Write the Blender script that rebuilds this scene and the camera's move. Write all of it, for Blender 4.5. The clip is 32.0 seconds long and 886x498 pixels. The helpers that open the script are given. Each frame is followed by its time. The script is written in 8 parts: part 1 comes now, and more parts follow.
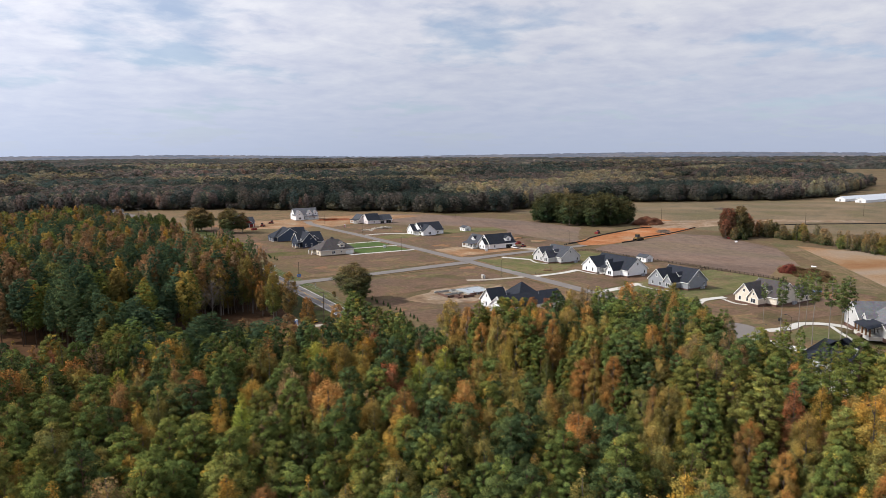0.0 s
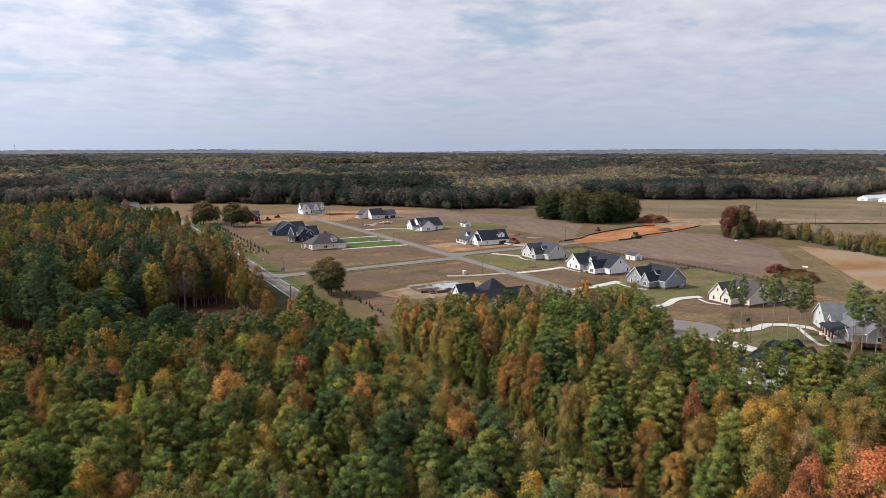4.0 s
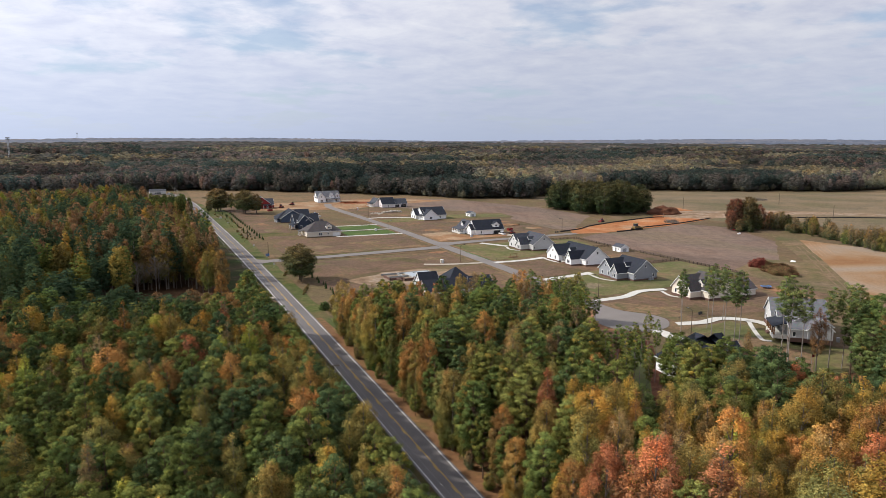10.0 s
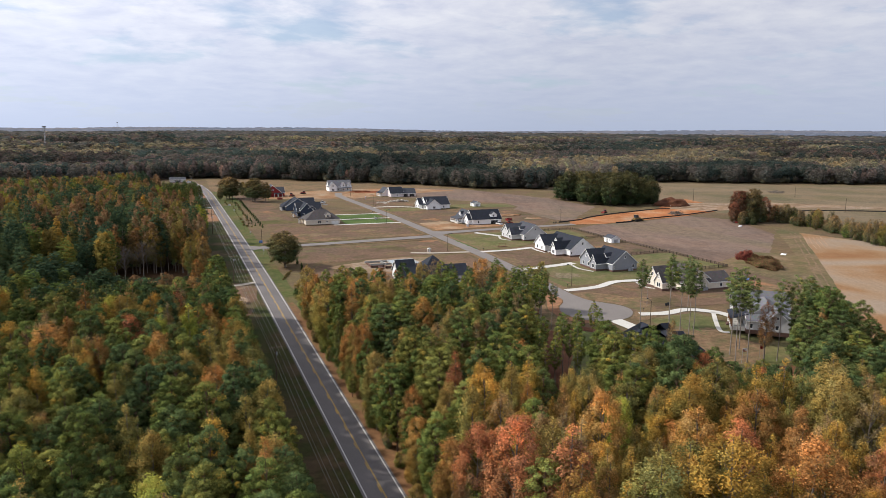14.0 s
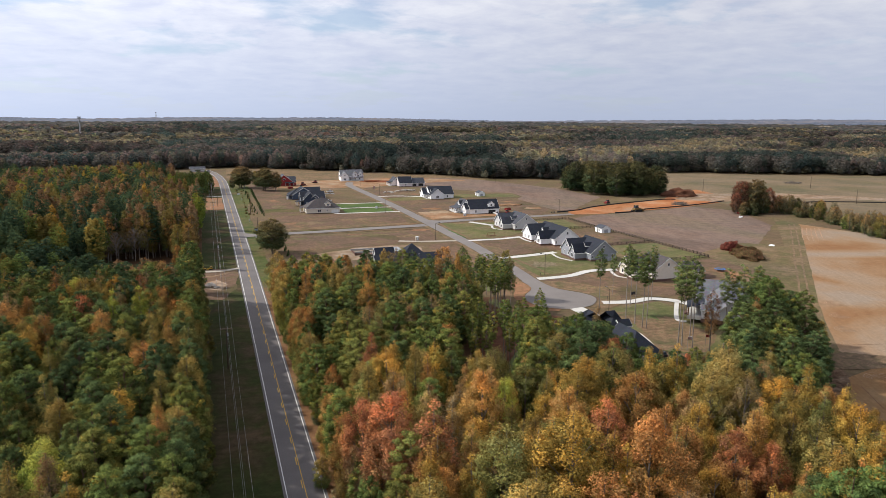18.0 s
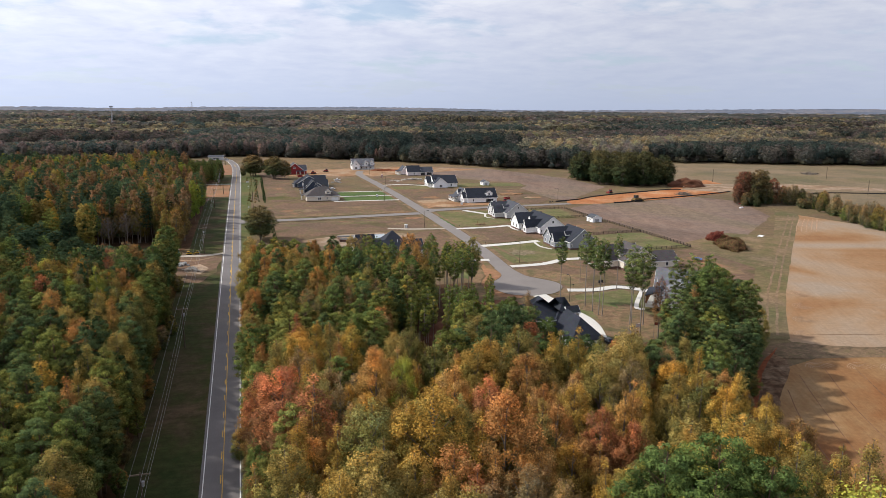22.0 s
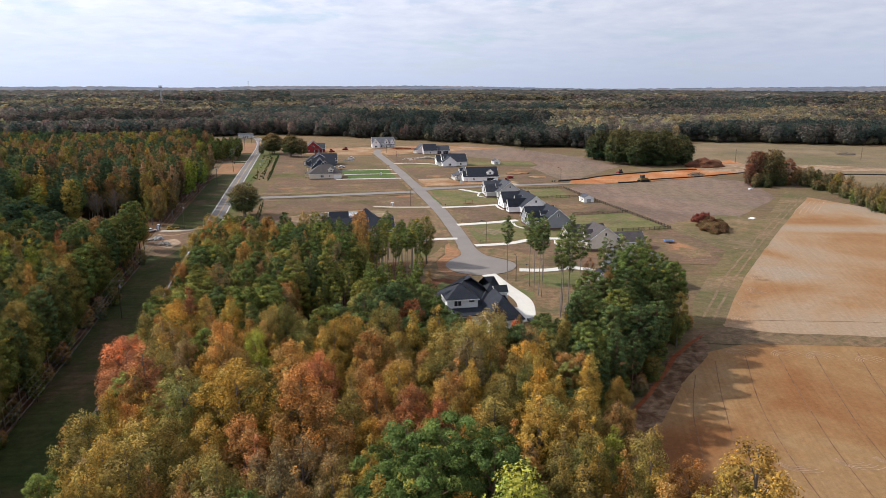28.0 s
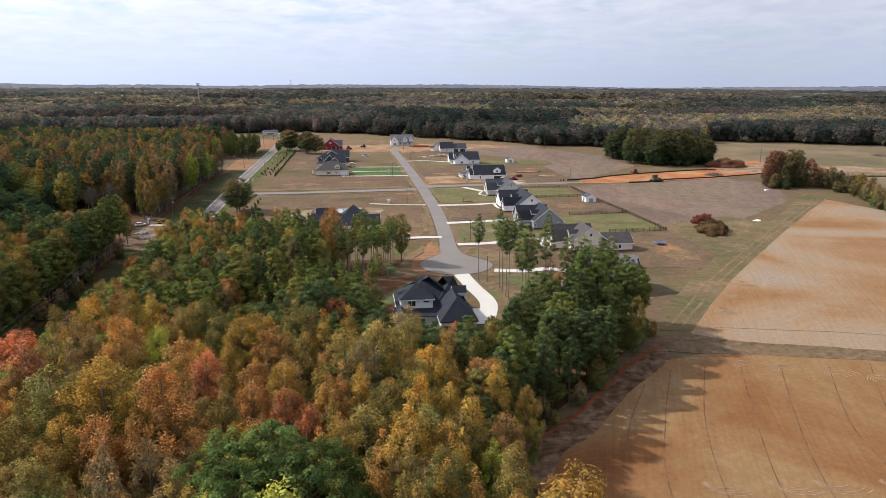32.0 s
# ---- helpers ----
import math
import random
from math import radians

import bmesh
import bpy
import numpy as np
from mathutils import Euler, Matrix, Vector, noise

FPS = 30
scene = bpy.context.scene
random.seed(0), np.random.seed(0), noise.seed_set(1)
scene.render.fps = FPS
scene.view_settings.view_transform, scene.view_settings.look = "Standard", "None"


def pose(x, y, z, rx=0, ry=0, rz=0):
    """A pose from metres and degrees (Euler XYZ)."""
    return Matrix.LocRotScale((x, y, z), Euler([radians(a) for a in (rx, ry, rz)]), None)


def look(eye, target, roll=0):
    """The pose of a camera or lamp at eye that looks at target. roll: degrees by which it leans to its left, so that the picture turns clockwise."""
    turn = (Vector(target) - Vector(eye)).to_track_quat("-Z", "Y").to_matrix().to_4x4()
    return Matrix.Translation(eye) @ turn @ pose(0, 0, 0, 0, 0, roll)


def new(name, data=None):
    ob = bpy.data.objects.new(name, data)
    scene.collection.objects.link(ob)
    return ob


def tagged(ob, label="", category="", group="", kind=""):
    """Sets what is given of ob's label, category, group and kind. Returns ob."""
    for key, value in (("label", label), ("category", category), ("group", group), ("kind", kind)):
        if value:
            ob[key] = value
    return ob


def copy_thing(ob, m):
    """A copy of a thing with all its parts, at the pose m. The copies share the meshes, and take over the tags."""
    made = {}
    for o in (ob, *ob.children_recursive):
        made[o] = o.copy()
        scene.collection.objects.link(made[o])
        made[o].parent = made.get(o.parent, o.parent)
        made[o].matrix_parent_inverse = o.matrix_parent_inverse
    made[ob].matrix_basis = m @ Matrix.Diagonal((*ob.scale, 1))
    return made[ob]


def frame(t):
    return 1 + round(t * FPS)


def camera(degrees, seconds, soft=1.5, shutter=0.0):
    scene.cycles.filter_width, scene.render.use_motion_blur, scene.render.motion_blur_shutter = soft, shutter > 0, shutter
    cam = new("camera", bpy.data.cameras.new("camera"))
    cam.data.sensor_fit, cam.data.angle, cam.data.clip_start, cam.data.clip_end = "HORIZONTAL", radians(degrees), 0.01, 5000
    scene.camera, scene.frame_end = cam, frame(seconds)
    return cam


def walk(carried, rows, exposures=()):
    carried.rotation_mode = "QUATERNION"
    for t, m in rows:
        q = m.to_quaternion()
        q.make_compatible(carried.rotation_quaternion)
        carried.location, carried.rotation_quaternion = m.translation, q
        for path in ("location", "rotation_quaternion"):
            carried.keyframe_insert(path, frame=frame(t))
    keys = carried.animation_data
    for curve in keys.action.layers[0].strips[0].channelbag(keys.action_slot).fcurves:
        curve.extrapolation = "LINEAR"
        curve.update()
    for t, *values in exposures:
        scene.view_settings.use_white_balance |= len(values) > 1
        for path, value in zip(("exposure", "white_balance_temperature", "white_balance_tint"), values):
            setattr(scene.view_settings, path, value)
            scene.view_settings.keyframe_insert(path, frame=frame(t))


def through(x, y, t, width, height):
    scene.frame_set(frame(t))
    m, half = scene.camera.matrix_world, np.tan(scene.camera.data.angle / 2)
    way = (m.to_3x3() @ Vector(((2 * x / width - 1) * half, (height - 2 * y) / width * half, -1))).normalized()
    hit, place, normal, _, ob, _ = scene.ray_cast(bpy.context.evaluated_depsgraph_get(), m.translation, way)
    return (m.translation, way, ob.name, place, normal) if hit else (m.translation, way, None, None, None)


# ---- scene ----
cam = camera(65.3, 32.0, soft=0.6)
PATH = [
    (0, (-0.002, 0.012, 61.997), (1.039, 1.697, 61.724), -0.3),
    (1, (5.53, -3.775, 62.146), (6.553, -2.078, 61.87), -0.2),
    (2, (10.786, -7.342, 62.115), (11.79, -5.635, 61.837), -0.1),
    (3, (15.883, -10.788, 62.085), (16.865, -9.068, 61.804), 0.0),
    (3.5, (18.388, -12.489, 62.093), (19.359, -10.764, 61.81), 0.0),
    (5.5, (28.52, -19.851, 62.467), (29.446, -18.103, 62.175), 0.1),
    (6, (31.07, -21.55, 62.476), (31.985, -19.796, 62.182), 0.1),
    (7, (36.202, -24.972, 62.49), (37.094, -23.207, 62.193), 0.1),
    (8, (41.374, -28.406, 62.493), (42.245, -26.631, 62.191), 0.2),
    (9, (46.535, -31.846, 62.548), (47.385, -30.062, 62.238), 0.2),
    (10, (51.578, -35.333, 62.692), (52.405, -33.539, 62.376), 0.2),
    (11, (56.635, -38.755, 62.702), (57.438, -36.951, 62.381), 0.3),
    (12, (61.75, -42.238, 62.752), (62.53, -40.426, 62.424), 0.3),
    (13, (66.959, -45.832, 62.766), (67.716, -44.011, 62.431), 0.3),
    (14, (72.132, -49.399, 62.838), (72.865, -47.57, 62.494), 0.4),
    (14.5, (74.697, -51.152, 62.874), (75.417, -49.318, 62.527), 0.4),
    (16.5, (85.285, -58.548, 63.251), (85.957, -56.699, 62.89), 0.3),
    (17, (87.86, -60.307, 63.309), (88.52, -58.455, 62.943), 0.4),
    (18, (93.059, -63.807, 63.376), (93.695, -61.948, 63.003), 0.3),
    (19, (98.278, -67.135, 63.435), (98.891, -65.269, 63.055), 0.3),
    (20, (103.666, -70.201, 63.454), (104.255, -68.329, 63.068), 0.3),
    (21, (109.059, -73.0, 63.414), (109.625, -71.122, 63.02), 0.2),
    (22, (114.644, -75.594, 63.241), (115.185, -73.711, 62.839), 0.3),
    (23, (120.439, -77.945, 63.149), (120.955, -76.057, 62.739), 0.2),
    (24, (126.418, -80.009, 63.052), (126.908, -78.116, 62.633), 0.2),
    (25, (132.519, -81.794, 63.087), (132.984, -79.896, 62.659), 0.2),
    (25.5, (135.535, -82.592, 63.025), (135.987, -80.692, 62.592), 0.2),
    (27.5, (147.908, -84.509, 62.969), (148.303, -82.601, 62.516), 0.1),
    (28, (151.006, -84.675, 62.843), (151.387, -82.766, 62.383), 0.1),
    (28.5, (154.14, -84.761, 62.673), (154.506, -82.85, 62.208), 0.0),
    (29, (157.219, -84.757, 62.521), (157.571, -82.846, 62.049), 0.1),
    (29.5, (160.358, -84.637, 62.3), (160.696, -82.723, 61.83), -0.0),
    (30, (163.509, -84.383, 62.114), (163.833, -82.465, 61.645), 0.0),
    (31, (169.675, -83.651, 61.671), (169.968, -81.728, 61.205), 0.0),
    (32, (175.63, -82.496, 61.264), (175.893, -80.568, 60.801), 0.2),
]
walk(cam, [(t, look(eye, target, roll)) for t, eye, target, roll in PATH], exposures=((0, -0.07), (12, -0.03), (22, 0.03), (32, 0.13)))

# ---------------------------------------------------------------- light
SUN_TO = Vector((-0.87, 0.49, 0.0)).normalized()
SUN_ELEV = radians(38)
world = bpy.data.worlds.new("sky")
scene.world = world
world.use_nodes = True
wt = world.node_tree
wt.nodes.clear()


def wnode(kind, **inputs):
    n = wt.nodes.new(kind)
    for k, v in inputs.items():
        n.inputs[k].default_value = v
    return n


def wmath(op, a, b=None, clamp=False):
    n = wt.nodes.new("ShaderNodeMath")
    n.operation, n.use_clamp = op, clamp
    for i, v in enumerate((a, b)):
        if v is None:
            continue
        if isinstance(v, (int, float)):
            n.inputs[i].default_value = v
        else:
            wt.links.new(v, n.inputs[i])
    return n.outputs[0]


sky = wt.nodes.new("ShaderNodeTexSky")
sky.sky_type, sky.sun_disc = "NISHITA", False
sky.sun_elevation, sky.sun_rotation = SUN_ELEV, math.atan2(SUN_TO.x, SUN_TO.y)
sky.altitude, sky.air_density, sky.dust_density = 60, 1.0, 0.4
sky.ozone_density = 5.0
bg_sky = wnode("ShaderNodeBackground", Strength=0.12)
wt.links.new(sky.outputs[0], bg_sky.inputs["Color"])
# a broken sheet of high cloud, laid on a plane far above
coord = wt.nodes.new("ShaderNodeTexCoord")
sep = wt.nodes.new("ShaderNodeSeparateXYZ")
wt.links.new(coord.outputs["Generated"], sep.inputs[0])
zz = wmath("MAXIMUM", wmath("ADD", sep.outputs[2], 0.15), 0.05)
comb = wt.nodes.new("ShaderNodeCombineXYZ")
wt.links.new(wmath("DIVIDE", sep.outputs[0], zz), comb.inputs[0])
wt.links.new(wmath("DIVIDE", sep.outputs[1], zz), comb.inputs[1])
big = wnode("ShaderNodeTexNoise", Scale=1.35, Detail=3.0, Roughness=0.5)
fine = wnode("ShaderNodeTexNoise", Scale=4.6, Detail=8.0, Roughness=0.56, Distortion=0.2)
wisp = wnode("ShaderNodeTexNoise", Scale=3.4, Detail=8.0, Roughness=0.62, Distortion=0.3)
for n in (big, fine, wisp):
    wt.links.new(comb.outputs[0], n.inputs["Vector"])
mass = wmath("ADD", wmath("MULTIPLY", big.outputs[0], 1.1), wmath("MULTIPLY", fine.outputs[0], 0.55))
# a rift in the sheet, where blue shows
rift = wt.nodes.new("ShaderNodeVectorMath")
rift.operation = "SUBTRACT"
wt.links.new(comb.outputs[0], rift.inputs[0])
rift.inputs[1].default_value = (0.66, 3.35, 0)
rifts = wt.nodes.new("ShaderNodeVectorMath")
rifts.operation = "MULTIPLY"
wt.links.new(rift.outputs[0], rifts.inputs[0])
rifts.inputs[1].default_value = (2.0, 1.25, 0)
far_off = wt.nodes.new("ShaderNodeVectorMath")
far_off.operation = "LENGTH"
wt.links.new(rifts.outputs[0], far_off.inputs[0])
open_sky = wmath("MULTIPLY", wmath("SUBTRACT", 1.0, far_off.outputs["Value"], clamp=True), 0.26)
mass = wmath("SUBTRACT", mass, open_sky)
cover = wt.nodes.new("ShaderNodeValToRGB")
cover.color_ramp.elements[0].position, cover.color_ramp.elements[0].color = 0.56, (0.48, 0.48, 0.48, 1)
cover.color_ramp.elements[1].position, cover.color_ramp.elements[1].color = 0.76, (1, 1, 1, 1)
wt.links.new(mass, cover.inputs[0])
tone = wt.nodes.new("ShaderNodeValToRGB")
tone.color_ramp.elements[0].position, tone.color_ramp.elements[0].color = 0.38, (0.66, 0.695, 0.84, 1)
tone.color_ramp.elements[1].position, tone.color_ramp.elements[1].color = 0.62, (0.87, 0.886, 0.962, 1)
wt.links.new(wmath("ADD", wmath("MULTIPLY", wisp.outputs[0], 0.6), wmath("MULTIPLY", fine.outputs[0], 0.4)), tone.inputs[0])
# towards the skyline the sheet thins into even haze
low = wt.nodes.new("ShaderNodeMapRange")
low.inputs["From Min"].default_value, low.inputs["From Max"].default_value = 0.0, 0.17
wt.links.new(sep.outputs[2], low.inputs["Value"])
hazed = wt.nodes.new("ShaderNodeMix")
hazed.data_type = "RGBA"
wt.links.new(low.outputs[0], hazed.inputs["Factor"])
hazed.inputs[6].default_value = (0.52, 0.592, 0.77, 1)
wt.links.new(tone.outputs[0], hazed.inputs[7])
bg_cloud = wnode("ShaderNodeBackground", Strength=0.95)
# thin cloud is brighter round the sun
glow = wt.nodes.new("ShaderNodeVectorMath")
glow.operation = "DOT_PRODUCT"
wt.links.new(coord.outputs["Generated"], glow.inputs[0])
glow.inputs[1].default_value = (*(SUN_TO * math.cos(SUN_ELEV)).xy, math.sin(SUN_ELEV))
aureole = wmath("POWER", wmath("MAXIMUM", glow.outputs["Value"], 0.0), 1.2)
high = wt.nodes.new("ShaderNodeMapRange")
high.interpolation_type = "SMOOTHSTEP"
high.inputs["From Min"].default_value, high.inputs["From Max"].default_value = 0.30, 0.85
wt.links.new(sep.outputs[2], high.inputs["Value"])
bright = wmath("ADD", wmath("ADD", 0.87, wmath("MULTIPLY", aureole, 0.70)), wmath("MULTIPLY", high.outputs[0], -0.28))
wt.links.new(bright, bg_cloud.inputs["Strength"])
wt.links.new(hazed.outputs[2], bg_cloud.inputs["Color"])
mixw = wt.nodes.new("ShaderNodeMixShader")
thick = wmath("MAXIMUM", cover.outputs[0], wmath("SUBTRACT", 1.0, wmath("MULTIPLY", low.outputs[0], 1.0)), clamp=True)
wt.links.new(thick, mixw.inputs[0])
wt.links.new(bg_sky.outputs[0], mixw.inputs[1])
wt.links.new(bg_cloud.outputs[0], mixw.inputs[2])
out = wt.nodes.new("ShaderNodeOutputWorld")
wt.links.new(mixw.outputs[0], out.inputs[0])

sun = new("sun", bpy.data.lights.new("sun", "SUN"))
sun.data.energy, sun.data.angle, sun.data.color = 4.9, radians(1.6), (1.0, 0.94, 0.84)
sun.matrix_world = look((0, 0, 0), -(SUN_TO * math.cos(SUN_ELEV) + Vector((0, 0, math.sin(SUN_ELEV)))))

# ---------------------------------------------------------------- materials
def material(name, rough=0.8, metal=0.0):
    m = bpy.data.materials.new(name)
    m.use_nodes = True
    b = m.node_tree.nodes["Principled BSDF"]
    b.inputs["Roughness"].default_value, b.inputs["Metallic"].default_value = rough, metal
    b.inputs["Specular IOR Level"].default_value = 0.25
    return m, m.node_tree, b


def tex(nt, kind, vec, **inputs):
    n = nt.nodes.new(kind)
    for k, v in inputs.items():
        n.inputs[k].default_value = v
    if vec is not None:
        nt.links.new(vec, n.inputs["Vector"])
    return n


def ramp(nt, fac, stops):
    r = nt.nodes.new("ShaderNodeValToRGB")
    while len(r.color_ramp.elements) < len(stops):
        r.color_ramp.elements.new(0.5)
    for e, (p, c) in zip(r.color_ramp.elements, stops):
        e.position, e.color = p, (*c, 1) if len(c) == 3 else c
    nt.links.new(fac, r.inputs[0])
    return r.outputs[0]


def mix(nt, fac, a, b, blend="MIX"):
    n = nt.nodes.new("ShaderNodeMix")
    n.data_type, n.blend_type = "RGBA", blend
    for i, v in ((0, fac), (6, a), (7, b)):
        if isinstance(v, (int, float)):
            n.inputs[i].default_value = v
        elif isinstance(v, tuple):
            n.inputs[i].default_value = (*v, 1)
        else:
            nt.links.new(v, n.inputs[i])
    return n.outputs[2]


def position(nt, scale=(1, 1, 1), turn=0.0):
    g = nt.nodes.new("ShaderNodeTexCoord")
    m = nt.nodes.new("ShaderNodeMapping")
    m.inputs["Scale"].default_value = scale
    m.inputs["Rotation"].default_value = (0, 0, radians(turn))
    nt.links.new(g.outputs["Object"], m.inputs[0])
    return m.outputs[0]


def bumped(nt, b, height, strength, distance):
    n = nt.nodes.new("ShaderNodeBump")
    n.inputs["Strength"].default_value, n.inputs["Distance"].default_value = strength, distance
    nt.links.new(height, n.inputs["Height"])
    nt.links.new(n.outputs[0], b.inputs["Normal"])


def soil(name, stops, big=0.02, small=0.6, speck=0.35, bump=0.25, stretch=(1, 1, 1), turn=0.0, marks=4.0, swirl=0.0):
    """Ground cover: broad patches of the given colours, with a fine grain."""
    m, nt, b = material(name, 0.95)
    v = position(nt, stretch, turn)
    n1 = tex(nt, "ShaderNodeTexNoise", v, Scale=big, Detail=8.0, Roughness=0.62, Distortion=0.4)
    n2 = tex(nt, "ShaderNodeTexNoise", v, Scale=small, Detail=6.0, Roughness=0.7)
    n3 = tex(nt, "ShaderNodeTexNoise", v, Scale=small * 7, Detail=3.0, Roughness=0.7)
    c = ramp(nt, n1.outputs[0], [(0.5 + (p - 0.5) * 0.62, (0.66 * q[0], 0.66 * q[1], 0.75 * q[2])) for p, q in stops])
    g = ramp(nt, n2.outputs[0], [(0.25, (1 - speck,) * 3), (0.75, (1 + speck * 0.6,) * 3)])
    h = ramp(nt, n3.outputs[0], [(0.3, (1 - speck * 0.6,) * 3), (0.7, (1 + speck * 0.4,) * 3)])
    c = mix(nt, 1.0, mix(nt, 1.0, c, g, "MULTIPLY"), h, "MULTIPLY")
    # faint drag and mower marks, and broad damp and dry tracts
    m2 = nt.nodes.new("ShaderNodeMapping")
    m2.inputs["Scale"].default_value = (0.05, 0.75, 1.0)
    nt.links.new(position(nt, turn=marks), m2.inputs[0])
    n4 = tex(nt, "ShaderNodeTexNoise", m2.outputs[0], Scale=1.0, Detail=4.0, Roughness=0.65, Distortion=0.5)
    n5 = tex(nt, "ShaderNodeTexNoise", position(nt), Scale=0.028, Detail=4.0, Roughness=0.55)
    c = mix(nt, 1.0, c, ramp(nt, n4.outputs[0], [(0.30, (0.84, 0.85, 0.86)), (0.70, (1.16, 1.13, 1.10))]), "MULTIPLY")
    c = mix(nt, 1.0, c, ramp(nt, n5.outputs[0], [(0.32, (0.88, 0.91, 0.92)), (0.68, (1.13, 1.06, 1.0))]), "MULTIPLY")
    if swirl:
        w = tex(nt, "ShaderNodeTexWave", position(nt, turn=marks), Scale=swirl, Distortion=7.0, Detail=3.0)
        w.inputs["Detail Scale"].default_value = 0.5
        c = mix(nt, 1.0, c, ramp(nt, w.outputs[0], [(0.2, (0.97,) * 3), (0.8, (1.03,) * 3)]), "MULTIPLY")
    nt.links.new(c, b.inputs["Base Color"])
    bumped(nt, b, n2.outputs[0], bump, 0.4)
    b.inputs["Specular IOR Level"].default_value = 0.08
    return m


M = {}
M["ground"] = soil("dry_grass", [(0.30, (0.155, 0.13, 0.06)), (0.45, (0.215, 0.15, 0.085)), (0.58, (0.20, 0.16, 0.075)), (0.72, (0.26, 0.185, 0.11))])
M["lot"] = soil("bare_lot", [(0.28, (0.150, 0.125, 0.058)), (0.40, (0.205, 0.140, 0.086)), (0.52, (0.235, 0.155, 0.098)), (0.62, (0.20, 0.155, 0.08)), (0.70, (0.28, 0.175, 0.10)), (0.80, (0.40, 0.22, 0.11))], big=0.04, speck=0.4)
M["lot_orange"] = soil("orange_brown_yard", [(0.26, (0.185, 0.165, 0.075)), (0.42, (0.25, 0.18, 0.095)), (0.55, (0.31, 0.205, 0.115)), (0.66, (0.21, 0.175, 0.085)), (0.80, (0.42, 0.25, 0.13))], big=0.12, speck=0.4)
M["litter_red"] = soil("red_needle_litter", [(0.3, (0.13, 0.055, 0.030)), (0.5, (0.19, 0.085, 0.045)), (0.75, (0.25, 0.13, 0.07))], big=0.1, small=1.2)
M["mown"] = soil("striped_mown_grass", [(0.3, (0.13, 0.165, 0.055)), (0.55, (0.185, 0.20, 0.075)), (0.75, (0.22, 0.19, 0.09))], big=0.15, speck=0.25)
M["clay_soft"] = soil("trodden_orange_earth", [(0.3, (0.33, 0.17, 0.085)), (0.5, (0.40, 0.22, 0.115)), (0.7, (0.30, 0.20, 0.10))], big=0.05)
M["verge_green"] = soil("mown_green_verge", [(0.3, (0.10, 0.135, 0.035)), (0.5, (0.135, 0.15, 0.05)), (0.7, (0.20, 0.16, 0.07))], big=0.06)
M["dirt"] = soil("turned_earth", [(0.3, (0.36, 0.19, 0.085)), (0.5, (0.44, 0.27, 0.14)), (0.7, (0.50, 0.37, 0.22))], big=0.06)
M["sand"] = soil("pale_sand", [(0.28, (0.25, 0.17, 0.10)), (0.48, (0.38, 0.27, 0.16)), (0.62, (0.48, 0.38, 0.26)), (0.8, (0.30, 0.20, 0.12))], big=0.08)
M["clay"] = soil("orange_clay", [(0.3, (0.46, 0.175, 0.065)), (0.52, (0.55, 0.25, 0.10)), (0.75, (0.58, 0.36, 0.20))], big=0.05)
M["red"] = soil("red_clay", [(0.3, (0.24, 0.075, 0.03)), (0.7, (0.34, 0.12, 0.05))], big=0.1)
M["lawn"] = soil("cut_lawn", [(0.26, (0.15, 0.165, 0.058)), (0.48, (0.195, 0.19, 0.075)), (0.64, (0.235, 0.20, 0.095)), (0.78, (0.27, 0.19, 0.10))], big=0.09, speck=0.3)
M["green"] = soil("green_turf", [(0.3, (0.09, 0.15, 0.04)), (0.6, (0.12, 0.185, 0.05)), (0.8, (0.17, 0.19, 0.07))], big=0.07, speck=0.2)
M["verge"] = soil("road_verge", [(0.3, (0.115, 0.12, 0.035)), (0.5, (0.17, 0.15, 0.055)), (0.7, (0.23, 0.16, 0.075))], big=0.05)
# verge colours darkened for the shade that the west woods throw on it
M["dark_verge"] = soil("shade_toned_verge", [(0.28, (0.052, 0.078, 0.022)), (0.48, (0.075, 0.085, 0.028)), (0.60, (0.10, 0.085, 0.038)), (0.75, (0.145, 0.105, 0.058))], big=0.06)
M["track"] = soil("packed_track", [(0.3, (0.20, 0.11, 0.06)), (0.7, (0.30, 0.18, 0.10))], big=0.2)
M["meadow"] = soil("yellow_meadow", [(0.3, (0.165, 0.155, 0.065)), (0.5, (0.225, 0.175, 0.088)), (0.7, (0.30, 0.215, 0.125))], big=0.05, marks=44.0)
M["path_grass"] = soil("worn_path_grass", [(0.3, (0.16, 0.125, 0.068)), (0.5, (0.26, 0.18, 0.105)), (0.7, (0.19, 0.15, 0.075))], big=0.3, speck=0.4, marks=-20.0)
M["bank"] = soil("brown_ditch_bank", [(0.3, (0.13, 0.075, 0.04)), (0.46, (0.18, 0.11, 0.06)), (0.56, (0.23, 0.15, 0.085)), (0.68, (0.30, 0.205, 0.125))], big=0.3, speck=0.5)
M["rut_earth"] = soil("trodden_tan_rut", [(0.3, (0.23, 0.17, 0.095)), (0.7, (0.30, 0.215, 0.125))], big=0.2)
M["straw_pale"] = soil("strewn_straw", [(0.3, (0.24, 0.19, 0.10)), (0.5, (0.34, 0.27, 0.16)), (0.7, (0.22, 0.19, 0.09))], big=0.2, speck=0.45)
M["rut"] = soil("pale_rut", [(0.3, (0.42, 0.27, 0.15)), (0.7, (0.54, 0.38, 0.24))], big=0.2)
M["litter"] = soil("leaf_litter", [(0.3, (0.085, 0.048, 0.024)), (0.55, (0.135, 0.075, 0.035)), (0.75, (0.20, 0.115, 0.055))], big=0.05, small=1.2)
M["straw"] = soil("needle_straw", [(0.3, (0.24, 0.13, 0.06)), (0.6, (0.30, 0.17, 0.08)), (0.8, (0.22, 0.16, 0.06))], big=0.06)
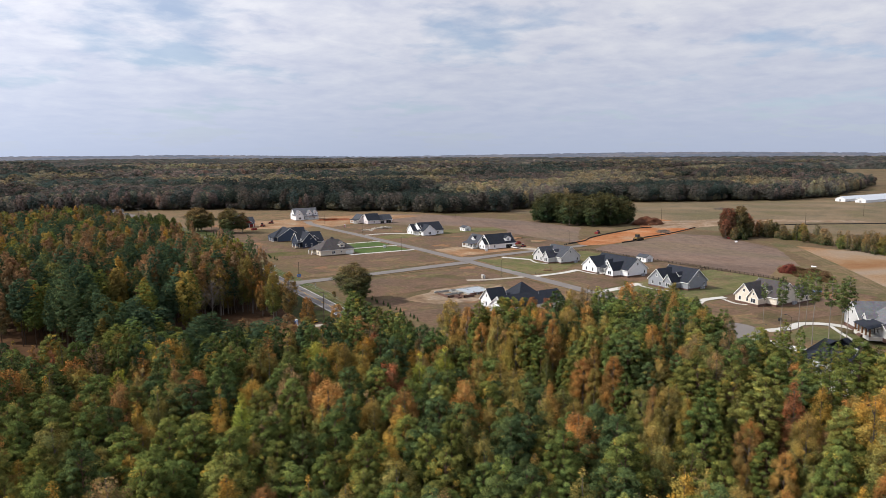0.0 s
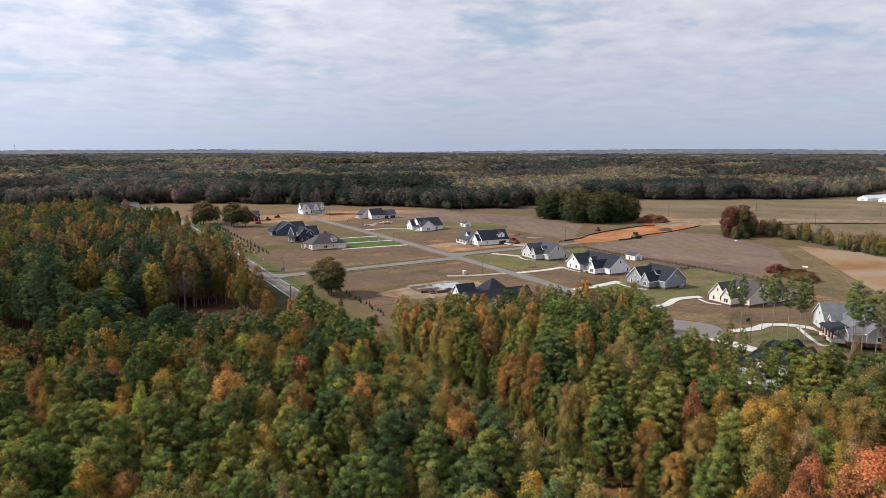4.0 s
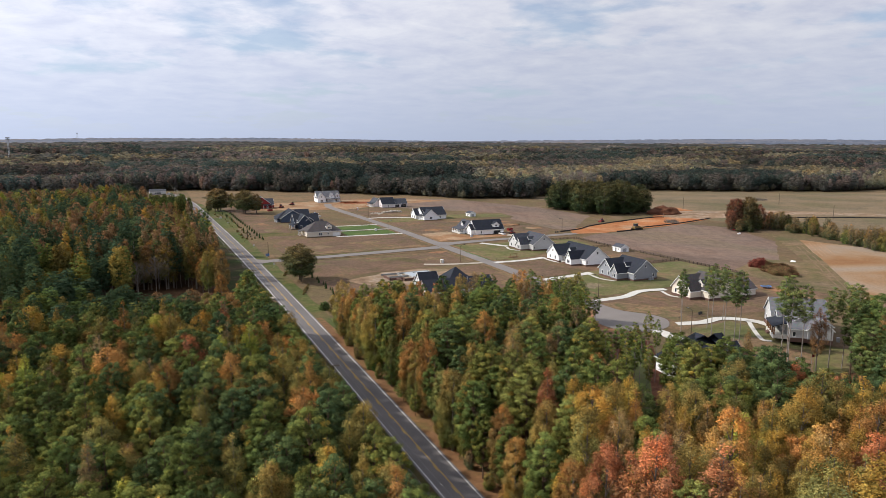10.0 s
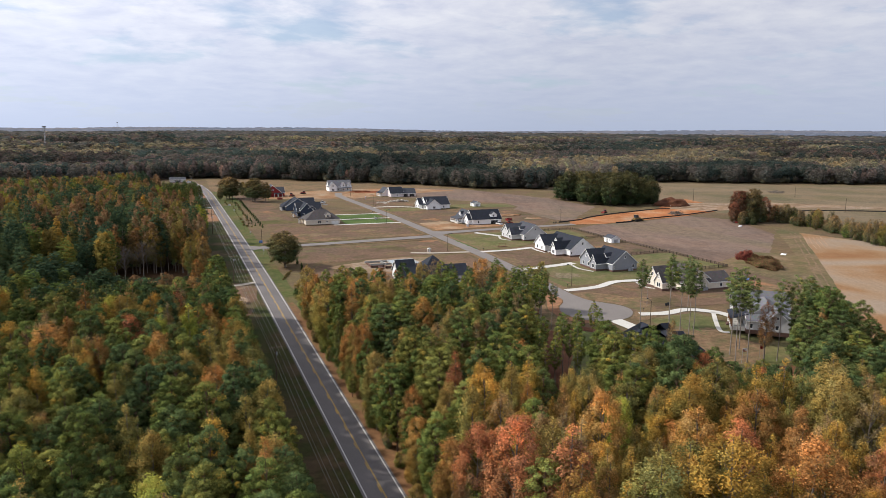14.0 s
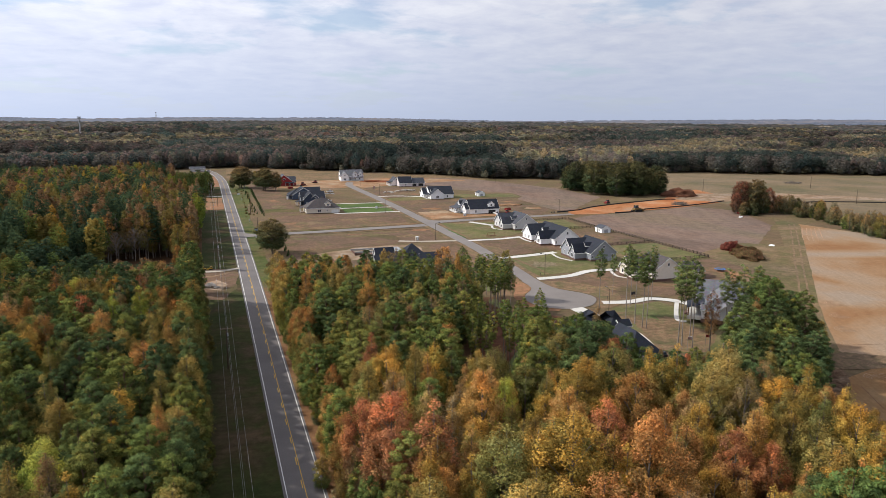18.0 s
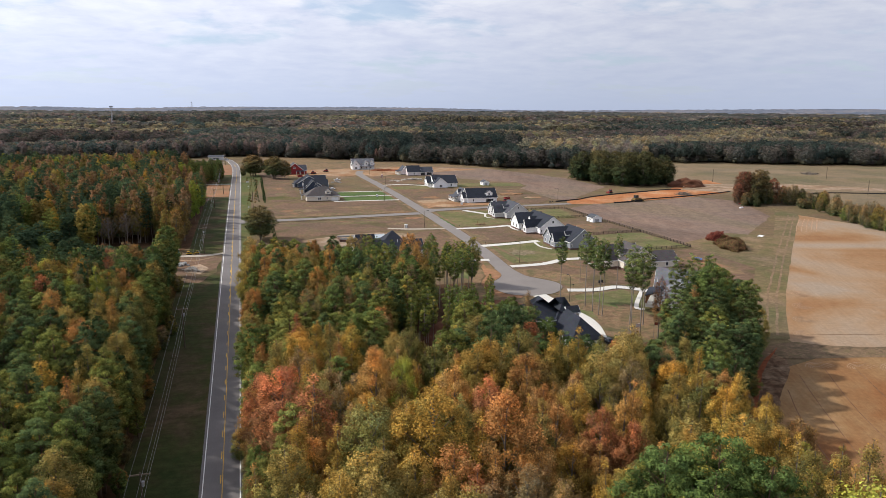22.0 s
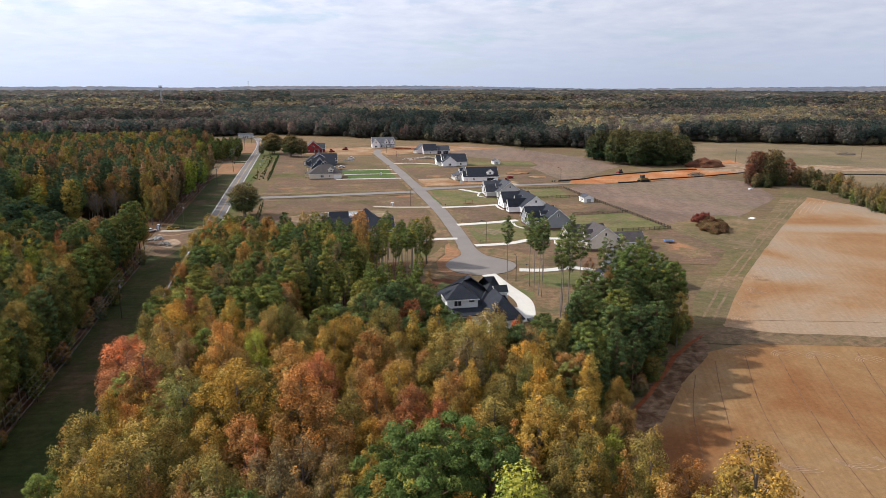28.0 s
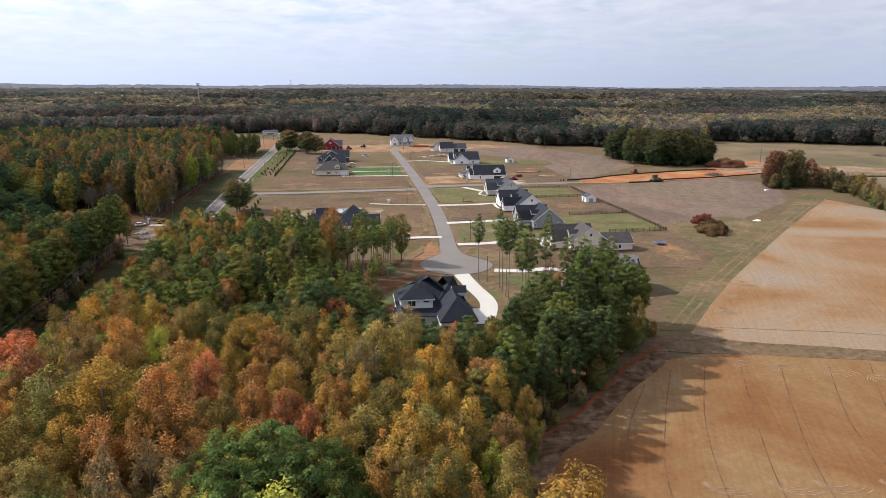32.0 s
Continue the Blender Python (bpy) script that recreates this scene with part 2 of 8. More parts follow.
M["pasture"] = soil("faded_pasture", [(0.3, (0.20, 0.175, 0.09)), (0.5, (0.255, 0.20, 0.115)), (0.75, (0.32, 0.245, 0.145))], big=0.015, stretch=(1, 1, 1))
M["stubble"] = soil("mown_stubble", [(0.3, (0.225, 0.16, 0.115)), (0.5, (0.28, 0.205, 0.15)), (0.72, (0.25, 0.195, 0.125))], big=0.02, stretch=(1, 0.35, 1), turn=30, marks=24.0, swirl=0.035)


def along(nt, scale, turn):
    """The place turned first and stretched after, so that marks run along the turned y."""
    m = nt.nodes.new("ShaderNodeMapping")
    m.inputs["Scale"].default_value = scale
    nt.links.new(position(nt, turn=turn), m.inputs[0])
    return m.outputs[0]


def plowed(name, stops, turn):
    """A harrowed field: patches of two soils and close parallel passes."""
    m, nt, b = material(name, 0.95)
    b.inputs["Specular IOR Level"].default_value = 0.08
    v = position(nt)
    n1 = tex(nt, "ShaderNodeTexNoise", v, Scale=0.014, Detail=7.0, Roughness=0.55, Distortion=0.6)
    n2 = tex(nt, "ShaderNodeTexNoise", v, Scale=0.9, Detail=5.0, Roughness=0.7)
    n4 = tex(nt, "ShaderNodeTexNoise", v, Scale=5.0, Detail=2.0, Roughness=0.7)
    c = ramp(nt, n1.outputs[0], [(0.5 + (p - 0.5) * 0.8, (0.84 * q[0], 0.86 * q[1], 0.90 * q[2])) for p, q in stops])
    c = mix(nt, 1.0, c, ramp(nt, n2.outputs[0], [(0.25, (0.80,) * 3), (0.75, (1.14,) * 3)]), "MULTIPLY")
    streak = tex(nt, "ShaderNodeTexNoise", along(nt, (1.6, 0.04, 1), turn), Scale=1.0, Detail=4.0, Roughness=0.6)
    c = mix(nt, 1.0, c, ramp(nt, streak.outputs[0], [(0.32, (0.92,) * 3), (0.68, (1.07,) * 3)]), "MULTIPLY")
    c = mix(nt, 1.0, c, ramp(nt, n4.outputs[0], [(0.3, (0.86,) * 3), (0.6, (1.05,) * 3)]), "MULTIPLY")
    nt.links.new(c, b.inputs["Base Color"])
    bumped(nt, b, n2.outputs[0], 0.3, 0.15)
    return m


FIELD = [(0.36, (0.26, 0.125, 0.055)), (0.47, (0.30, 0.17, 0.085)), (0.57, (0.33, 0.22, 0.135)), (0.68, (0.325, 0.245, 0.175))]
M["field_low"] = plowed("harrowed_clay", [(0.38, (0.17, 0.066, 0.026)), (0.48, (0.23, 0.106, 0.043)), (0.58, (0.275, 0.158, 0.073)), (0.70, (0.31, 0.215, 0.12))], 21)
M["field_high"] = plowed("harrowed_loam", [(p - 0.07, c) for p, c in FIELD], 24)


def paved(name, a, c, scale=0.5, rough=0.85):
    m, nt, b = material(name, rough)
    v = position(nt)
    n1 = tex(nt, "ShaderNodeTexNoise", v, Scale=scale * 0.15, Detail=6.0, Roughness=0.65)
    n2 = tex(nt, "ShaderNodeTexNoise", v, Scale=scale * 9, Detail=3.0, Roughness=0.75)
    c = mix(nt, 1.0, ramp(nt, n1.outputs[0], [(0.3, a), (0.7, c)]), ramp(nt, n2.outputs[0], [(0.3, (0.85,) * 3), (0.7, (1.1,) * 3)]), "MULTIPLY")
    nt.links.new(c, b.inputs["Base Color"])
    bumped(nt, b, n2.outputs[0], 0.15, 0.03)
    return m


M["asphalt"] = paved("road_asphalt", (0.125, 0.115, 0.115), (0.165, 0.15, 0.15))
M["street"] = paved("street_asphalt", (0.165, 0.148, 0.140), (0.205, 0.185, 0.175))
M["concrete"] = paved("pale_concrete", (0.47, 0.455, 0.43), (0.57, 0.555, 0.52))
M["gravel"] = paved("gravel", (0.30, 0.26, 0.21), (0.42, 0.37, 0.31), 3.0)
M["paint_white"] = paved("white_line_paint", (0.66, 0.66, 0.64), (0.80, 0.80, 0.78), 2.0)
M["paint_yellow"] = paved("yellow_line_paint", (0.60, 0.36, 0.05), (0.70, 0.43, 0.07), 2.0)


def siding(name, c, boards=5.0, rough=0.6):
    """Lap boards: a shallow step at each course and slight dirt."""
    m, nt, b = material(name, rough)
    v = position(nt)
    w = tex(nt, "ShaderNodeTexWave", v, Scale=boards * 0.5)
    w.wave_profile, w.bands_direction = "SAW", "Z"
    n = tex(nt, "ShaderNodeTexNoise", v, Scale=0.8, Detail=4.0, Roughness=0.6)
    k = ramp(nt, n.outputs[0], [(0.3, tuple(x * 0.9 for x in c)), (0.7, c)])
    nt.links.new(mix(nt, 1.0, k, ramp(nt, w.outputs[0], [(0.0, (0.86,) * 3), (0.2, (1.0,) * 3)]), "MULTIPLY"), b.inputs["Base Color"])
    bumped(nt, b, w.outputs[0], 0.3, 0.02)
    return m


def shingle(name, c):
    m, nt, b = material(name, 0.9)
    v = position(nt, (1, 1, 1))
    n1 = tex(nt, "ShaderNodeTexNoise", v, Scale=0.5, Detail=5.0, Roughness=0.6)
    vo = tex(nt, "ShaderNodeTexVoronoi", position(nt, (3.0, 3.0, 6.5)), Scale=1.0)
    k = ramp(nt, n1.outputs[0], [(0.3, tuple(x * 0.8 for x in c)), (0.7, tuple(x * 1.15 for x in c))])
    nt.links.new(mix(nt, 0.35, k, mix(nt, 1.0, k, vo.outputs["Color"], "MULTIPLY")), b.inputs["Base Color"])
    bumped(nt, b, vo.outputs["Distance"], 0.25, 0.02)
    return m


M["white"] = siding("white_lap_siding", (0.86, 0.87, 0.89))
M["cream"] = siding("cream_lap_siding", (0.70, 0.64, 0.55))
M["grey_wall"] = siding("grey_lap_siding", (0.27, 0.285, 0.32))
M["pale_grey"] = siding("pale_grey_siding", (0.54, 0.54, 0.55))
M["navy"] = siding("navy_lap_siding", (0.035, 0.05, 0.085))
M["blue"] = siding("slate_blue_siding", (0.060, 0.085, 0.135))
M["barn_red"] = siding("barn_red_siding", (0.26, 0.028, 0.03))
M["wrap"] = siding("white_house_wrap", (0.72, 0.66, 0.67), 1.0)
M["roof_black"] = shingle("charcoal_shingles", (0.027, 0.032, 0.046))
M["roof_grey"] = shingle("grey_shingles", (0.070, 0.075, 0.092))
M["roof_light"] = shingle("weathered_grey_shingles", (0.17, 0.172, 0.19))
M["roof_brown"] = shingle("brown_shingles", (0.085, 0.076, 0.078))
M["trim"] = siding("white_trim_paint", (0.80, 0.80, 0.80), 0.1, 0.45)
M["brick"] = siding("dark_brick", (0.13, 0.075, 0.06), 12.0, 0.9)
M["wood"] = siding("stained_timber", (0.19, 0.095, 0.045), 3.0, 0.7)
M["deck_wood"] = siding("weathered_timber", (0.20, 0.15, 0.11), 3.0, 0.8)
M["fence_wood"] = siding("dark_fence_timber", (0.045, 0.035, 0.027), 4.0, 0.85)
M["black"] = siding("black_fabric", (0.018, 0.018, 0.02), 6.0, 0.8)
M["pole_wood"] = siding("creosoted_pole", (0.10, 0.075, 0.055), 2.0, 0.85)
M["metal"] = material("galvanised_steel", 0.45, 0.8)[0]
M["metal"].node_tree.nodes["Principled BSDF"].inputs["Base Color"].default_value = (0.45, 0.46, 0.48, 1)
M["wire"] = material("aluminium_cable", 0.5, 0.4)[0]
M["wire"].node_tree.nodes["Principled BSDF"].inputs["Base Color"].default_value = (0.20, 0.20, 0.20, 1)
M["glass"] = material("dark_window_glass", 0.06)[0]
M["glass"].node_tree.nodes["Principled BSDF"].inputs["Base Color"].default_value = (0.035, 0.042, 0.055, 1)
M["glass"].node_tree.nodes["Principled BSDF"].inputs["Specular IOR Level"].default_value = 0.6


def plain(name, c, rough=0.5, metal=0.0):
    m, nt, b = material(name, rough, metal)
    n = tex(nt, "ShaderNodeTexNoise", position(nt), Scale=1.5, Detail=5.0, Roughness=0.65)
    nt.links.new(ramp(nt, n.outputs[0], [(0.3, tuple(x * 0.82 for x in c)), (0.7, c)]), b.inputs["Base Color"])
    return m


M["roof_tin"] = plain("pale_tin_roof", (0.62, 0.66, 0.72), 0.4, 0.0)
M["yellow_steel"] = plain("yellow_machine_paint", (0.20, 0.135, 0.05), 0.5)
M["bright_yellow"] = plain("bright_yellow_paint", (0.55, 0.34, 0.03), 0.45)
M["red_paint"] = plain("red_body_paint", (0.22, 0.03, 0.028), 0.35)
M["white_paint"] = plain("white_body_paint", (0.75, 0.75, 0.75), 0.35)
M["dark_paint"] = plain("dark_body_paint", (0.03, 0.032, 0.036), 0.35)
M["blue_plastic"] = plain("blue_plastic", (0.03, 0.17, 0.52), 0.5)
M["grey_plastic"] = plain("grey_plastic", (0.33, 0.34, 0.36), 0.5)
M["rubber"] = plain("black_rubber", (0.02, 0.02, 0.02), 0.8)
M["stone"] = plain("pale_stone", (0.42, 0.38, 0.33), 0.9)
M["block"] = plain("grey_masonry_block", (0.34, 0.34, 0.33), 0.9)
M["slab"] = plain("blue_grey_slab", (0.36, 0.40, 0.45), 0.8)
# near-black panel colour that stands in for the shade inside open garage bays
M["shadow_inside"] = plain("painted_bay_shade", (0.03, 0.03, 0.032), 0.9)
M["bark"] = plain("pine_bark", (0.135, 0.085, 0.06), 0.95)
M["bark_grey"] = plain("grey_bark", (0.16, 0.135, 0.115), 0.95)
M["bark_pale"] = plain("pale_grey_bark", (0.25, 0.215, 0.19), 0.95)


def foliage(name, low, high, through=0.22):
    """Leaves: the object's colour times the mesh's own tint, varied leaf by leaf; a part of the light passes through."""
    m = bpy.data.materials.new(name)
    m.use_nodes = True
    nt = m.node_tree
    nt.nodes.clear()
    o = nt.nodes.new("ShaderNodeObjectInfo")
    a = nt.nodes.new("ShaderNodeAttribute")
    a.attribute_name = "tint"
    g = nt.nodes.new("ShaderNodeNewGeometry")
    c = mix(nt, 1.0, o.outputs["Color"], a.outputs["Color"], "MULTIPLY")
    c = mix(nt, 1.0, c, ramp(nt, g.outputs["Random Per Island"], [(0.0, (low,) * 3), (0.5, (1.0, 1.0, 1.0)), (1.0, (high, high * 0.96, high * 0.86))]), "MULTIPLY")
    d = nt.nodes.new("ShaderNodeBsdfDiffuse")
    t = nt.nodes.new("ShaderNodeBsdfTranslucent")
    s = nt.nodes.new("ShaderNodeMixShader")
    s.inputs[0].default_value = through
    out = nt.nodes.new("ShaderNodeOutputMaterial")
    nt.links.new(c, d.inputs[0])
    nt.links.new(c, t.inputs[0])
    nt.links.new(d.outputs[0], s.inputs[1])
    nt.links.new(t.outputs[0], s.inputs[2])
    nt.links.new(s.outputs[0], out.inputs[0])
    return m


M["leaf"] = foliage("leaves", 0.58, 1.6)
M["leaf_far"] = foliage("massed_leaves", 0.80, 1.24, 0.3)

# ---------------------------------------------------------------- the lie of the land
GY = [-400, -50, 50, 100, 150, 200, 250, 300, 350, 400, 650, 6000]
GZ = [-8, -8, -7.2, -5.4, -3.6, -2.0, -0.7, 0.2, 0.8, 1.2, 2.0, 2.0]


def smooth(a, b, v):
    u = np.clip((v - a) / (b - a), 0, 1)
    return u * u * (3 - 2 * u)


def land(x, y):
    """Height of the ground: falling to the creek woods, level round the houses, raised far off to fit the camera's
    horizon.
    """
    x, y = np.asarray(x, float), np.asarray(y, float)
    z = np.interp(y, GY, GZ)
    z = z + 0.022 * np.clip(x - 112, 0, 190) * (1 - smooth(140, 320, y)) * smooth(-80, 60, y)
    r = np.hypot(x - 100, y)
    hill = smooth(1700, 4600, r)
    return z + hill * (40 + 5 * np.sin(x / 430.0) + 4 * np.sin(y / 390.0 + 1) + 3 * np.sin((x + y) / 170.0))


def gz(x, y):
    return float(land(x, y))


def part(name, bm, mat, parent=None, label=""):
    """Links a bmesh as one mesh object, under a thing or a part of it."""
    me = bpy.data.meshes.new(name)
    bm.to_mesh(me)
    bm.free()
    me.materials.append(mat)
    ob = new(name, me)
    if parent is not None:
        ob.parent = parent
    return tagged(ob, label) if label else ob


def quick(name, verts, faces, mat, parent=None, tint=None):
    """A mesh object from arrays; faces all have the same number of corners."""
    me = bpy.data.meshes.new(name)
    verts, faces = np.asarray(verts, np.float32), np.asarray(faces, np.int32)
    k = faces.shape[1]
    me.vertices.add(len(verts))
    me.vertices.foreach_set("co", verts.ravel())
    me.loops.add(faces.size)
    me.loops.foreach_set("vertex_index", faces.ravel())
    me.polygons.add(len(faces))
    me.polygons.foreach_set("loop_start", np.arange(0, faces.size, k, dtype=np.int32))
    me.update(calc_edges=True)
    if tint is not None:
        a = me.attributes.new("tint", "FLOAT_COLOR", "POINT")
        a.data.foreach_set("color", np.concatenate([tint, np.ones((len(tint), 1))], 1).astype(np.float32).ravel())
    me.materials.append(mat)
    ob = new(name, me)
    if parent is not None:
        ob.parent = parent
    return ob


def thing(name, x, y, z=None, turn=0.0):
    """The Empty at the base of a thing."""
    ob = new(name)
    ob.empty_display_size = 0.5
    ob.matrix_basis = pose(x, y, gz(x, y) if z is None else z, 0, 0, turn)
    return ob


def box(bm, x0, x1, y0, y1, z0, z1):
    v = [bm.verts.new((x, y, z)) for z in (z0, z1) for x, y in ((x0, y0), (x1, y0), (x1, y1), (x0, y1))]
    for f in ((3, 2, 1, 0), (4, 5, 6, 7), (0, 1, 5, 4), (1, 2, 6, 5), (2, 3, 7, 6), (3, 0, 4, 7)):
        bm.faces.new([v[i] for i in f])
    return v


def boxes(*dims):
    bm = bmesh.new()
    for d in dims:
        box(bm, *d)
    return bm


def rod(bm, a, b, r0, r1=None, n=6):
    """A tapered round bar from a to b."""
    a, b = Vector(a), Vector(b)
    r1 = r0 if r1 is None else r1
    w = (b - a).normalized()
    u = w.orthogonal().normalized()
    v = w.cross(u)
    rings = [[bm.verts.new(p + (u * math.cos(2 * math.pi * i / n) + v * math.sin(2 * math.pi * i / n)) * r) for i in range(n)] for p, r in ((a, r0), (b, r1))]
    for i in range(n):
        bm.faces.new((rings[0][i], rings[0][(i + 1) % n], rings[1][(i + 1) % n], rings[1][i]))
    bm.faces.new(rings[1])
    bm.faces.new(rings[0][::-1])


def rough(poly, step=6.0, amp=1.0, seed=0):
    """A polygon whose edges wander a little."""
    pts, n = [], len(poly)
    for i in range(n):
        a, b = Vector(poly[i]), Vector(poly[(i + 1) % n])
        k = max(1, int((b - a).length / step))
        for j in range(k):
            p = a.lerp(b, j / k)
            w = noise.noise_vector(Vector((p.x * 0.11, p.y * 0.11, seed))) * amp
            pts.append((p.x + w.x, p.y + w.y))
    return pts


def drape(name, poly, mat, lift, cell=8.0):
    """A sheet of ground cover in the shape of a polygon, laid over the land."""
    bm = bmesh.new()
    bm.faces.new([bm.verts.new((x, y, 0)) for x, y in poly])
    for axis in (0, 1):
        lo, hi = min(p[axis] for p in poly), max(p[axis] for p in poly)
        no = (1, 0, 0) if axis == 0 else (0, 1, 0)
        for k in range(math.floor(lo / cell) + 1, math.ceil(hi / cell)):
            co = (k * cell, 0, 0) if axis == 0 else (0, k * cell, 0)
            bmesh.ops.bisect_plane(bm, geom=bm.verts[:] + bm.edges[:] + bm.faces[:], plane_co=co, plane_no=no, dist=1e-4)
    bmesh.ops.triangulate(bm, faces=bm.faces[:])
    for v in bm.verts:
        v.co.z = gz(v.co.x, v.co.y) + lift
    for f in bm.faces:
        if f.normal.z < 0:
            f.normal_flip()
    bm.normal_update()
    for f in bm.faces:
        if f.normal.z < 0:
            f.normal_flip()
    return part(name, bm, mat)


def ribbon(pts, width):
    """The outline of a strip of the given width along a line."""
    p = [Vector(q) for q in pts]
    left, right = [], []
    for i, c in enumerate(p):
        d = (p[min(i + 1, len(p) - 1)] - p[max(i - 1, 0)]).normalized()
        o = Vector((-d.y, d.x)) * (width / 2)
        left.append(tuple(c + o))
        right.append(tuple(c - o))
    return left + right[::-1]


def bow(pts, n=8):
    """A smooth line through the given points."""
    p = [Vector(q) for q in pts]
    out = []
    for i in range(len(p) - 1):
        a, b, c, d = p[max(i - 1, 0)], p[i], p[i + 1], p[min(i + 2, len(p) - 1)]
        for j in range(n):
            t = j / n
            out.append(tuple(0.5 * (2 * b + (c - a) * t + (2 * a - 5 * b + 4 * c - d) * t * t + (3 * b - a - 3 * c + d) * t ** 3)))
    return out + [tuple(p[-1])]


# one sheet of ground out to the skyline, closer meshed round the houses
def spaced(lo, hi, near0, near1, cell):
    a = list(np.arange(math.floor(near0 / cell), math.ceil(near1 / cell) + 1) * cell)
    s = cell
    while a[-1] < hi:
        s *= 1.22
        a.append(min(a[-1] + s, hi))
    s = cell
    while a[0] > lo:
        s *= 1.22
        a.insert(0, max(a[0] - s, lo))
    return np.array(a)


gx, gy = spaced(-4800, 4800, -120, 720, 8.0), spaced(-900, 4800, -160, 900, 8.0)
X, Y = np.meshgrid(gx, gy)
V = np.stack([X.ravel(), Y.ravel(), land(X, Y).ravel()], 1)
i, j = np.meshgrid(np.arange(len(gx) - 1), np.arange(len(gy) - 1))
a = (j * len(gx) + i).ravel()
F = np.stack([a, a + 1, a + 1 + len(gx), a + len(gx)], 1)
ground = tagged(quick("ground", V, F, M["ground"]), "dry brown and green grass over rolling ground", "ground", kind="structure")

SOUTH_WOOD = [(112.5, -70), (112.5, 190), (130, 176), (150, 168), (186, 165), (198, 163), (194, 150), (184, 143), (172, 122), (176, 92), (214, 86), (226, 92), (240, 98), (254, 84), (239, 68), (225, 54), (212, 39), (204, 28), (195, 12), (200, -12), (206, -70)]
WEST_WOOD = [(89, -70), (89, 196), (84, 205), (84, 246), (89, 256), (89, 425), (70, 428), (66, 700), (60, 830), (-500, 900), (-420, 300), (-140, -70)]


def cover(name, poly, mat, lift, label, jit=1.2, step=7.0, category="ground"):
    return tagged(drape(name, rough(poly, step, jit, lift * 50) if jit else poly, M[mat], lift), label, category, kind="structure")


cover("forest_floor_south", SOUTH_WOOD, "litter", 0.05, "brown leaf litter under mixed autumn woods", 1.0)
cover("forest_floor_west", [(89, -70), (89, 196), (84, 205), (84, 246), (89, 256), (89, 425), (70, 428), (66, 700), (-160, 720), (-160, -170), (89, -170)], "litter", 0.05, "brown leaf litter under dense pine woods", 1.0)
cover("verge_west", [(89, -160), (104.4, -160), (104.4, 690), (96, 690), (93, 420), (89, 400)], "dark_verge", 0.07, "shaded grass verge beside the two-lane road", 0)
cover("verge_east", [(110.6, 62), (117, 62), (117, 200), (118, 420), (130, 560), (118, 640), (110.6, 640)], "verge_green", 0.07, "green grass verge with young shrubs", 0.8)
cover("forest_floor_behind", [(112.5, -170), (210, -170), (206, -70), (112.5, -70)], "litter", 0.05, "brown leaf litter under mixed autumn woods", 1.0)
cover("straw_bank", [(110.6, -160), (116.5, -160), (116.5, 150), (113.5, 205), (110.6, 205)], "straw", 0.09, "rusty pine straw along the road edge", 0.8)
cover("lot_centre", [(128, 328), (207, 334), (211, 376), (206, 384), (132, 386), (127, 360)], "lot", 0.08, "bare brown building lot with thin grass", 1.5)
cover("lot_north", [(131, 390), (150, 392), (151, 560), (140, 600), (128, 590)], "lot", 0.08, "bare brown building lot with thin grass", 1.5)
cover("lot_front", [(130, 268), (207, 274), (212, 310), (126, 306)], "lot", 0.08, "bare brown building lot with thin grass", 1.5)
cover("lot_wood_edge", [(128, 215), (212, 190), (211, 268), (186, 262), (180, 242), (150, 238), (140, 262), (128, 264)], "lot", 0.07, "scruffy bare lot beside the woods", 1.5)
cover("building_sand", [(146, 244), (160, 238), (186, 242), (193, 262), (184, 270), (160, 268), (148, 262), (138, 258)], "sand", 0.10, "pale trampled sand round an unfinished house", 2.0, 3.0)
cover("dirt_far", [(150, 560), (225, 540), (262, 560), (340, 585), (300, 625), (245, 630), (190, 620), (120, 640)], "dirt", 0.08, "orange graded earth beside new houses", 2.5)
cover("red_pad", [(238, 590), (262, 585), (268, 602), (240, 608)], "red", 0.11, "red clay building pad", 2.0, 3.0)
cover("lot_corner", [(222, 372), (226, 344), (300, 346), (318, 360), (322, 420), (282, 440), (224, 440)], "lot", 0.08, "bare brown lot round a new white house", 1.5)
cover("sand_corner", [(223, 376), (226, 345), (262, 347), (290, 350), (286, 357), (252, 358), (246, 380)], "dirt", 0.10, "trampled ochre earth in front of a new house", 2.0, 4.0)
cover("lot_upper", [(224, 462), (256, 464), (258, 540), (222, 540)], "lot", 0.08, "bare brown building lot", 1.5)
cover("lawn_upper", [(223, 442), (250, 440), (290, 446), (330, 440), (334, 462), (290, 470), (224, 458)], "lawn", 0.10, "pale green new lawn", 1.5, 5.0)
cover("lawn_corner", [(222, 274), (250, 277), (262, 286), (300, 288), (306, 322), (226, 328)], "lawn", 0.10, "mown pale green front lawn", 0.8, 5.0)
cover("lot_white", [(220, 227), (250, 230), (308, 234), (308, 276), (252, 268), (221, 264)], "lot", 0.08, "bare brown front yard", 1.0)
cover("lawn_grey", [(219, 187), (250, 186), (308, 192), (308, 231), (262, 232), (219, 221)], "lawn", 0.09, "patchy green and brown lawn", 1.0)
cover("lot_tan", [(223, 148), (248, 146), (310, 130), (322, 176), (308, 188), (256, 182), (219, 180)], "lot", 0.08, "bare brown yard round a tan house", 1.2)
cover("lawn_end", [(224, 138), (244, 139), (250, 112), (256, 96), (252, 84), (226, 90), (214, 100), (219, 122)], "lawn", 0.09, "thin lawn with straw under tall pines", 1.5, 4.0)
cover("dirt_pines", [(216, 136), (230, 132), (238, 120), (240, 104), (228, 92), (216, 98), (213, 112)], "lot_orange", 0.11, "pine straw and orange earth under tall pines", 1.8, 3.0)
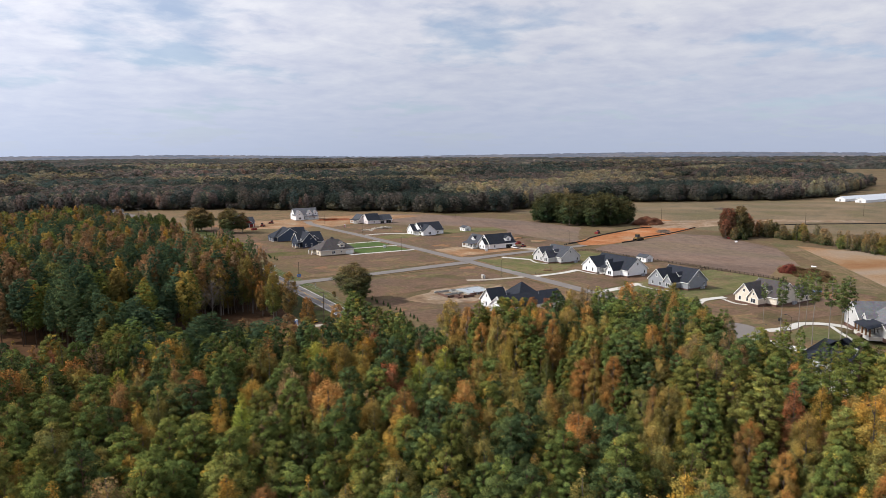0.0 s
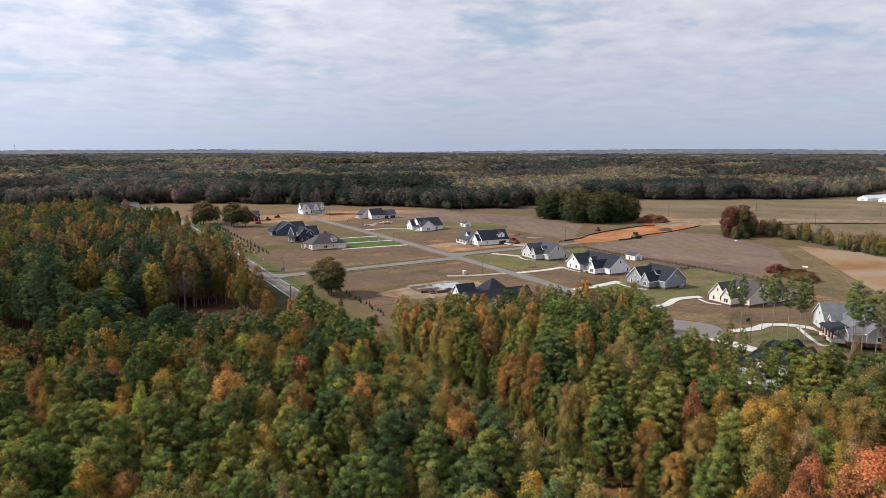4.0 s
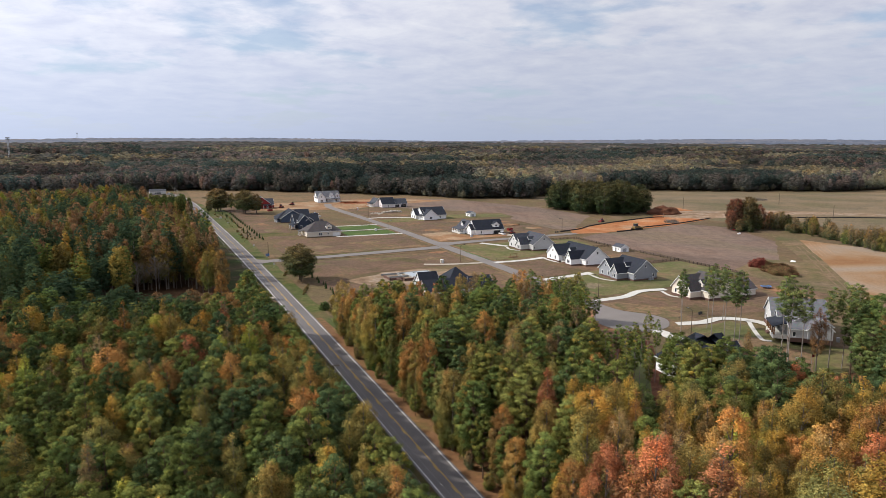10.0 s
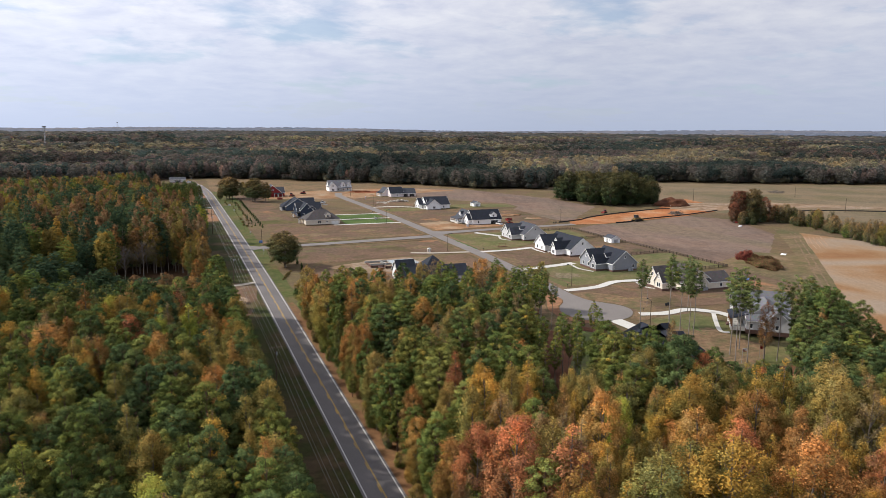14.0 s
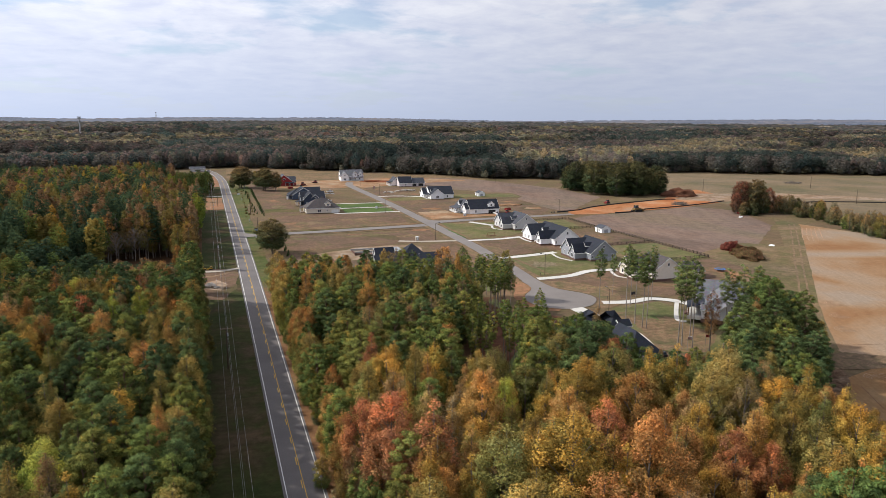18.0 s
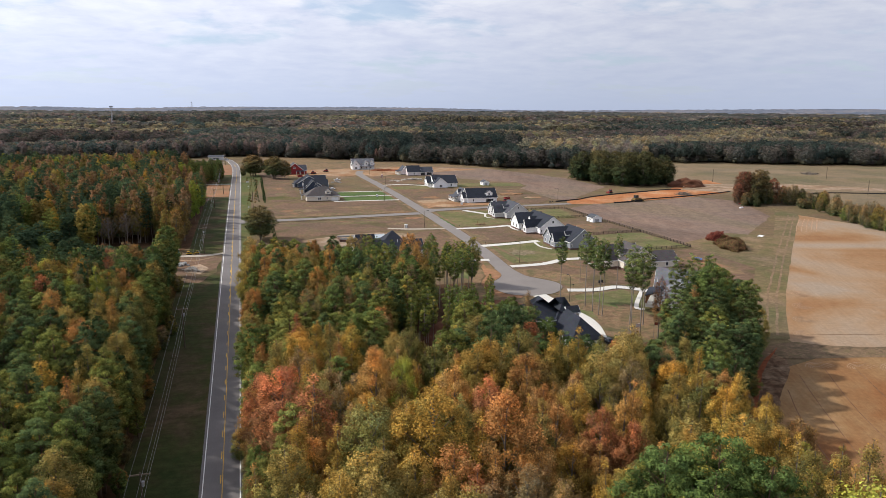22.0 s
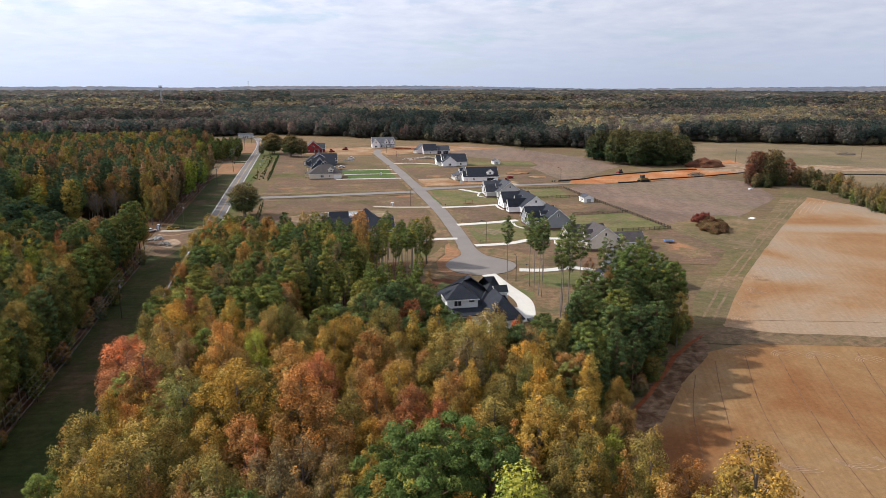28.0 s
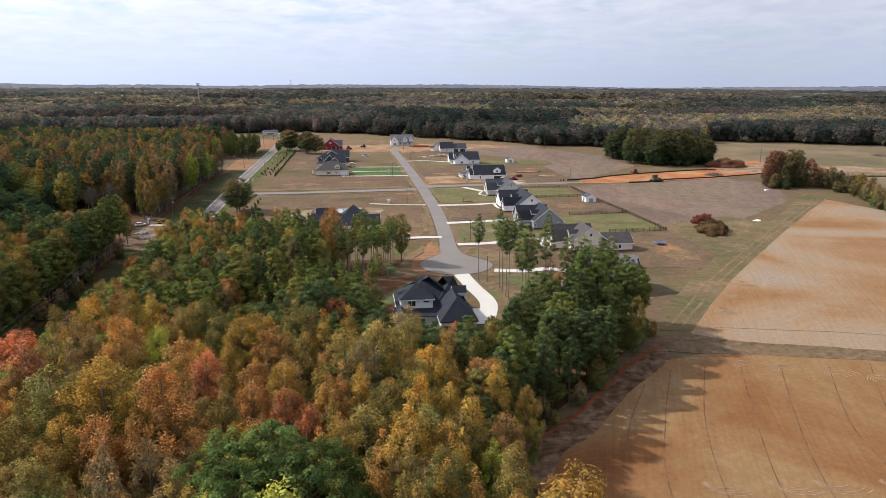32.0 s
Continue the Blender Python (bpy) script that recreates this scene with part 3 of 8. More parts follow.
cover("dirt_bulb", [(208.6, 190), (209.6, 172), (207, 167), (203, 163), (200, 157), (200, 151), (202, 146), (207, 142.4), (205, 140.5), (199, 144), (196.5, 151), (197, 160), (203, 171), (205.5, 184)], "clay_soft", 0.10, "orange earth shoulder round the turning circle", 0.7, 2.0)
cover("dirt_bulb_bank", [(203.3, 182.6), (205, 176), (197, 161), (196.5, 151), (199, 143), (194, 140), (190, 146), (193, 158), (198, 172)], "lot_orange", 0.09, "brown and orange bank above the turning circle", 1.0, 2.5)
cover("dirt_bulb_east", [(218, 167), (222, 161.5), (225.6, 156), (226, 149), (222.8, 144.4), (219, 141.6), (222, 138), (230, 140), (236, 152), (232, 168), (224, 176), (217.4, 178)], "lot_orange", 0.09, "brown and orange yard beside the turning circle", 1.0, 2.5)
LANE = [(138, 66), (150, 60), (163, 77), (181, 99), (204, 134), (196, 141), (184, 140), (170, 124), (153, 97)]
cover("pine_clearing", LANE, "litter_red", 0.10, "dark red brown needle litter in a cleared lane", 1.0, 3.0)
cover("yard_strip", [(158, 86), (163.5, 84.5), (181, 108), (199, 133), (195, 137), (176, 112)], "mown", 0.11, "mown green grass strip between litter beds", 0.6, 3.0)
cover("green_yard_a", [(179, 386), (212, 385), (214, 404), (180, 406)], "green", 0.12, "bright green turf", 0.8, 4.0)
cover("green_yard_b", [(176, 411), (213, 412), (213, 432), (176, 433)], "green", 0.11, "bright green turf", 1.0, 4.0)
cover("green_yard_c", [(128, 402), (153, 400), (153, 408), (140, 420), (130, 418)], "verge", 0.10, "patchy grass", 1.5, 4.0)
cover("stubble_field", [(311, 192), (312, 322), (330, 333), (372, 336), (424, 352), (445, 322), (432, 300), (414, 262), (360, 214), (330, 176)], "stubble", 0.07, "mown brown stubble field", 1.5)
cover("pasture_mid", [(226, 625), (340, 625), (362, 570), (390, 490), (392, 420), (345, 372), (330, 352), (320, 366), (322, 426), (334, 442), (335, 466), (262, 545), (228, 580)], "stubble", 0.07, "grey brown open field", 2.0)
cover("pasture_far", [(445, 420), (470, 500), (430, 560), (590, 610), (740, 535), (900, 470), (900, 250), (560, 250), (470, 330)], "pasture", 0.07, "faded pasture beyond the hedgerow", 2.0)
cover("field_high", [(264, 78.5), (265, 83.4), (278.7, 99.3), (294.1, 116.9), (321.7, 145.9), (354.6, 180.2), (389.3, 215.7), (431.2, 259.4), (434, 262), (441, 206), (474, 120), (520, 20), (480, -20), (400, 20.5), (308, 60.2), (287, 67.4), (274, 72)], "field_high", 0.09, "harrowed tan and orange field", 0.25)
cover("field_low", [(249, 65), (263, 68), (276, 65), (288, 61.5), (315, 52), (380, 15), (440, -70), (196, -70), (202, -12), (205, 17), (214, 30), (220, 35), (230, 46), (239, 55)], "field_low", 0.09, "harrowed orange clay field", 0.3)
cover("field_path", [(252, 71), (263, 67.2), (276, 64.2), (288, 60.6), (315, 51), (380, 13.5), (400, 16), (402, 21.6), (308, 61.2), (287, 68.4), (274, 73), (265.5, 79.5), (256, 79)], "path_grass", 0.125, "grassy strip between two fields", 0.7, 2.0)
cover("ditch_bank", [(258, 78), (249, 72), (240, 65), (230, 54), (223, 47), (214, 39), (206, 33), (196, 14), (204, 14), (214, 29.5), (220, 34.5), (230, 45.5), (239, 54), (249, 64), (256, 72)], "bank", 0.115, "dark brown damp bank beside a ditch", 1.3, 1.6)
cover("meadow_edge", [(256, 84), (265.4, 81.5), (279.5, 98.8), (294.9, 116.4), (322.5, 145.4), (355.4, 179.7), (390.1, 215.2), (432, 258.9), (437, 268), (436, 283), (365, 203), (350, 219), (326, 207), (312, 200), (308.5, 190), (309.5, 149), (284, 121), (268, 102)], "meadow", 0.10, "dry yellow grass track beside a field", 0.5, 5.0)
cover("red_ditch", [(258, 78), (249, 72), (240, 65), (230, 53.5), (223, 46.5), (214, 38.5), (207, 33), (213, 36.6), (223, 45), (231, 53), (240.5, 63.5), (249.5, 71)], "red", 0.13, "red clay ditch along the wood", 0.5, 2.5)
cover("clay_road", [(318, 340), (340, 335), (372, 341), (424, 351), (470, 368), (496, 398), (506, 446), (468, 428), (436, 396), (398, 381), (360, 371), (330, 358)], "clay", 0.12, "orange clay haul road cut through fields", 1.2, 5.0)
cover("haul_sand", [(440, 390), (480, 420), (560, 400), (640, 330), (640, 318), (540, 370), (480, 368), (462, 368)], "sand", 0.13, "pale sand beside an orange haul road", 2.5, 6.0)
cover("left_clearing", [(88, 428), (103.5, 426), (103.5, 497), (86, 500)], "clay_soft", 0.10, "orange bare clearing beside the road", 1.5, 5.0)
cover("left_field", [(76, 582), (104, 582), (104, 690), (66, 720)], "clay_soft", 0.10, "orange brown field beside the road", 1.5, 6.0)
cover("pull_off", [(86, 196), (96, 192), (101, 205), (103, 226), (103, 238), (92, 243), (85, 238)], "lot", 0.10, "brown trampled pull-off under the power line", 1.2, 3.0)
cover("pull_off_sand", [(90, 209), (96, 206), (99, 214), (95, 222), (90, 219)], "sand", 0.12, "pale sand patch in a pull-off", 1.0, 2.0)
cover("pull_off_track", ribbon(bow([(86, 231), (93, 229), (99, 233), (104, 236)], 6), 1.6), "sand", 0.13, "pale dirt track to the road", 0.3, 2.0)

# roads, laid as real sheets with kerbless edges
MAIN = [(107.5, -160), (107.5, 200), (107.5, 420), (107.6, 600), (106.5, 655), (103, 715), (94, 775), (72, 830), (30, 880)]
line = bow(MAIN, 10)
tagged(drape("road", ribbon(line, 8.0), M["asphalt"], 0.14), "two-lane asphalt road with worn grey surface", "road", kind="structure")


def side_line(pts, off):
    p = [Vector(q) for q in pts]
    o = []
    for k, c in enumerate(p):
        d = (p[min(k + 1, len(p) - 1)] - p[max(k - 1, 0)]).normalized()
        o.append(tuple(c + Vector((d.y, -d.x)) * off))
    return o


for off in (-3.4, 3.4):
    tagged(drape("edge_line", ribbon(side_line(line, off), 0.17), M["paint_white"], 0.17), "white painted edge line", "road marking", kind="structure")
tagged(drape("centre_line", ribbon(side_line(line, 0.14), 0.13), M["paint_yellow"], 0.17), "solid yellow centre line", "road marking", kind="structure")
for k in range(70):
    y = -40 + k * 9.1
    tagged(drape("centre_dash", [(107.5 - 0.30, y), (107.5 - 0.14, y), (107.5 - 0.14, y + 3), (107.5 - 0.30, y + 3)], M["paint_yellow"], 0.17), "yellow painted dash", "road marking", "centre dashes", "structure")

for sx in (-1, 1):
    edge = [(213.4 + sx * 5.0, 182), (215.4 + sx * 5.0, 206), (217.9 + sx * 5.0, 250), (218.8 + sx * 5.0, 300), (218.8 + sx * 5.0, 400), (218.2 + sx * 5.0, 480), (217.0 + sx * 5.0, 558)]
    tagged(drape("street_shoulder", rough(ribbon(bow(edge, 10), 2.4), 2.0, 1.0, 3 + sx), M["lot_orange"], 0.13), "ochre earth shoulder along the street", "ground", kind="structure")
tagged(drape("street_shoulder", rough(ribbon([(118, 330), (165, 331.5), (208, 334)], 7.0), 4.0, 1.6, 9), M["lot_orange"], 0.12), "ochre earth bank along the side street", "ground", kind="structure")
bulb = bow([(209.9, 181), (209.4, 171.4), (207.1, 166.7), (203.3, 162.7), (200.4, 157.2), (200.3, 152.0), (202.3, 146.6), (206.8, 142.9), (212.3, 141.2), (218.5, 142.2), (222.6, 145.4), (225.1, 149.8), (224.7, 155.2), (221.2, 160.8), (218.0, 165.8), (216.9, 172.1), (216.6, 181)], 4)
street = bow([(210.2, 178), (212.2, 205), (214.6, 250), (215.4, 300), (215.4, 400), (214.8, 480), (213.6, 560), (220, 596)], 6)
street_r = bow([(216.6, 178), (218.6, 205), (221.2, 250), (222.2, 300), (222.2, 400), (221.6, 480), (220.4, 560), (226, 592)], 6)
tagged(drape("street", street + street_r[::-1], M["street"], 0.16), "grey residential street", "road", kind="structure")
tagged(drape("turning_circle", bulb, M["street"], 0.164), "grey asphalt turning circle", "road", kind="structure")
tagged(drape("side_street", [(110.4, 311), (116, 313.6), (150, 315), (215, 320), (215, 328), (150, 322), (116, 321), (110.4, 325)], M["street"], 0.175), "grey side street joining the road", "road", kind="structure")
tagged(drape("side_street_east", [(221, 326), (228, 330), (262, 334), (322, 337), (322, 343), (262, 340.5), (228, 338), (221, 342)], M["street"], 0.175), "grey side street towards the fields", "road", kind="structure")


def drive(pts, width, mat="concrete", lift=0.20, label="pale concrete driveway"):
    return tagged(drape("driveway", ribbon(bow(pts, 6), width), M[mat], lift), label, "driveway", kind="structure")


drive([(221, 269), (238, 268.5), (252, 271)], 3.6)
drive([(251, 271), (250, 262), (250.5, 255)], 1.4)
drive([(219, 222.5), (234, 223.5), (249, 226)], 4.2)
drive([(246, 224), (244.5, 214), (247, 206)], 1.3)
drive([(217.5, 181.5), (232, 181.5), (244, 186), (256, 184)], 3.6)
drive([(252, 182), (250, 174), (254, 168)], 1.3)
drive([(224.5, 144), (234, 141.5), (244, 142), (252, 134), (252, 124)], 3.6)
drive([(250.5, 136.5), (244.5, 129), (239.3, 122), (237.6, 118.6), (239.4, 117)], 1.5)
drive([(212.5, 141.5), (214, 128), (216, 112), (212, 97)], 5.2)
drive([(214, 107), (211, 100), (210, 96)], 7.0, lift=0.21)
drive([(171, 384.5), (190, 384), (215, 383)], 3.0)
drive([(178, 408.5), (196, 408), (215, 407)], 2.6)
drive([(178, 434), (196, 433), (215, 432)], 2.6)
drive([(221.5, 470), (236, 471), (252, 462), (256, 456)], 3.4)
drive([(186, 279), (198, 274), (215, 271)], 3.4, "gravel", label="gravel driveway")
drive([(198, 196), (206, 196), (213, 195)], 3.4)
drive([(276, 352), (280, 346), (284, 340)], 7.0, "gravel", label="gravel apron in front of a garage")
drive([(244, 328), (250, 318), (253, 312)], 3.6)
drive([(252, 311), (249, 302), (252, 296)], 1.3)
drive([(86, 238), (96, 237), (104, 240)], 3.0, "gravel", label="gravel track to the road")
drive([(84, 505), (94, 505), (104, 506)], 3.0, label="concrete drive to the road")

for k, (pts, w, mat, label) in enumerate((
    ([(430.5, 261.5), (388, 216.8), (353.6, 181.7), (320.7, 147.4), (293, 118.4), (277.6, 100.8), (264, 85)], 0.8, "rut_earth", "worn tyre rut in yellow grass"),
    ([(428.5, 263.5), (386, 218.8), (351.6, 183.7), (318.7, 149.4), (291, 120.4), (275.6, 102.8), (262, 87)], 0.8, "rut_earth", "worn tyre rut in yellow grass"),
    ([(316.5, 268), (313.6, 244), (311, 215), (310, 190), (311, 165), (317, 150)], 0.8, "rut_earth", "worn tyre rut along a rail fence"),
    ([(318.5, 268), (315.6, 244), (313, 215), (312, 190), (313, 165), (319, 152)], 0.8, "rut_earth", "worn tyre rut along a rail fence"),
    ([(225.6, 186), (225.2, 205), (224.6, 222)], 1.4, "lot_orange", "orange earth along a street edge"),
    ([(224.4, 236), (224.0, 250), (223.6, 263)], 2.0, "lot_orange", "orange earth along a street edge"),
    ([(207.5, 205), (209.5, 228), (210.6, 246)], 2.2, "lot_orange", "orange earth along a street edge"),
    ([(130, 312.5), (160, 313.2), (205, 313.5)], 1.6, "lot_orange", "orange earth along a street edge"),
    ([(132, 324), (165, 324.4), (207, 325.5)], 1.6, "lawn", "thin grass along a street edge"),
    ([(222.6, 278), (222.4, 296), (222.2, 310)], 1.4, "green", "strip of green turf along a street edge"),
)):
    cover("worn_strip", ribbon(bow(pts, 6), w), mat, 0.125 + 0.004 * k, label, 0.35, 2.0)

# worn and sown patches that break up the yards
for k, (x, y, rx, ry, mat, label) in enumerate((
    (207, 309, 7, 4, "clay_soft", "bare orange earth at a street corner"), (205, 331, 8, 3, "clay_soft", "bare orange earth at a street corner"), (227, 347, 6, 4, "dirt", "bare ochre earth at a street corner"),
    (232, 204, 7, 6, "straw_pale", "pale straw strewn over new seed"), (226, 243, 4, 9, "lot_orange", "worn orange earth in a front yard"), (204, 222, 5, 9, "lot_orange", "worn orange earth beside the street"),
    (194, 176, 5, 7, "mown", "patch of green grass near the turning circle"), (189, 154, 3, 9, "mown", "patch of green grass near the turning circle"), (186, 262, 9, 4, "straw_pale", "pale straw beside a building site"),
    (232, 128, 5, 7, "mown", "thin grass patch under tall pines"), (219, 118, 4, 6, "mown", "thin grass patch under tall pines"), (236, 160, 6, 4, "lot_orange", "worn earth in front of a house"),
    (196, 292, 8, 6, "lot_orange", "worn earth in an empty lot"), (150, 350, 10, 7, "meadow", "yellow grass patch in an empty lot"), (180, 356, 13, 6, "lot_orange", "worn earth in an empty lot"),
    (285, 384, 11, 8, "straw_pale", "pale straw and sand behind a house"), (310, 374, 8, 5, "dirt", "ochre spoil behind a house"), (248, 487, 7, 9, "lot_orange", "worn earth in an empty lot"),
    (198, 455, 9, 6, "meadow", "yellow grass patch behind a house"), (140, 430, 6, 10, "meadow", "yellow grass patch in an empty lot"), (138, 300, 6, 4, "meadow", "yellow grass patch near the road"),
    (290, 210, 9, 5, "meadow", "yellow grass patch in a back yard"), (286, 255, 8, 6, "lot_orange", "worn earth in a back yard"), (296, 150, 8, 9, "lot_orange", "worn earth in a back yard"), (232, 270, 5, 4, "mown", "green grass patch in a front yard"),
    (174, 300, 14, 5, "meadow", "yellow grass patch in an empty lot"), (240, 391, 8, 5, "dirt", "trodden ochre earth beside a house"),
)):
    n = 14
    poly = [(x + rx * math.cos(6.283 * q / n) * (0.8 + 0.3 * math.sin(3.1 * q + k)), y + ry * math.sin(6.283 * q / n) * (0.8 + 0.3 * math.cos(2.3 * q + k))) for q in range(n)]
    cover("worn_patch", poly, mat, 0.10 + 0.0012 * k, label, 1.2, 0.9)
cover("brown_field_north", [(118, 600), (150, 612), (230, 634), (300, 626), (345, 600), (362, 578), (352, 640), (266, 696), (192, 776), (116, 802), (112, 680)], "lot_orange", 0.09, "brown graded field below far woods", 1.5, 8.0)

# ---------------------------------------------------------------- houses
class House:
    """A house on its Empty; all places are in the world's x and y, heights above its floor line."""

    def __init__(self, x, y, label, wall, roof, name="house", z=None):
        self.x, self.y = x, y
        self.top = tagged(thing(name, x, y, z), label, "house", "houses of the estate")
        self.wall, self.roof = M[wall], M[roof]

    def loc(self, bm):
        bmesh.ops.translate(bm, verts=bm.verts[:], vec=(-self.x, -self.y, 0))
        bmesh.ops.recalc_face_normals(bm, faces=bm.faces[:])
        return bm

    def block(self, x0, x1, y0, y1, eave, ridge, axis="x", hip=(False, False), wall=None, roof=None, over=0.45, base=-1.0, foot=True, walls=True, trim=True):
        """Walls with a gabled or hipped roof of real thickness over them."""
        wall, roof = wall or self.wall, roof or self.roof
        if axis == "x":
            a0, a1, b0, b1 = x0, x1, y0, y1
            P = lambda a, b, z: (a, b, z)
        else:
            a0, a1, b0, b1 = y0, y1, x0, x1
            P = lambda a, b, z: (b, a, z)
        mid, half = (b0 + b1) / 2, (b1 - b0) / 2
        slope = (ridge - eave) / half
        if walls:
            bm = bmesh.new()
            ends = []
            for a, h in ((a0, hip[0]), (a1, hip[1])):
                pts = [P(a, b0, base), P(a, b1, base), P(a, b1, eave)] + ([] if h else [P(a, mid, ridge)]) + [P(a, b0, eave)]
                ends.append([bm.verts.new(p) for p in pts])
            for e in ends:
                bm.faces.new(e)
            (s, t) = ends
            bm.faces.new((s[0], t[0], t[-1], s[-1]))
            bm.faces.new((s[1], t[1], t[2], s[2]))
            bm.faces.new((s[0], s[1], t[1], t[0]))
            if hip[0] or hip[1]:
                bm.faces.new((s[-1], t[-1], t[2], s[2]))
            else:
                bm.faces.new((s[-1], t[-1], t[3], s[3]))
                bm.faces.new((s[3], t[3], t[2], s[2]))
            part("wall", self.loc(bm), wall, self.top)
            if foot:
                fm = bmesh.new()
                q = 0.04
                box(fm, min(x0, x1) - q, max(x0, x1) + q, y0 - q, y1 + q, base, 0.35)
                part("foundation", self.loc(fm), M["brick"], self.top)
        # roof
        bm = bmesh.new()
        th = 0.22
        e0, e1 = a0 - over, a1 + over
        r0 = a0 + half if hip[0] else e0
        r1 = a1 - half if hip[1] else e1
        low = eave - slope * over
        rings = []
        for dz in (0.05, 0.05 + th):
            rings.append([bm.verts.new(P(a, b, z + dz)) for a, b, z in ((e0, b0 - over, low), (e1, b0 - over, low), (e1, b1 + over, low), (e0, b1 + over, low), (r0, mid, ridge), (r1, mid, ridge))])
        for k, r in enumerate(rings):
            fs = [(r[0], r[1], r[5], r[4]), (r[2], r[3], r[4], r[5])]
            if hip[0]:
                fs.append((r[3], r[0], r[4]))
            if hip[1]:
                fs.append((r[1], r[2], r[5]))
            for f in fs:
                bm.faces.new(f)
        u, v = rings
        loop = [0, 1] + ([5] if not hip[1] else []) + [2, 3] + ([4] if not hip[0] else [])
        for k in range(len(loop)):
            i, j = loop[k], loop[(k + 1) % len(loop)]
            bm.faces.new((u[i], u[j], v[j], v[i]))
        part("roof", self.loc(bm), roof, self.top)
        if trim:
            for a, h, s in ((e0, hip[0], -1), (e1, hip[1], 1)):
                if h:
                    continue
                for b in (b0 - over, b1 + over):
                    bm = bmesh.new()
                    o = [bm.verts.new(P(a + s * d, bb, z)) for d in (0.0, 0.07) for bb, z in ((b, low - 0.12), (mid, ridge - 0.12), (mid, ridge + 0.22), (b, low + 0.22))]
                    for f in ((0, 1, 2, 3), (7, 6, 5, 4), (0, 4, 5, 1), (1, 5, 6, 2), (2, 6, 7, 3), (3, 7, 4, 0)):
                        bm.faces.new([o[q] for q in f])
                    part("rake_board", self.loc(bm), M["trim"], self.top)
            for b, s in ((b0 - over, -1), (b1 + over, 1)):
                bm = bmesh.new()
                p, q = P(e0, b, 0), P(e1, b, 0)
                lo, hi = (min(p[0], q[0]), min(p[1], q[1])), (max(p[0], q[0]), max(p[1], q[1]))
                g = 0.06
                if axis == "x":
                    box(bm, lo[0], hi[0], lo[1] - (g if s < 0 else 0), hi[1] + (g if s > 0 else 0), low - 0.1, low + 0.2)
                else:
                    box(bm, lo[0] - (g if s < 0 else 0), hi[0] + (g if s > 0 else 0), lo[1], hi[1], low - 0.1, low + 0.2)
                part("fascia", self.loc(bm), M["trim"], self.top)

    def _panel(self, bm, face, at, across, z0, z1, w, d0, d1, off=0.0):
        """A box on a wall face: face is -x, +x, -y or +y, at the wall's plane, across the middle along the wall."""
        s = -1 if face[0] == "-" else 1
        lo, hi = sorted((at + s * d0, at + s * d1))
        if face[1] == "x":
            box(bm, lo, hi, across - w / 2, across + w / 2, z0, z1)
        else:
            box(bm, across - w / 2, across + w / 2, lo, hi, z0, z1)

    def window(self, face, at, across, z, w=0.95, h=1.5, panes=1, frame="trim"):
        """Sashes side by side, each a frame with a deeper sill and its pane."""
        s = -1 if face[0] == "-" else 1
        t = 0.13
        for q in range(panes):
            c = across + (q - (panes - 1) / 2) * (w + 0.16)
            bm = bmesh.new()
            rings = []
            for d, g in ((0.0, 0.0), (0.08, 0.0), (0.07, t), (0.0, t)):
                ring = []
                for u, v in ((-1, 0), (1, 0), (1, 1), (-1, 1)):
                    a, b = c + u * (w / 2 + t - g), (z - t + g if v == 0 else z + h + t - g)
                    o = at + s * (d + (0.05 if v == 0 and d == 0.08 else 0))
                    ring.append(bm.verts.new((o, a, b) if face[1] == "x" else (a, o, b)))
                rings.append(ring)
            for k in range(4):
                for e in range(4):
                    f = (e + 1) % 4
                    bm.faces.new((rings[k][e], rings[k][f], rings[(k + 1) % 4][f], rings[(k + 1) % 4][e]))
            win = part("window", self.loc(bm), M[frame], self.top)
            gm = bmesh.new()
            self._panel(gm, face, at, c, z, z + h, w, 0.0, 0.03)
            part("pane", self.loc(gm), M["glass"], win)

    def door(self, face, at, across, mat="dark_paint", w=1.0, h=2.1, z=0.35):
        bm = bmesh.new()
        for dx in (-1, 1):
            self._panel(bm, face, at, across + dx * (w / 2 + 0.07), z, z + h + 0.14, 0.14, 0.0, 0.08)
        self._panel(bm, face, at, across, z + h, z + h + 0.14, w, 0.0, 0.08)
        fr = part("door_frame", self.loc(bm), M["trim"], self.top)
        bm = bmesh.new()
        self._panel(bm, face, at, across, z, z + h, w, 0.0, 0.05)
        part("door", self.loc(bm), M[mat], fr)

    def garage(self, face, at, across, w=4.8, h=2.3, mat="trim", z=0.05):
        bm = bmesh.new()
        n = 4
        for k in range(n):
            self._panel(bm, face, at, across, z + k * h / n + 0.02, z + (k + 1) * h / n - 0.02, w, 0.0, 0.06)
        part("garage_door", self.loc(bm), M[mat], self.top, "garage door panels, dark ones standing for open-bay shade")

    def dormer(self, x0, x1, y0, y1, eave, ridge, axis, base):
        self.block(x0, x1, y0, y1, eave, ridge, axis, over=0.25, base=base, foot=False)

    def posts(self, pts, z0, z1, mat="trim", r=0.16):
        for x, y in pts:
            bm = boxes((x - r, x + r, y - r, y + r, z0, z1), (x - r - 0.06, x + r + 0.06, y - r - 0.06, y + r + 0.06, z0, z0 + 0.2), (x - r - 0.05, x + r + 0.05, y - r - 0.05, y + r + 0.05, z1 - 0.15, z1))
            part("porch_post", self.loc(bm), M[mat], self.top)

    def slab(self, x0, x1, y0, y1, z1, mat="concrete", name="porch_floor", z0=-0.8):
        part(name, self.loc(boxes((x0, x1, y0, y1, z0, z1))), M[mat], self.top)

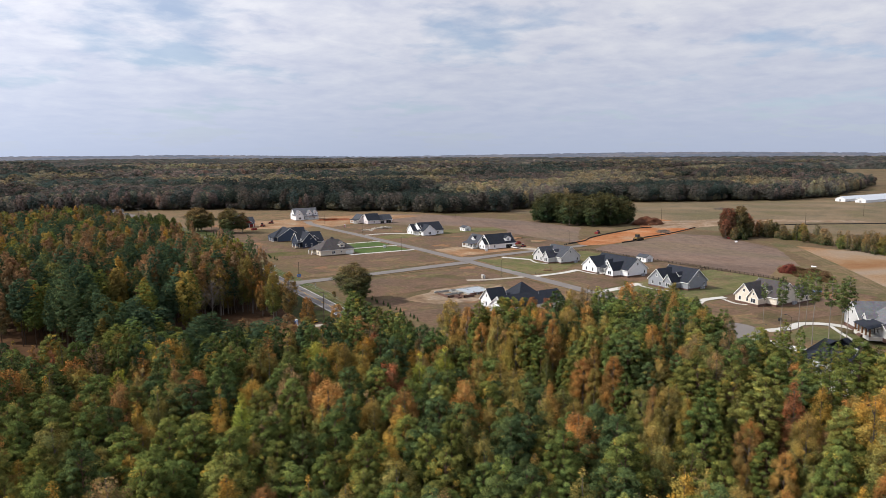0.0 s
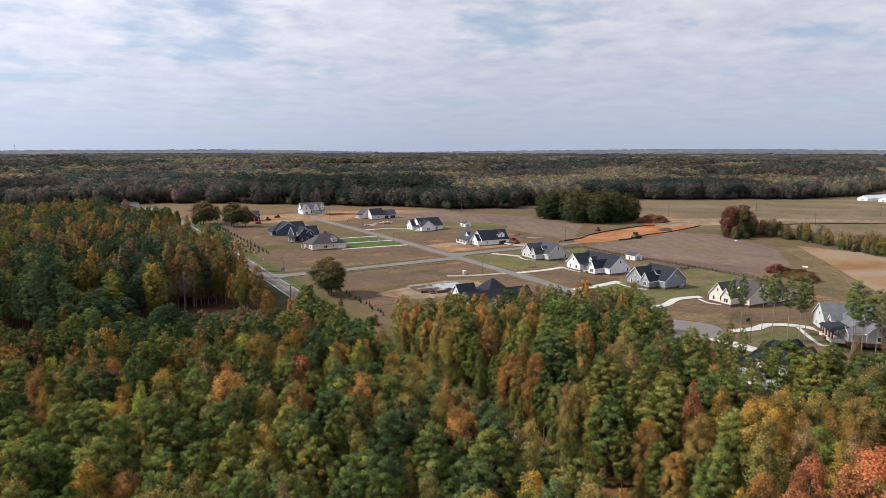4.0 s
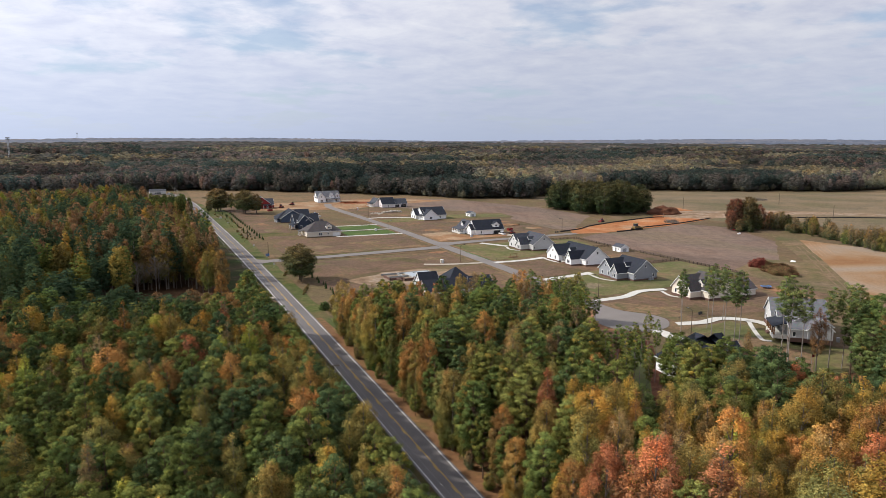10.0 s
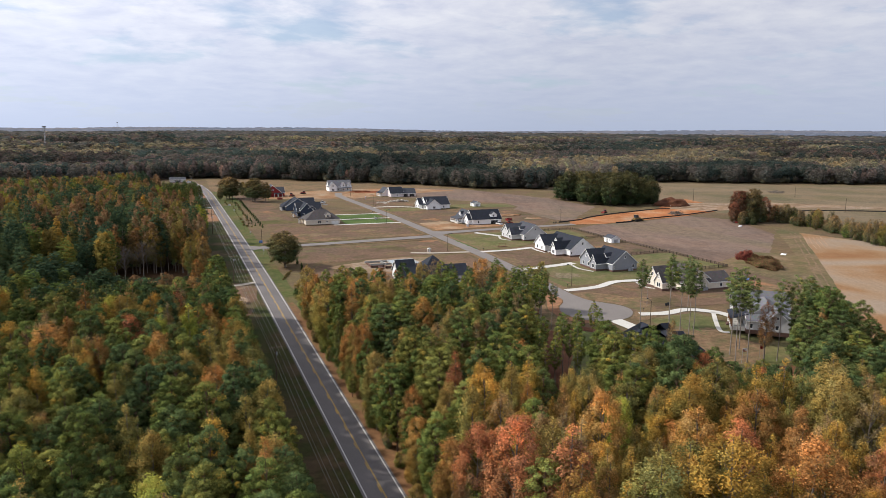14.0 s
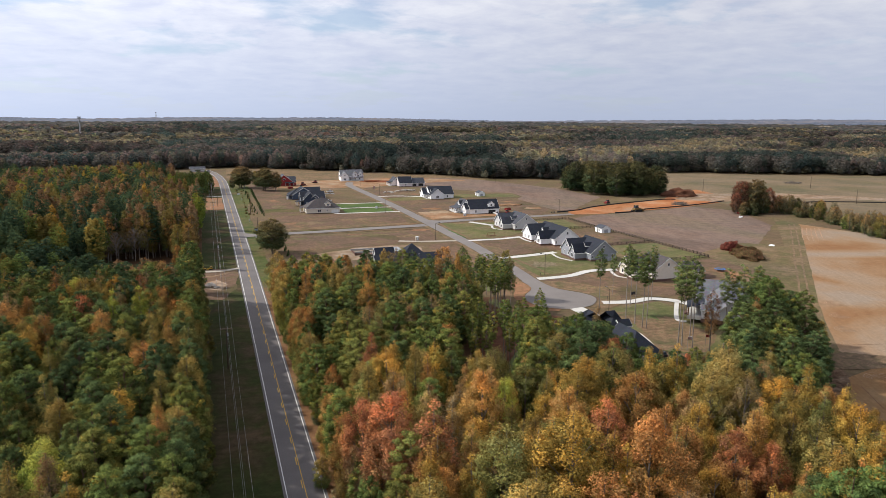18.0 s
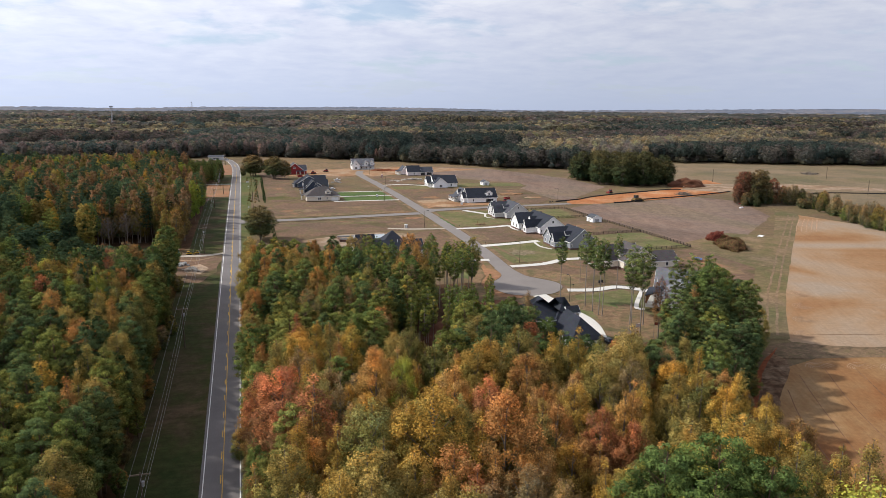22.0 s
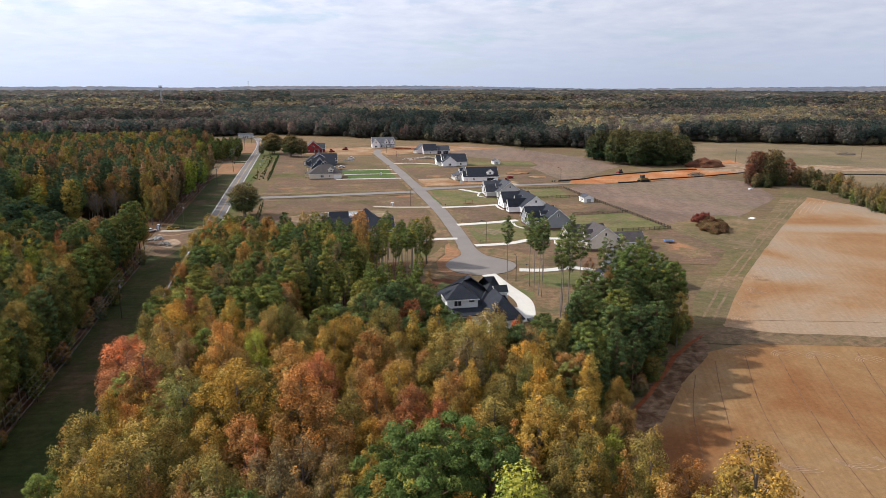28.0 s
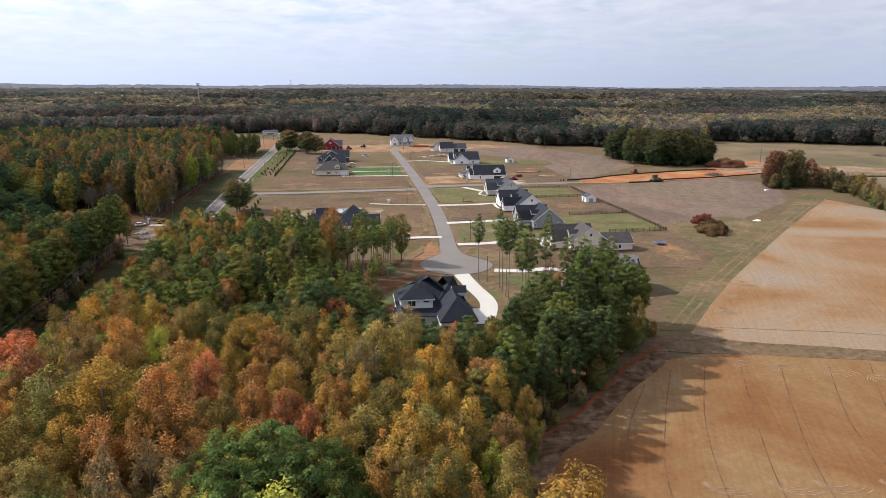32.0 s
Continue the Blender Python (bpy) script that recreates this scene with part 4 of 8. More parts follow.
    def shed_roof(self, x0, x1, y0, y1, zl, zh, high, roof=None):
        """A sloping porch roof; high is the side at which it meets the wall."""
        z = {(0, 0): zl, (1, 0): zl, (1, 1): zl, (0, 1): zl}
        for k in z:
            if (high == "+x" and k[0] == 1) or (high == "-x" and k[0] == 0) or (high == "+y" and k[1] == 1) or (high == "-y" and k[1] == 0):
                z[k] = zh
        bm = bmesh.new()
        c = [(0, 0), (1, 0), (1, 1), (0, 1)]
        v = [bm.verts.new(((x0, x1)[i], (y0, y1)[j], z[i, j] + d)) for d in (0, 0.2) for i, j in c]
        for f in ((3, 2, 1, 0), (4, 5, 6, 7), (0, 1, 5, 4), (1, 2, 6, 5), (2, 3, 7, 6), (3, 0, 4, 7)):
            bm.faces.new([v[q] for q in f])
        part("porch_roof", self.loc(bm), roof or self.roof, self.top)

    def step(self, x0, x1, y0, y1):
        for k in range(3):
            part("step", self.loc(boxes((x0 + 0.3 * k, x1, y0, y1, -0.6, -0.1 + 0.16 * k))), M["brick"], self.top)

    def unit(self, x, y):
        bm = boxes((x - 0.45, x + 0.45, y - 0.45, y + 0.45, -0.5, 0.85), (x - 0.4, x + 0.4, y - 0.4, y + 0.4, 0.85, 0.92))
        part("air_unit", self.loc(bm), M["grey_plastic"], self.top)


def craftsman(x0, y0, long, deep, label, wall, roof, wing=9.5, bump=4.6, roof2=None, shutters=None):
    """West-facing house: a street gable to the north, a main roof with a gable to the south, a small gable and porch between."""
    y1 = y0 + long
    h = House(x0 + deep / 2, y0 + long / 2, label, wall, roof)
    h.top.location.z += 0.4
    mx = x0 + 5.0
    h.block(mx, x0 + deep, y0, y1 - 2.5, 3.3, 8.6, "y")
    h.block(x0 + 0.2, x0 + deep - 4, y1 - wing, y1, 3.3, 7.9, "x")
    h.block(x0 - 0.6, mx + 4, y0 + 8.2 - bump / 2 - 1.5, y0 + 8.2 + bump / 2 - 1.5, 3.3, 6.6, "x")
    ps = y0 + 9.2
    h.shed_roof(x0 + 1.6, mx + 0.3, ps, y1 - wing, 3.0, 3.9, "+x")
    h.slab(x0 + 1.6, mx, ps, y1 - wing, 0.3)
    h.posts([(x0 + 1.9, ps + 0.5), (x0 + 1.9, (ps + y1 - wing) / 2), (x0 + 1.9, y1 - wing - 0.5)], 0.3, 3.0)
    h.door("-x", mx, (ps + y1 - wing) / 2)
    h.step(x0 + 0.6, x0 + 1.7, (ps + y1 - wing) / 2 - 0.8, (ps + y1 - wing) / 2 + 0.8)
    wx = x0 + 0.2
    h.window("-x", wx, y1 - wing * 0.72, 0.9, 1.0, 1.6)
    h.window("-x", wx, y1 - wing * 0.28, 0.9, 1.0, 1.6)
    h.window("-x", wx, y1 - wing / 2, 4.6, 0.8, 1.1)
    h.window("-x", x0 - 0.6, y0 + 6.7, 0.9, 0.9, 1.6, 2)
    h.window("-x", x0 - 0.6, y0 + 6.7, 4.1, 0.5, 0.7)
    h.window("-y", y0, x0 + deep - 2.0, 1.0, 0.9, 1.4)
    h.window("-y", y0, mx + 0.8, 1.0, 0.5, 1.2)
    h.window("-y", y0, (mx + x0 + deep) / 2, 5.4, 0.8, 1.1)
    h.window("+x", x0 + deep, y0 + 10, 0.9, 1.0, 1.5, 3)
    h.dormer(mx + 0.4, mx + 4.0, y1 - wing - 3.4, y1 - wing - 1.0, 5.6, 6.9, "x", 4.2)
    h.window("-x", mx + 0.4, y1 - wing - 2.2, 4.6, 0.8, 0.9)
    h.unit(x0 + deep - 3.2, y0 - 0.9)
    h.unit(x0 + deep - 4.5, y0 - 0.9)
    h.garage("+y", y1, x0 + deep / 2 - 1)
    return h


craftsman(253, 291.5, 18.5, 19, "grey sided house with grey gabled roof", "pale_grey", "roof_grey")
craftsman(251, 240.0, 27, 19, "white board house with dark gabled roof", "white", "roof_black", wing=10.5)
craftsman(249, 202.0, 18.5, 18, "mid grey sided house with white trim", "grey_wall", "roof_black", wing=9.5)
H10 = craftsman(252.5, 161.5, 15.5, 20, "cream sided house with grey brown roof", "cream", "roof_brown", wing=8.0)
H10.block(270, 281, 160, 169, 3.0, 6.0, "x")
H10.window("-y", 160, 276, 0.9, 1.0, 1.4)

# white houses further up the street
h = House(264, 451, "white farmhouse with black gabled roof", "white", "roof_black")
h.block(257, 276, 446, 461, 3.4, 8.8, "x")
h.block(253.5, 262, 453, 462, 3.4, 7.6, "x")
h.block(256, 267, 442, 450, 3.4, 7.8, "y")
h.shed_roof(254, 258, 446.5, 453, 3.0, 3.8, "+x")
h.slab(254, 257, 446.5, 453, 0.3)
h.posts([(254.4, 447), (254.4, 450), (254.4, 452.6)], 0.3, 3.0)
h.door("-x", 257, 450)
for a, y, z in (("-x", 455.3, 0.9), ("-x", 459.6, 0.9)):
    h.window(a, 253.5, y, z, 1.0, 1.6)
h.window("-y", 442, 261.5, 1.0, 0.9, 1.5, 2)
h.window("-y", 446, 271, 1.0, 1.0, 1.4)
h.window("-x", 256, 446, 1.0, 0.9, 1.5)
h.dormer(258, 262, 448, 450.5, 5.7, 7.0, "x", 4.6)

h = House(264, 367, "white farmhouse with charcoal roof and garage dormer", "white", "roof_black")
h.block(256, 276.5, 357.5, 369, 3.5, 9.0, "x")
h.block(252.5, 262, 367, 379, 3.4, 8.2, "y", roof=M["roof_grey"])
h.block(253.5, 257, 359, 366, 3.4, 6.8, "x")
h.shed_roof(248.8, 252.8, 366.5, 379, 2.9, 3.7, "+x", M["roof_grey"])
h.slab(249, 252.6, 366.5, 379, 0.9)
h.posts([(249.3, 367), (249.3, 371), (249.3, 375), (249.3, 378.6)], 0.9, 2.9)
h.step(247.6, 249.2, 371.5, 374.5)
h.dormer(269, 273.5, 358.3, 363, 6.2, 7.8, "y", 4.6)
h.window("-y", 358.3, 271.2, 5.0, 1.1, 1.1)
h.dormer(253.6, 257, 371, 374.5, 5.6, 7.4, "x", 4.4)
h.window("-x", 253.6, 372.7, 4.8, 0.8, 1.2)
h.garage("-y", 357.5, 271.5, 5.0, 2.4, "shadow_inside")
h.window("-y", 357.5, 260, 1.1, 0.8, 1.4)
for y in (361, 364):
    h.window("-x", 253.5, y, 0.9, 0.8, 1.6)
for y in (369, 377):
    h.window("-x", 252.5, y, 1.2, 1.0, 1.7)
h.door("-x", 252.5, 373)

h = House(265, 549, "unfinished house in pale wrap with dark garage bays", "wrap", "roof_black")
h.block(258, 270, 541, 553, 3.4, 8.6, "x")
h.block(269, 282, 542, 552, 3.2, 7.2, "x", roof=M["roof_grey"])
h.block(254, 262, 551, 564, 3.4, 7.6, "y", roof=M["roof_grey"])
h.shed_roof(251.0, 254.2, 552, 564, 2.8, 3.6, "+x")
h.slab(251.2, 254, 552, 564, 0.4)
h.posts([(251.5, 552.6), (251.5, 556.4), (251.5, 560), (251.5, 563.5)], 0.4, 2.8)
h.garage("-y", 542, 272.5, 3.6, 2.5, "shadow_inside")
h.garage("-y", 542, 278.5, 4.4, 2.5, "shadow_inside")
h.window("-x", 258, 545, 1.0, 0.9, 1.5)
h.window("-y", 541, 264, 1.0, 0.9, 1.4)

h = House(229, 618, "white two-storey farmhouse with pale grey roof", "white", "roof_light")
h.block(218, 240, 612, 624, 4.6, 10.2, "x")
h.block(217.5, 225, 608, 618, 4.4, 8.8, "y")
h.block(230, 234, 611, 616, 6.0, 8.6, "y", base=2.5, foot=False)
h.block(236, 239.5, 611.2, 616, 6.0, 8.4, "y", base=2.5, foot=False)
h.shed_roof(225, 240, 608.6, 612.2, 3.1, 4.0, "+y")
h.slab(225, 240, 608.8, 612, 0.5)
h.posts([(225.4 + 2.8 * k, 609) for k in range(6)], 0.5, 3.1)
for x in (227, 232, 236.5):
    h.window("-y", 612, x, 1.0, 0.9, 1.6)
h.window("-y", 611, 232, 5.0, 0.8, 1.2)
h.window("-y", 611.2, 237.7, 5.0, 0.8, 1.2)
h.window("-y", 608, 221.2, 1.0, 1.0, 1.6, 2)
h.window("-y", 608, 221.2, 4.9, 0.8, 1.2)

# west side of the street
h = House(164.5, 396, "pale beige house with brown shingle roof", "cream", "roof_brown")
h.block(153.5, 175.5, 388.5, 403.5, 3.6, 8.8, "x", hip=(True, True))
h.block(161, 171, 396, 405, 3.6, 9.6, "x", walls=False, trim=False, hip=(True, True))
h.dormer(166.3, 169.6, 389.4, 394, 6.2, 7.6, "y", 4.4)
h.window("-y", 389.4, 168, 4.9, 0.7, 1.0, 2)
h.window("-y", 388.5, 162, 1.1, 0.9, 1.4, 2)
h.window("-y", 388.5, 167, 1.5, 0.7, 0.9)
h.garage("-y", 388.5, 172.2, 4.6, 2.3, "trim")
h.window("-x", 153.5, 392, 1.1, 0.9, 1.3)
h.slab(150.5, 153.5, 396, 402, 0.4, "deck_wood", "deck")
h.posts([(151, 396.6), (151, 401.4)], 0.4, 3.0)
h.shed_roof(150.6, 154, 396, 402.4, 3.0, 3.6, "+x")

h = House(163, 438, "navy blue house with white trimmed gables", "navy", "roof_black")
h.block(156, 173, 432, 446, 3.6, 9.2, "x")
h.block(157.5, 166, 428.5, 440, 5.0, 9.6, "y")
h.block(163, 167.5, 428.9, 433, 6.0, 7.8, "y", base=3.0, foot=False)
h.shed_roof(152, 158, 428.6, 436, 3.0, 4.0, "+x")
h.slab(152.3, 157.5, 428.8, 436, 0.5, "deck_wood", "deck")
h.posts([(152.7, 429.2), (155, 429.2), (152.7, 435.4)], 0.5, 3.0)
for x in (159.5, 163.5):
    h.window("-y", 428.5, x, 1.0, 0.9, 1.6)
h.window("-y", 428.9, 165.3, 4.5, 0.9, 1.2, 2)
h.window("-y", 432, 170, 1.0, 0.9, 1.3)
h.window("-x", 157.5, 432.5, 4.6, 0.7, 1.2, 3)

h = House(161.5, 474, "slate blue house with dark hipped roof", "blue", "roof_black")
h.block(154, 171, 468, 482, 3.6, 9.0, "y")
h.block(152, 160, 471, 484, 3.4, 7.6, "x", hip=(True, False))
h.block(163, 176, 472, 484, 3.6, 8.4, "x")
h.shed_roof(150, 154.2, 468.5, 476, 2.9, 3.6, "+x")
h.slab(150.2, 154, 468.5, 476, 0.4, "deck_wood", "deck")
h.posts([(150.5, 469), (150.5, 472.5), (150.5, 475.6)], 0.4, 2.9)
h.window("-y", 468, 166, 1.0, 0.8, 1.4)
h.window("-x", 154, 469.5, 1.0, 0.8, 1.5)

h = House(163, 579, "barn red house with grey gabled roof", "barn_red", "roof_grey")
h.block(155.5, 171, 574, 588, 4.0, 10.2, "y")
h.block(165, 174, 577, 587, 3.6, 8.0, "x")
h.shed_roof(164, 172, 571.6, 574.2, 2.9, 3.6, "+y")
h.posts([(164.4, 572), (168, 572), (171.6, 572)], 0.3, 2.9)
h.window("-y", 574, 159.5, 1.2, 0.9, 1.4)
h.window("-y", 574, 163.2, 5.6, 0.9, 1.3, 2)
h.door("-y", 574, 168)
h.top.location.x -= 4.0

h = House(172.5, 219.5, "white boarded house with black roof at the wood edge", "white", "roof_black")
h.block(158, 188, 210, 220, 3.3, 7.0, "x")
h.block(170, 184, 217.5, 231, 3.4, 9.4, "x", hip=(True, True))
h.block(161, 169, 223, 231, 3.4, 7.8, "x")
for y in (212.5, 215, 217.5):
    h.window("-x", 158, y, 1.0, 0.7, 1.5)
h.window("-x", 158, 215, 4.6, 0.8, 1.2)
h.window("-x", 161, 227, 1.0, 0.9, 1.6)
h.window("-x", 161, 227, 4.6, 0.7, 1.0)
h.window("-y", 210, 170, 1.0, 0.9, 1.4)
h.window("-y", 210, 180, 1.0, 0.9, 1.4, 2)
h.slab(158.5, 161.5, 220, 223, 0.2)
bm = bmesh.new()
rod(bm, (177, 213, 6.4), (177, 213, 7.6), 0.06)
part("vent_pipe", h.loc(bm), M["trim"], h.top)

# the end house with steep dark roofs
h = House(197, 102, "white house with steep navy black hipped roofs", "white", "roof_black", z=-3.9)
h.block(188, 206, 99, 113.5, 5.0, 12.0, "y", hip=(True, True))
h.block(188.6, 197.4, 97.2, 106.5, 8.2, 11.4, "x", hip=(True, True), base=5.2, foot=False)
h.block(198, 207.4, 99, 111.5, 5.0, 11.8, "x", hip=(True, True))
h.block(198.5, 208, 87.8, 101, 4.8, 9.4, "y", hip=(True, False))
h.block(187, 198.4, 95.4, 99.4, 4.6, 4.7, "x", over=0.2)
h.shed_roof(186.6, 198.6, 93.2, 98.2, 4.3, 5.6, "+y")
h.block(186.8, 190.5, 92.8, 98, 4.4, 6.2, "y", over=0.3, base=3.9, foot=False)
h.dormer(203.5, 207.2, 101, 104, 8.4, 9.8, "x", 6.4)
h.window("-y", 97.2, 191.6, 6.2, 0.9, 1.5, 2)
h.window("-y", 97.2, 195.6, 7.3, 1.3, 0.25, 1, "dark_paint")
h.window("-y", 95.4, 193.5, 1.0, 0.9, 2.1, 3)
h.window("-y", 87.8, 200.4, 1.8, 0.9, 1.6, 2)
h.window("-y", 87.8, 205.2, 1.8, 0.9, 1.6)
h.window("+x", 208, 91, 1.6, 0.8, 1.6)
h.window("-x", 198.5, 91, 1.4, 0.8, 1.6)
h.posts([(187.4, 93.6), (190.4, 93.6)], 0.6, 4.0, "trim", 0.14)
h.slab(187, 197, 92.6, 95.4, 0.6, "deck_wood", "deck", -2.0)
for k in range(12):
    part("baluster", h.loc(boxes((187.2 + 0.85 * k, 187.26 + 0.85 * k, 92.7, 92.76, 0.6, 1.6))), M["trim"], h.top)
part("rail", h.loc(boxes((187, 197, 92.66, 92.8, 1.6, 1.7))), M["trim"], h.top)
h.block(189, 198, 92.8, 95.4, 0.5, 0.55, "x", base=-2.4, over=0.02, trim=False, foot=False, wall=M["brick"], roof=M["deck_wood"])
h.garage("+y", 113.5, 202, 5.0)
h.unit(209.5, 89)

# pale house with a timber porch under the pines, set askew to the street
h = House(241, 112, "pale grey house with timber posts and navy porch roof", "pale_grey", "roof_light", z=0.1)
h.block(238.5, 255.5, 125, 137, 3.9, 9.0, "x")
h.block(241, 254.5, 116, 127, 3.7, 7.9, "y")
h.block(246.2, 253.4, 111.2, 119, 3.6, 7.0, "y")
h.block(241, 247, 112, 117.5, 3.2, 4.7, "x", over=0.3)
h.block(239.6, 243.2, 122.8, 125.6, 4.9, 6.4, "x", over=0.3, foot=False, base=2.6)
h.shed_roof(236.4, 241.6, 114, 125.2, 2.95, 4.7, "+x", M["roof_black"])
h.slab(236.7, 241, 114.2, 125, 0.45)
h.posts([(237.0, 114.5), (237.0, 117.2), (237.0, 119.8), (237.0, 122.4), (237.0, 124.7)], 0.45, 2.95, "wood", 0.2)
h.step(235.8, 236.8, 118.6, 121.2)
h.door("-x", 241, 119.8)
h.window("-x", 241, 117.6, 0.9, 0.9, 1.5)
h.window("-x", 241, 122.6, 0.9, 0.9, 1.5)
h.window("-x", 238.5, 128.4, 0.9, 0.9, 1.6)
h.window("-x", 238.5, 133.6, 0.9, 0.9, 1.6)
h.window("-x", 238.5, 131, 4.9, 0.8, 1.2)
h.window("-y", 112, 242.4, 0.9, 0.8, 1.4)
h.window("-y", 111.2, 249.8, 1.0, 0.9, 1.4)
h.window("-y", 111.2, 249.8, 4.4, 0.5, 0.8)
h.window("-y", 125, 253.2, 0.9, 0.8, 1.4)
h.unit(255.6, 113.5)
h.top.rotation_euler = (0, 0, radians(-38.5))

# a flag on a short pole at the edge of the pines
t = tagged(thing("flag_pole", 222.6, 95.0), "small red and white flag on a thin pole", "flag")
bm = bmesh.new()
rod(bm, (0, 0, -0.3), (0, 0, 4.6), 0.05, 0.035, 6)
part("pole", bm, M["grey_plastic"], t)
flag = part("flag", boxes((0.04, 1.5, -0.02, 0.02, 3.5, 4.5)), M["white"], t)
part("stripe", boxes((0.04, 1.5, -0.026, 0.026, 3.5, 3.66), (0.04, 1.5, -0.026, 0.026, 3.86, 4.0), (0.04, 1.5, -0.026, 0.026, 4.2, 4.34)), M["red_paint"], flag, "red stripes")

# an unfinished house: block walls and slab on a brick footing
f = House(168.5, 254.5, "unfinished house footing with brick piers and slab", "white", "roof_black", name="house_footing")
for x0, x1, y0, y1, z1, m in ((157, 163, 250, 250.4, 1.0, "brick"), (157, 157.4, 250, 259, 1.0, "brick"), (163, 163.4, 246.5, 250.4, 1.1, "brick"), (163, 168, 246.5, 246.9, 1.1, "brick"), (168, 168.4, 246.5, 249.5, 1.0, "brick"), (168.4, 180.5, 249.5, 249.9, 1.0, "brick"), (180.2, 180.6, 249.5, 262, 1.0, "block"), (157, 180.6, 261.6, 262, 0.9, "block"), (157.4, 168, 255, 255.3, 0.8, "block"), (168, 168.3, 250, 262, 0.8, "block")):
    part("footing_wall", f.loc(boxes((x0, x1, y0, y1, -0.8, z1))), M[m], f.top)
part("slab", f.loc(boxes((168.4, 180.2, 250, 261.5, -0.8, 0.75))), M["slab"], f.top)
part("ramp", f.loc(boxes((160, 162, 246.8, 249.9, -0.8, 0.5), (160, 162, 248.6, 249.9, 0.5, 0.8))), M["brick"], f.top)
for k in range(26):
    x, y = 158 + (k * 7.3) % 22, 250.8 + (k * 3.7) % 10.4
    if x > 168 and k % 2:
        y = 249.2
    part("pier", f.loc(boxes((x - 0.3, x + 0.3, y - 0.3, y + 0.3, -0.5, 0.85 + 0.1 * (k % 3)))), M["block"], f.top)


def shed(x, y, lx, ly, label):
    s = House(x, y, label, "white", "roof_grey", name="garden_shed")
    tagged(s.top, category="shed", group="sheds")
    s.block(x - lx / 2, x + lx / 2, y - ly / 2, y + ly / 2, 2.5, 4.0, "y", over=0.25, foot=False, base=-0.3)
    s.door("-x", x - lx / 2, y + 0.6, "dark_paint", 0.9, 2.0, 0.1)
    s.window("-x", x - lx / 2, y - 1.4, 1.1, 0.6, 0.8)
    s.garage("-y", y - ly / 2, x, 2.4, 2.0, "grey_plastic")


shed(303, 271.5, 5.6, 7.0, "small white garden shed with grey roof")
shed(302, 455, 5.5, 7.0, "small white shed in a bare field")


# ---------------------------------------------------------------- trees
RNG = np.random.default_rng(7)


def ball(n, rng):
    d = rng.normal(size=(n, 3))
    return d / np.linalg.norm(d, axis=1, keepdims=True)


def sprays(centre, face, size, rng, slim=0.62):
    """Pointed leaf sprays: a three-cornered blade at each centre, turned at random round its facing."""
    t = np.cross(face, ball(len(face), rng))
    t /= np.linalg.norm(t, axis=1, keepdims=True) + 1e-9
    b = np.cross(face, t)
    s = size[:, None]
    fold = face * s * 0.22
    v = np.stack([centre + t * s * 1.15, centre + b * s * slim - t * s * 0.6 - fold, centre - b * s * slim - t * s * 0.6 - fold], 1)
    return v.reshape(-1, 3)


# per kind: clumps, crown base and top, reach, clump radii, stretch of a clump, height of the widest part, reach at the foot, bluntness of the top
FORMS = {
    "pine": (150, 9.0, 23.2, 3.0, (0.48, 0.84), 0.85, 0.36, 0.55, 0.62),
    "wide_pine": (300, 8.0, 23.4, 4.2, (0.55, 0.90), 0.75, 0.40, 0.6, 0.50),
    "tall_pine": (66, 13.5, 23.2, 1.7, (0.40, 0.70), 0.8, 0.45, 0.35, 0.60),
    "round": (120, 4.5, 21.9, 3.1, (0.55, 1.0), 1.25, 0.48, 0.45, 0.60),
    "broad": (150, 4.0, 21.6, 4.3, (0.75, 1.3), 0.95, 0.45, 0.6, 0.50),
    "spire": (95, 4.0, 22.7, 2.2, (0.48, 0.86), 1.35, 0.34, 0.45, 0.95),
    "thin": (95, 6.0, 21.6, 2.7, (0.42, 0.80), 1.4, 0.5, 0.4, 0.65),
}


def envelope(t, peak, foot, blunt):
    """Reach of a crown, as a share of its widest, at the share t of its height."""
    t = np.clip(t, 0, 1)
    low = foot + (1 - foot) * np.sin(np.minimum(t / peak, 1) * math.pi / 2)
    high = np.clip(1 - np.clip((t - peak) / (1 - peak), 0, 1) ** 1.8, 0, 1) ** blunt
    return np.where(t < peak, low, high)


def clumps(kind, rng):
    """Centres and radii of the leaf clumps of one tree, carried by limbs that reach the crown's outline."""
    m, lo, hi, reach, (r0, r1), flat, peak, foot, blunt = FORMS[kind]
    grid = (np.arange(400) + 0.5) / 400
    w = np.cumsum(envelope(grid, peak, foot, blunt) + 0.12)
    t = np.interp((np.arange(m) + rng.random(m)) / m * w[-1], w, grid)
    a = np.arange(m) * 2.39996 + rng.normal(0, 0.35, m)
    ph = rng.uniform(0, 6.283, 4)
    lobes = 1 + 0.13 * np.cos(2 * a + ph[0] + 3 * t) + 0.11 * np.cos(3 * a + ph[1] - 6 * t) + 0.08 * np.cos(5 * a + ph[2] + 13 * t)
    rad = reach * envelope(t, peak, foot, blunt) * ((0.58 if "pine" in kind else 0.42) + (0.42 if "pine" in kind else 0.58) * rng.random(m) ** 0.45) * lobes
    z = lo + (hi - lo) * t + rng.normal(0, 0.3, m)
    c = np.stack([rad * np.cos(a), rad * np.sin(a), z], 1)
    r = rng.uniform(r0, r1, m) * (1.1 - 0.25 * t)
    return c, r, t


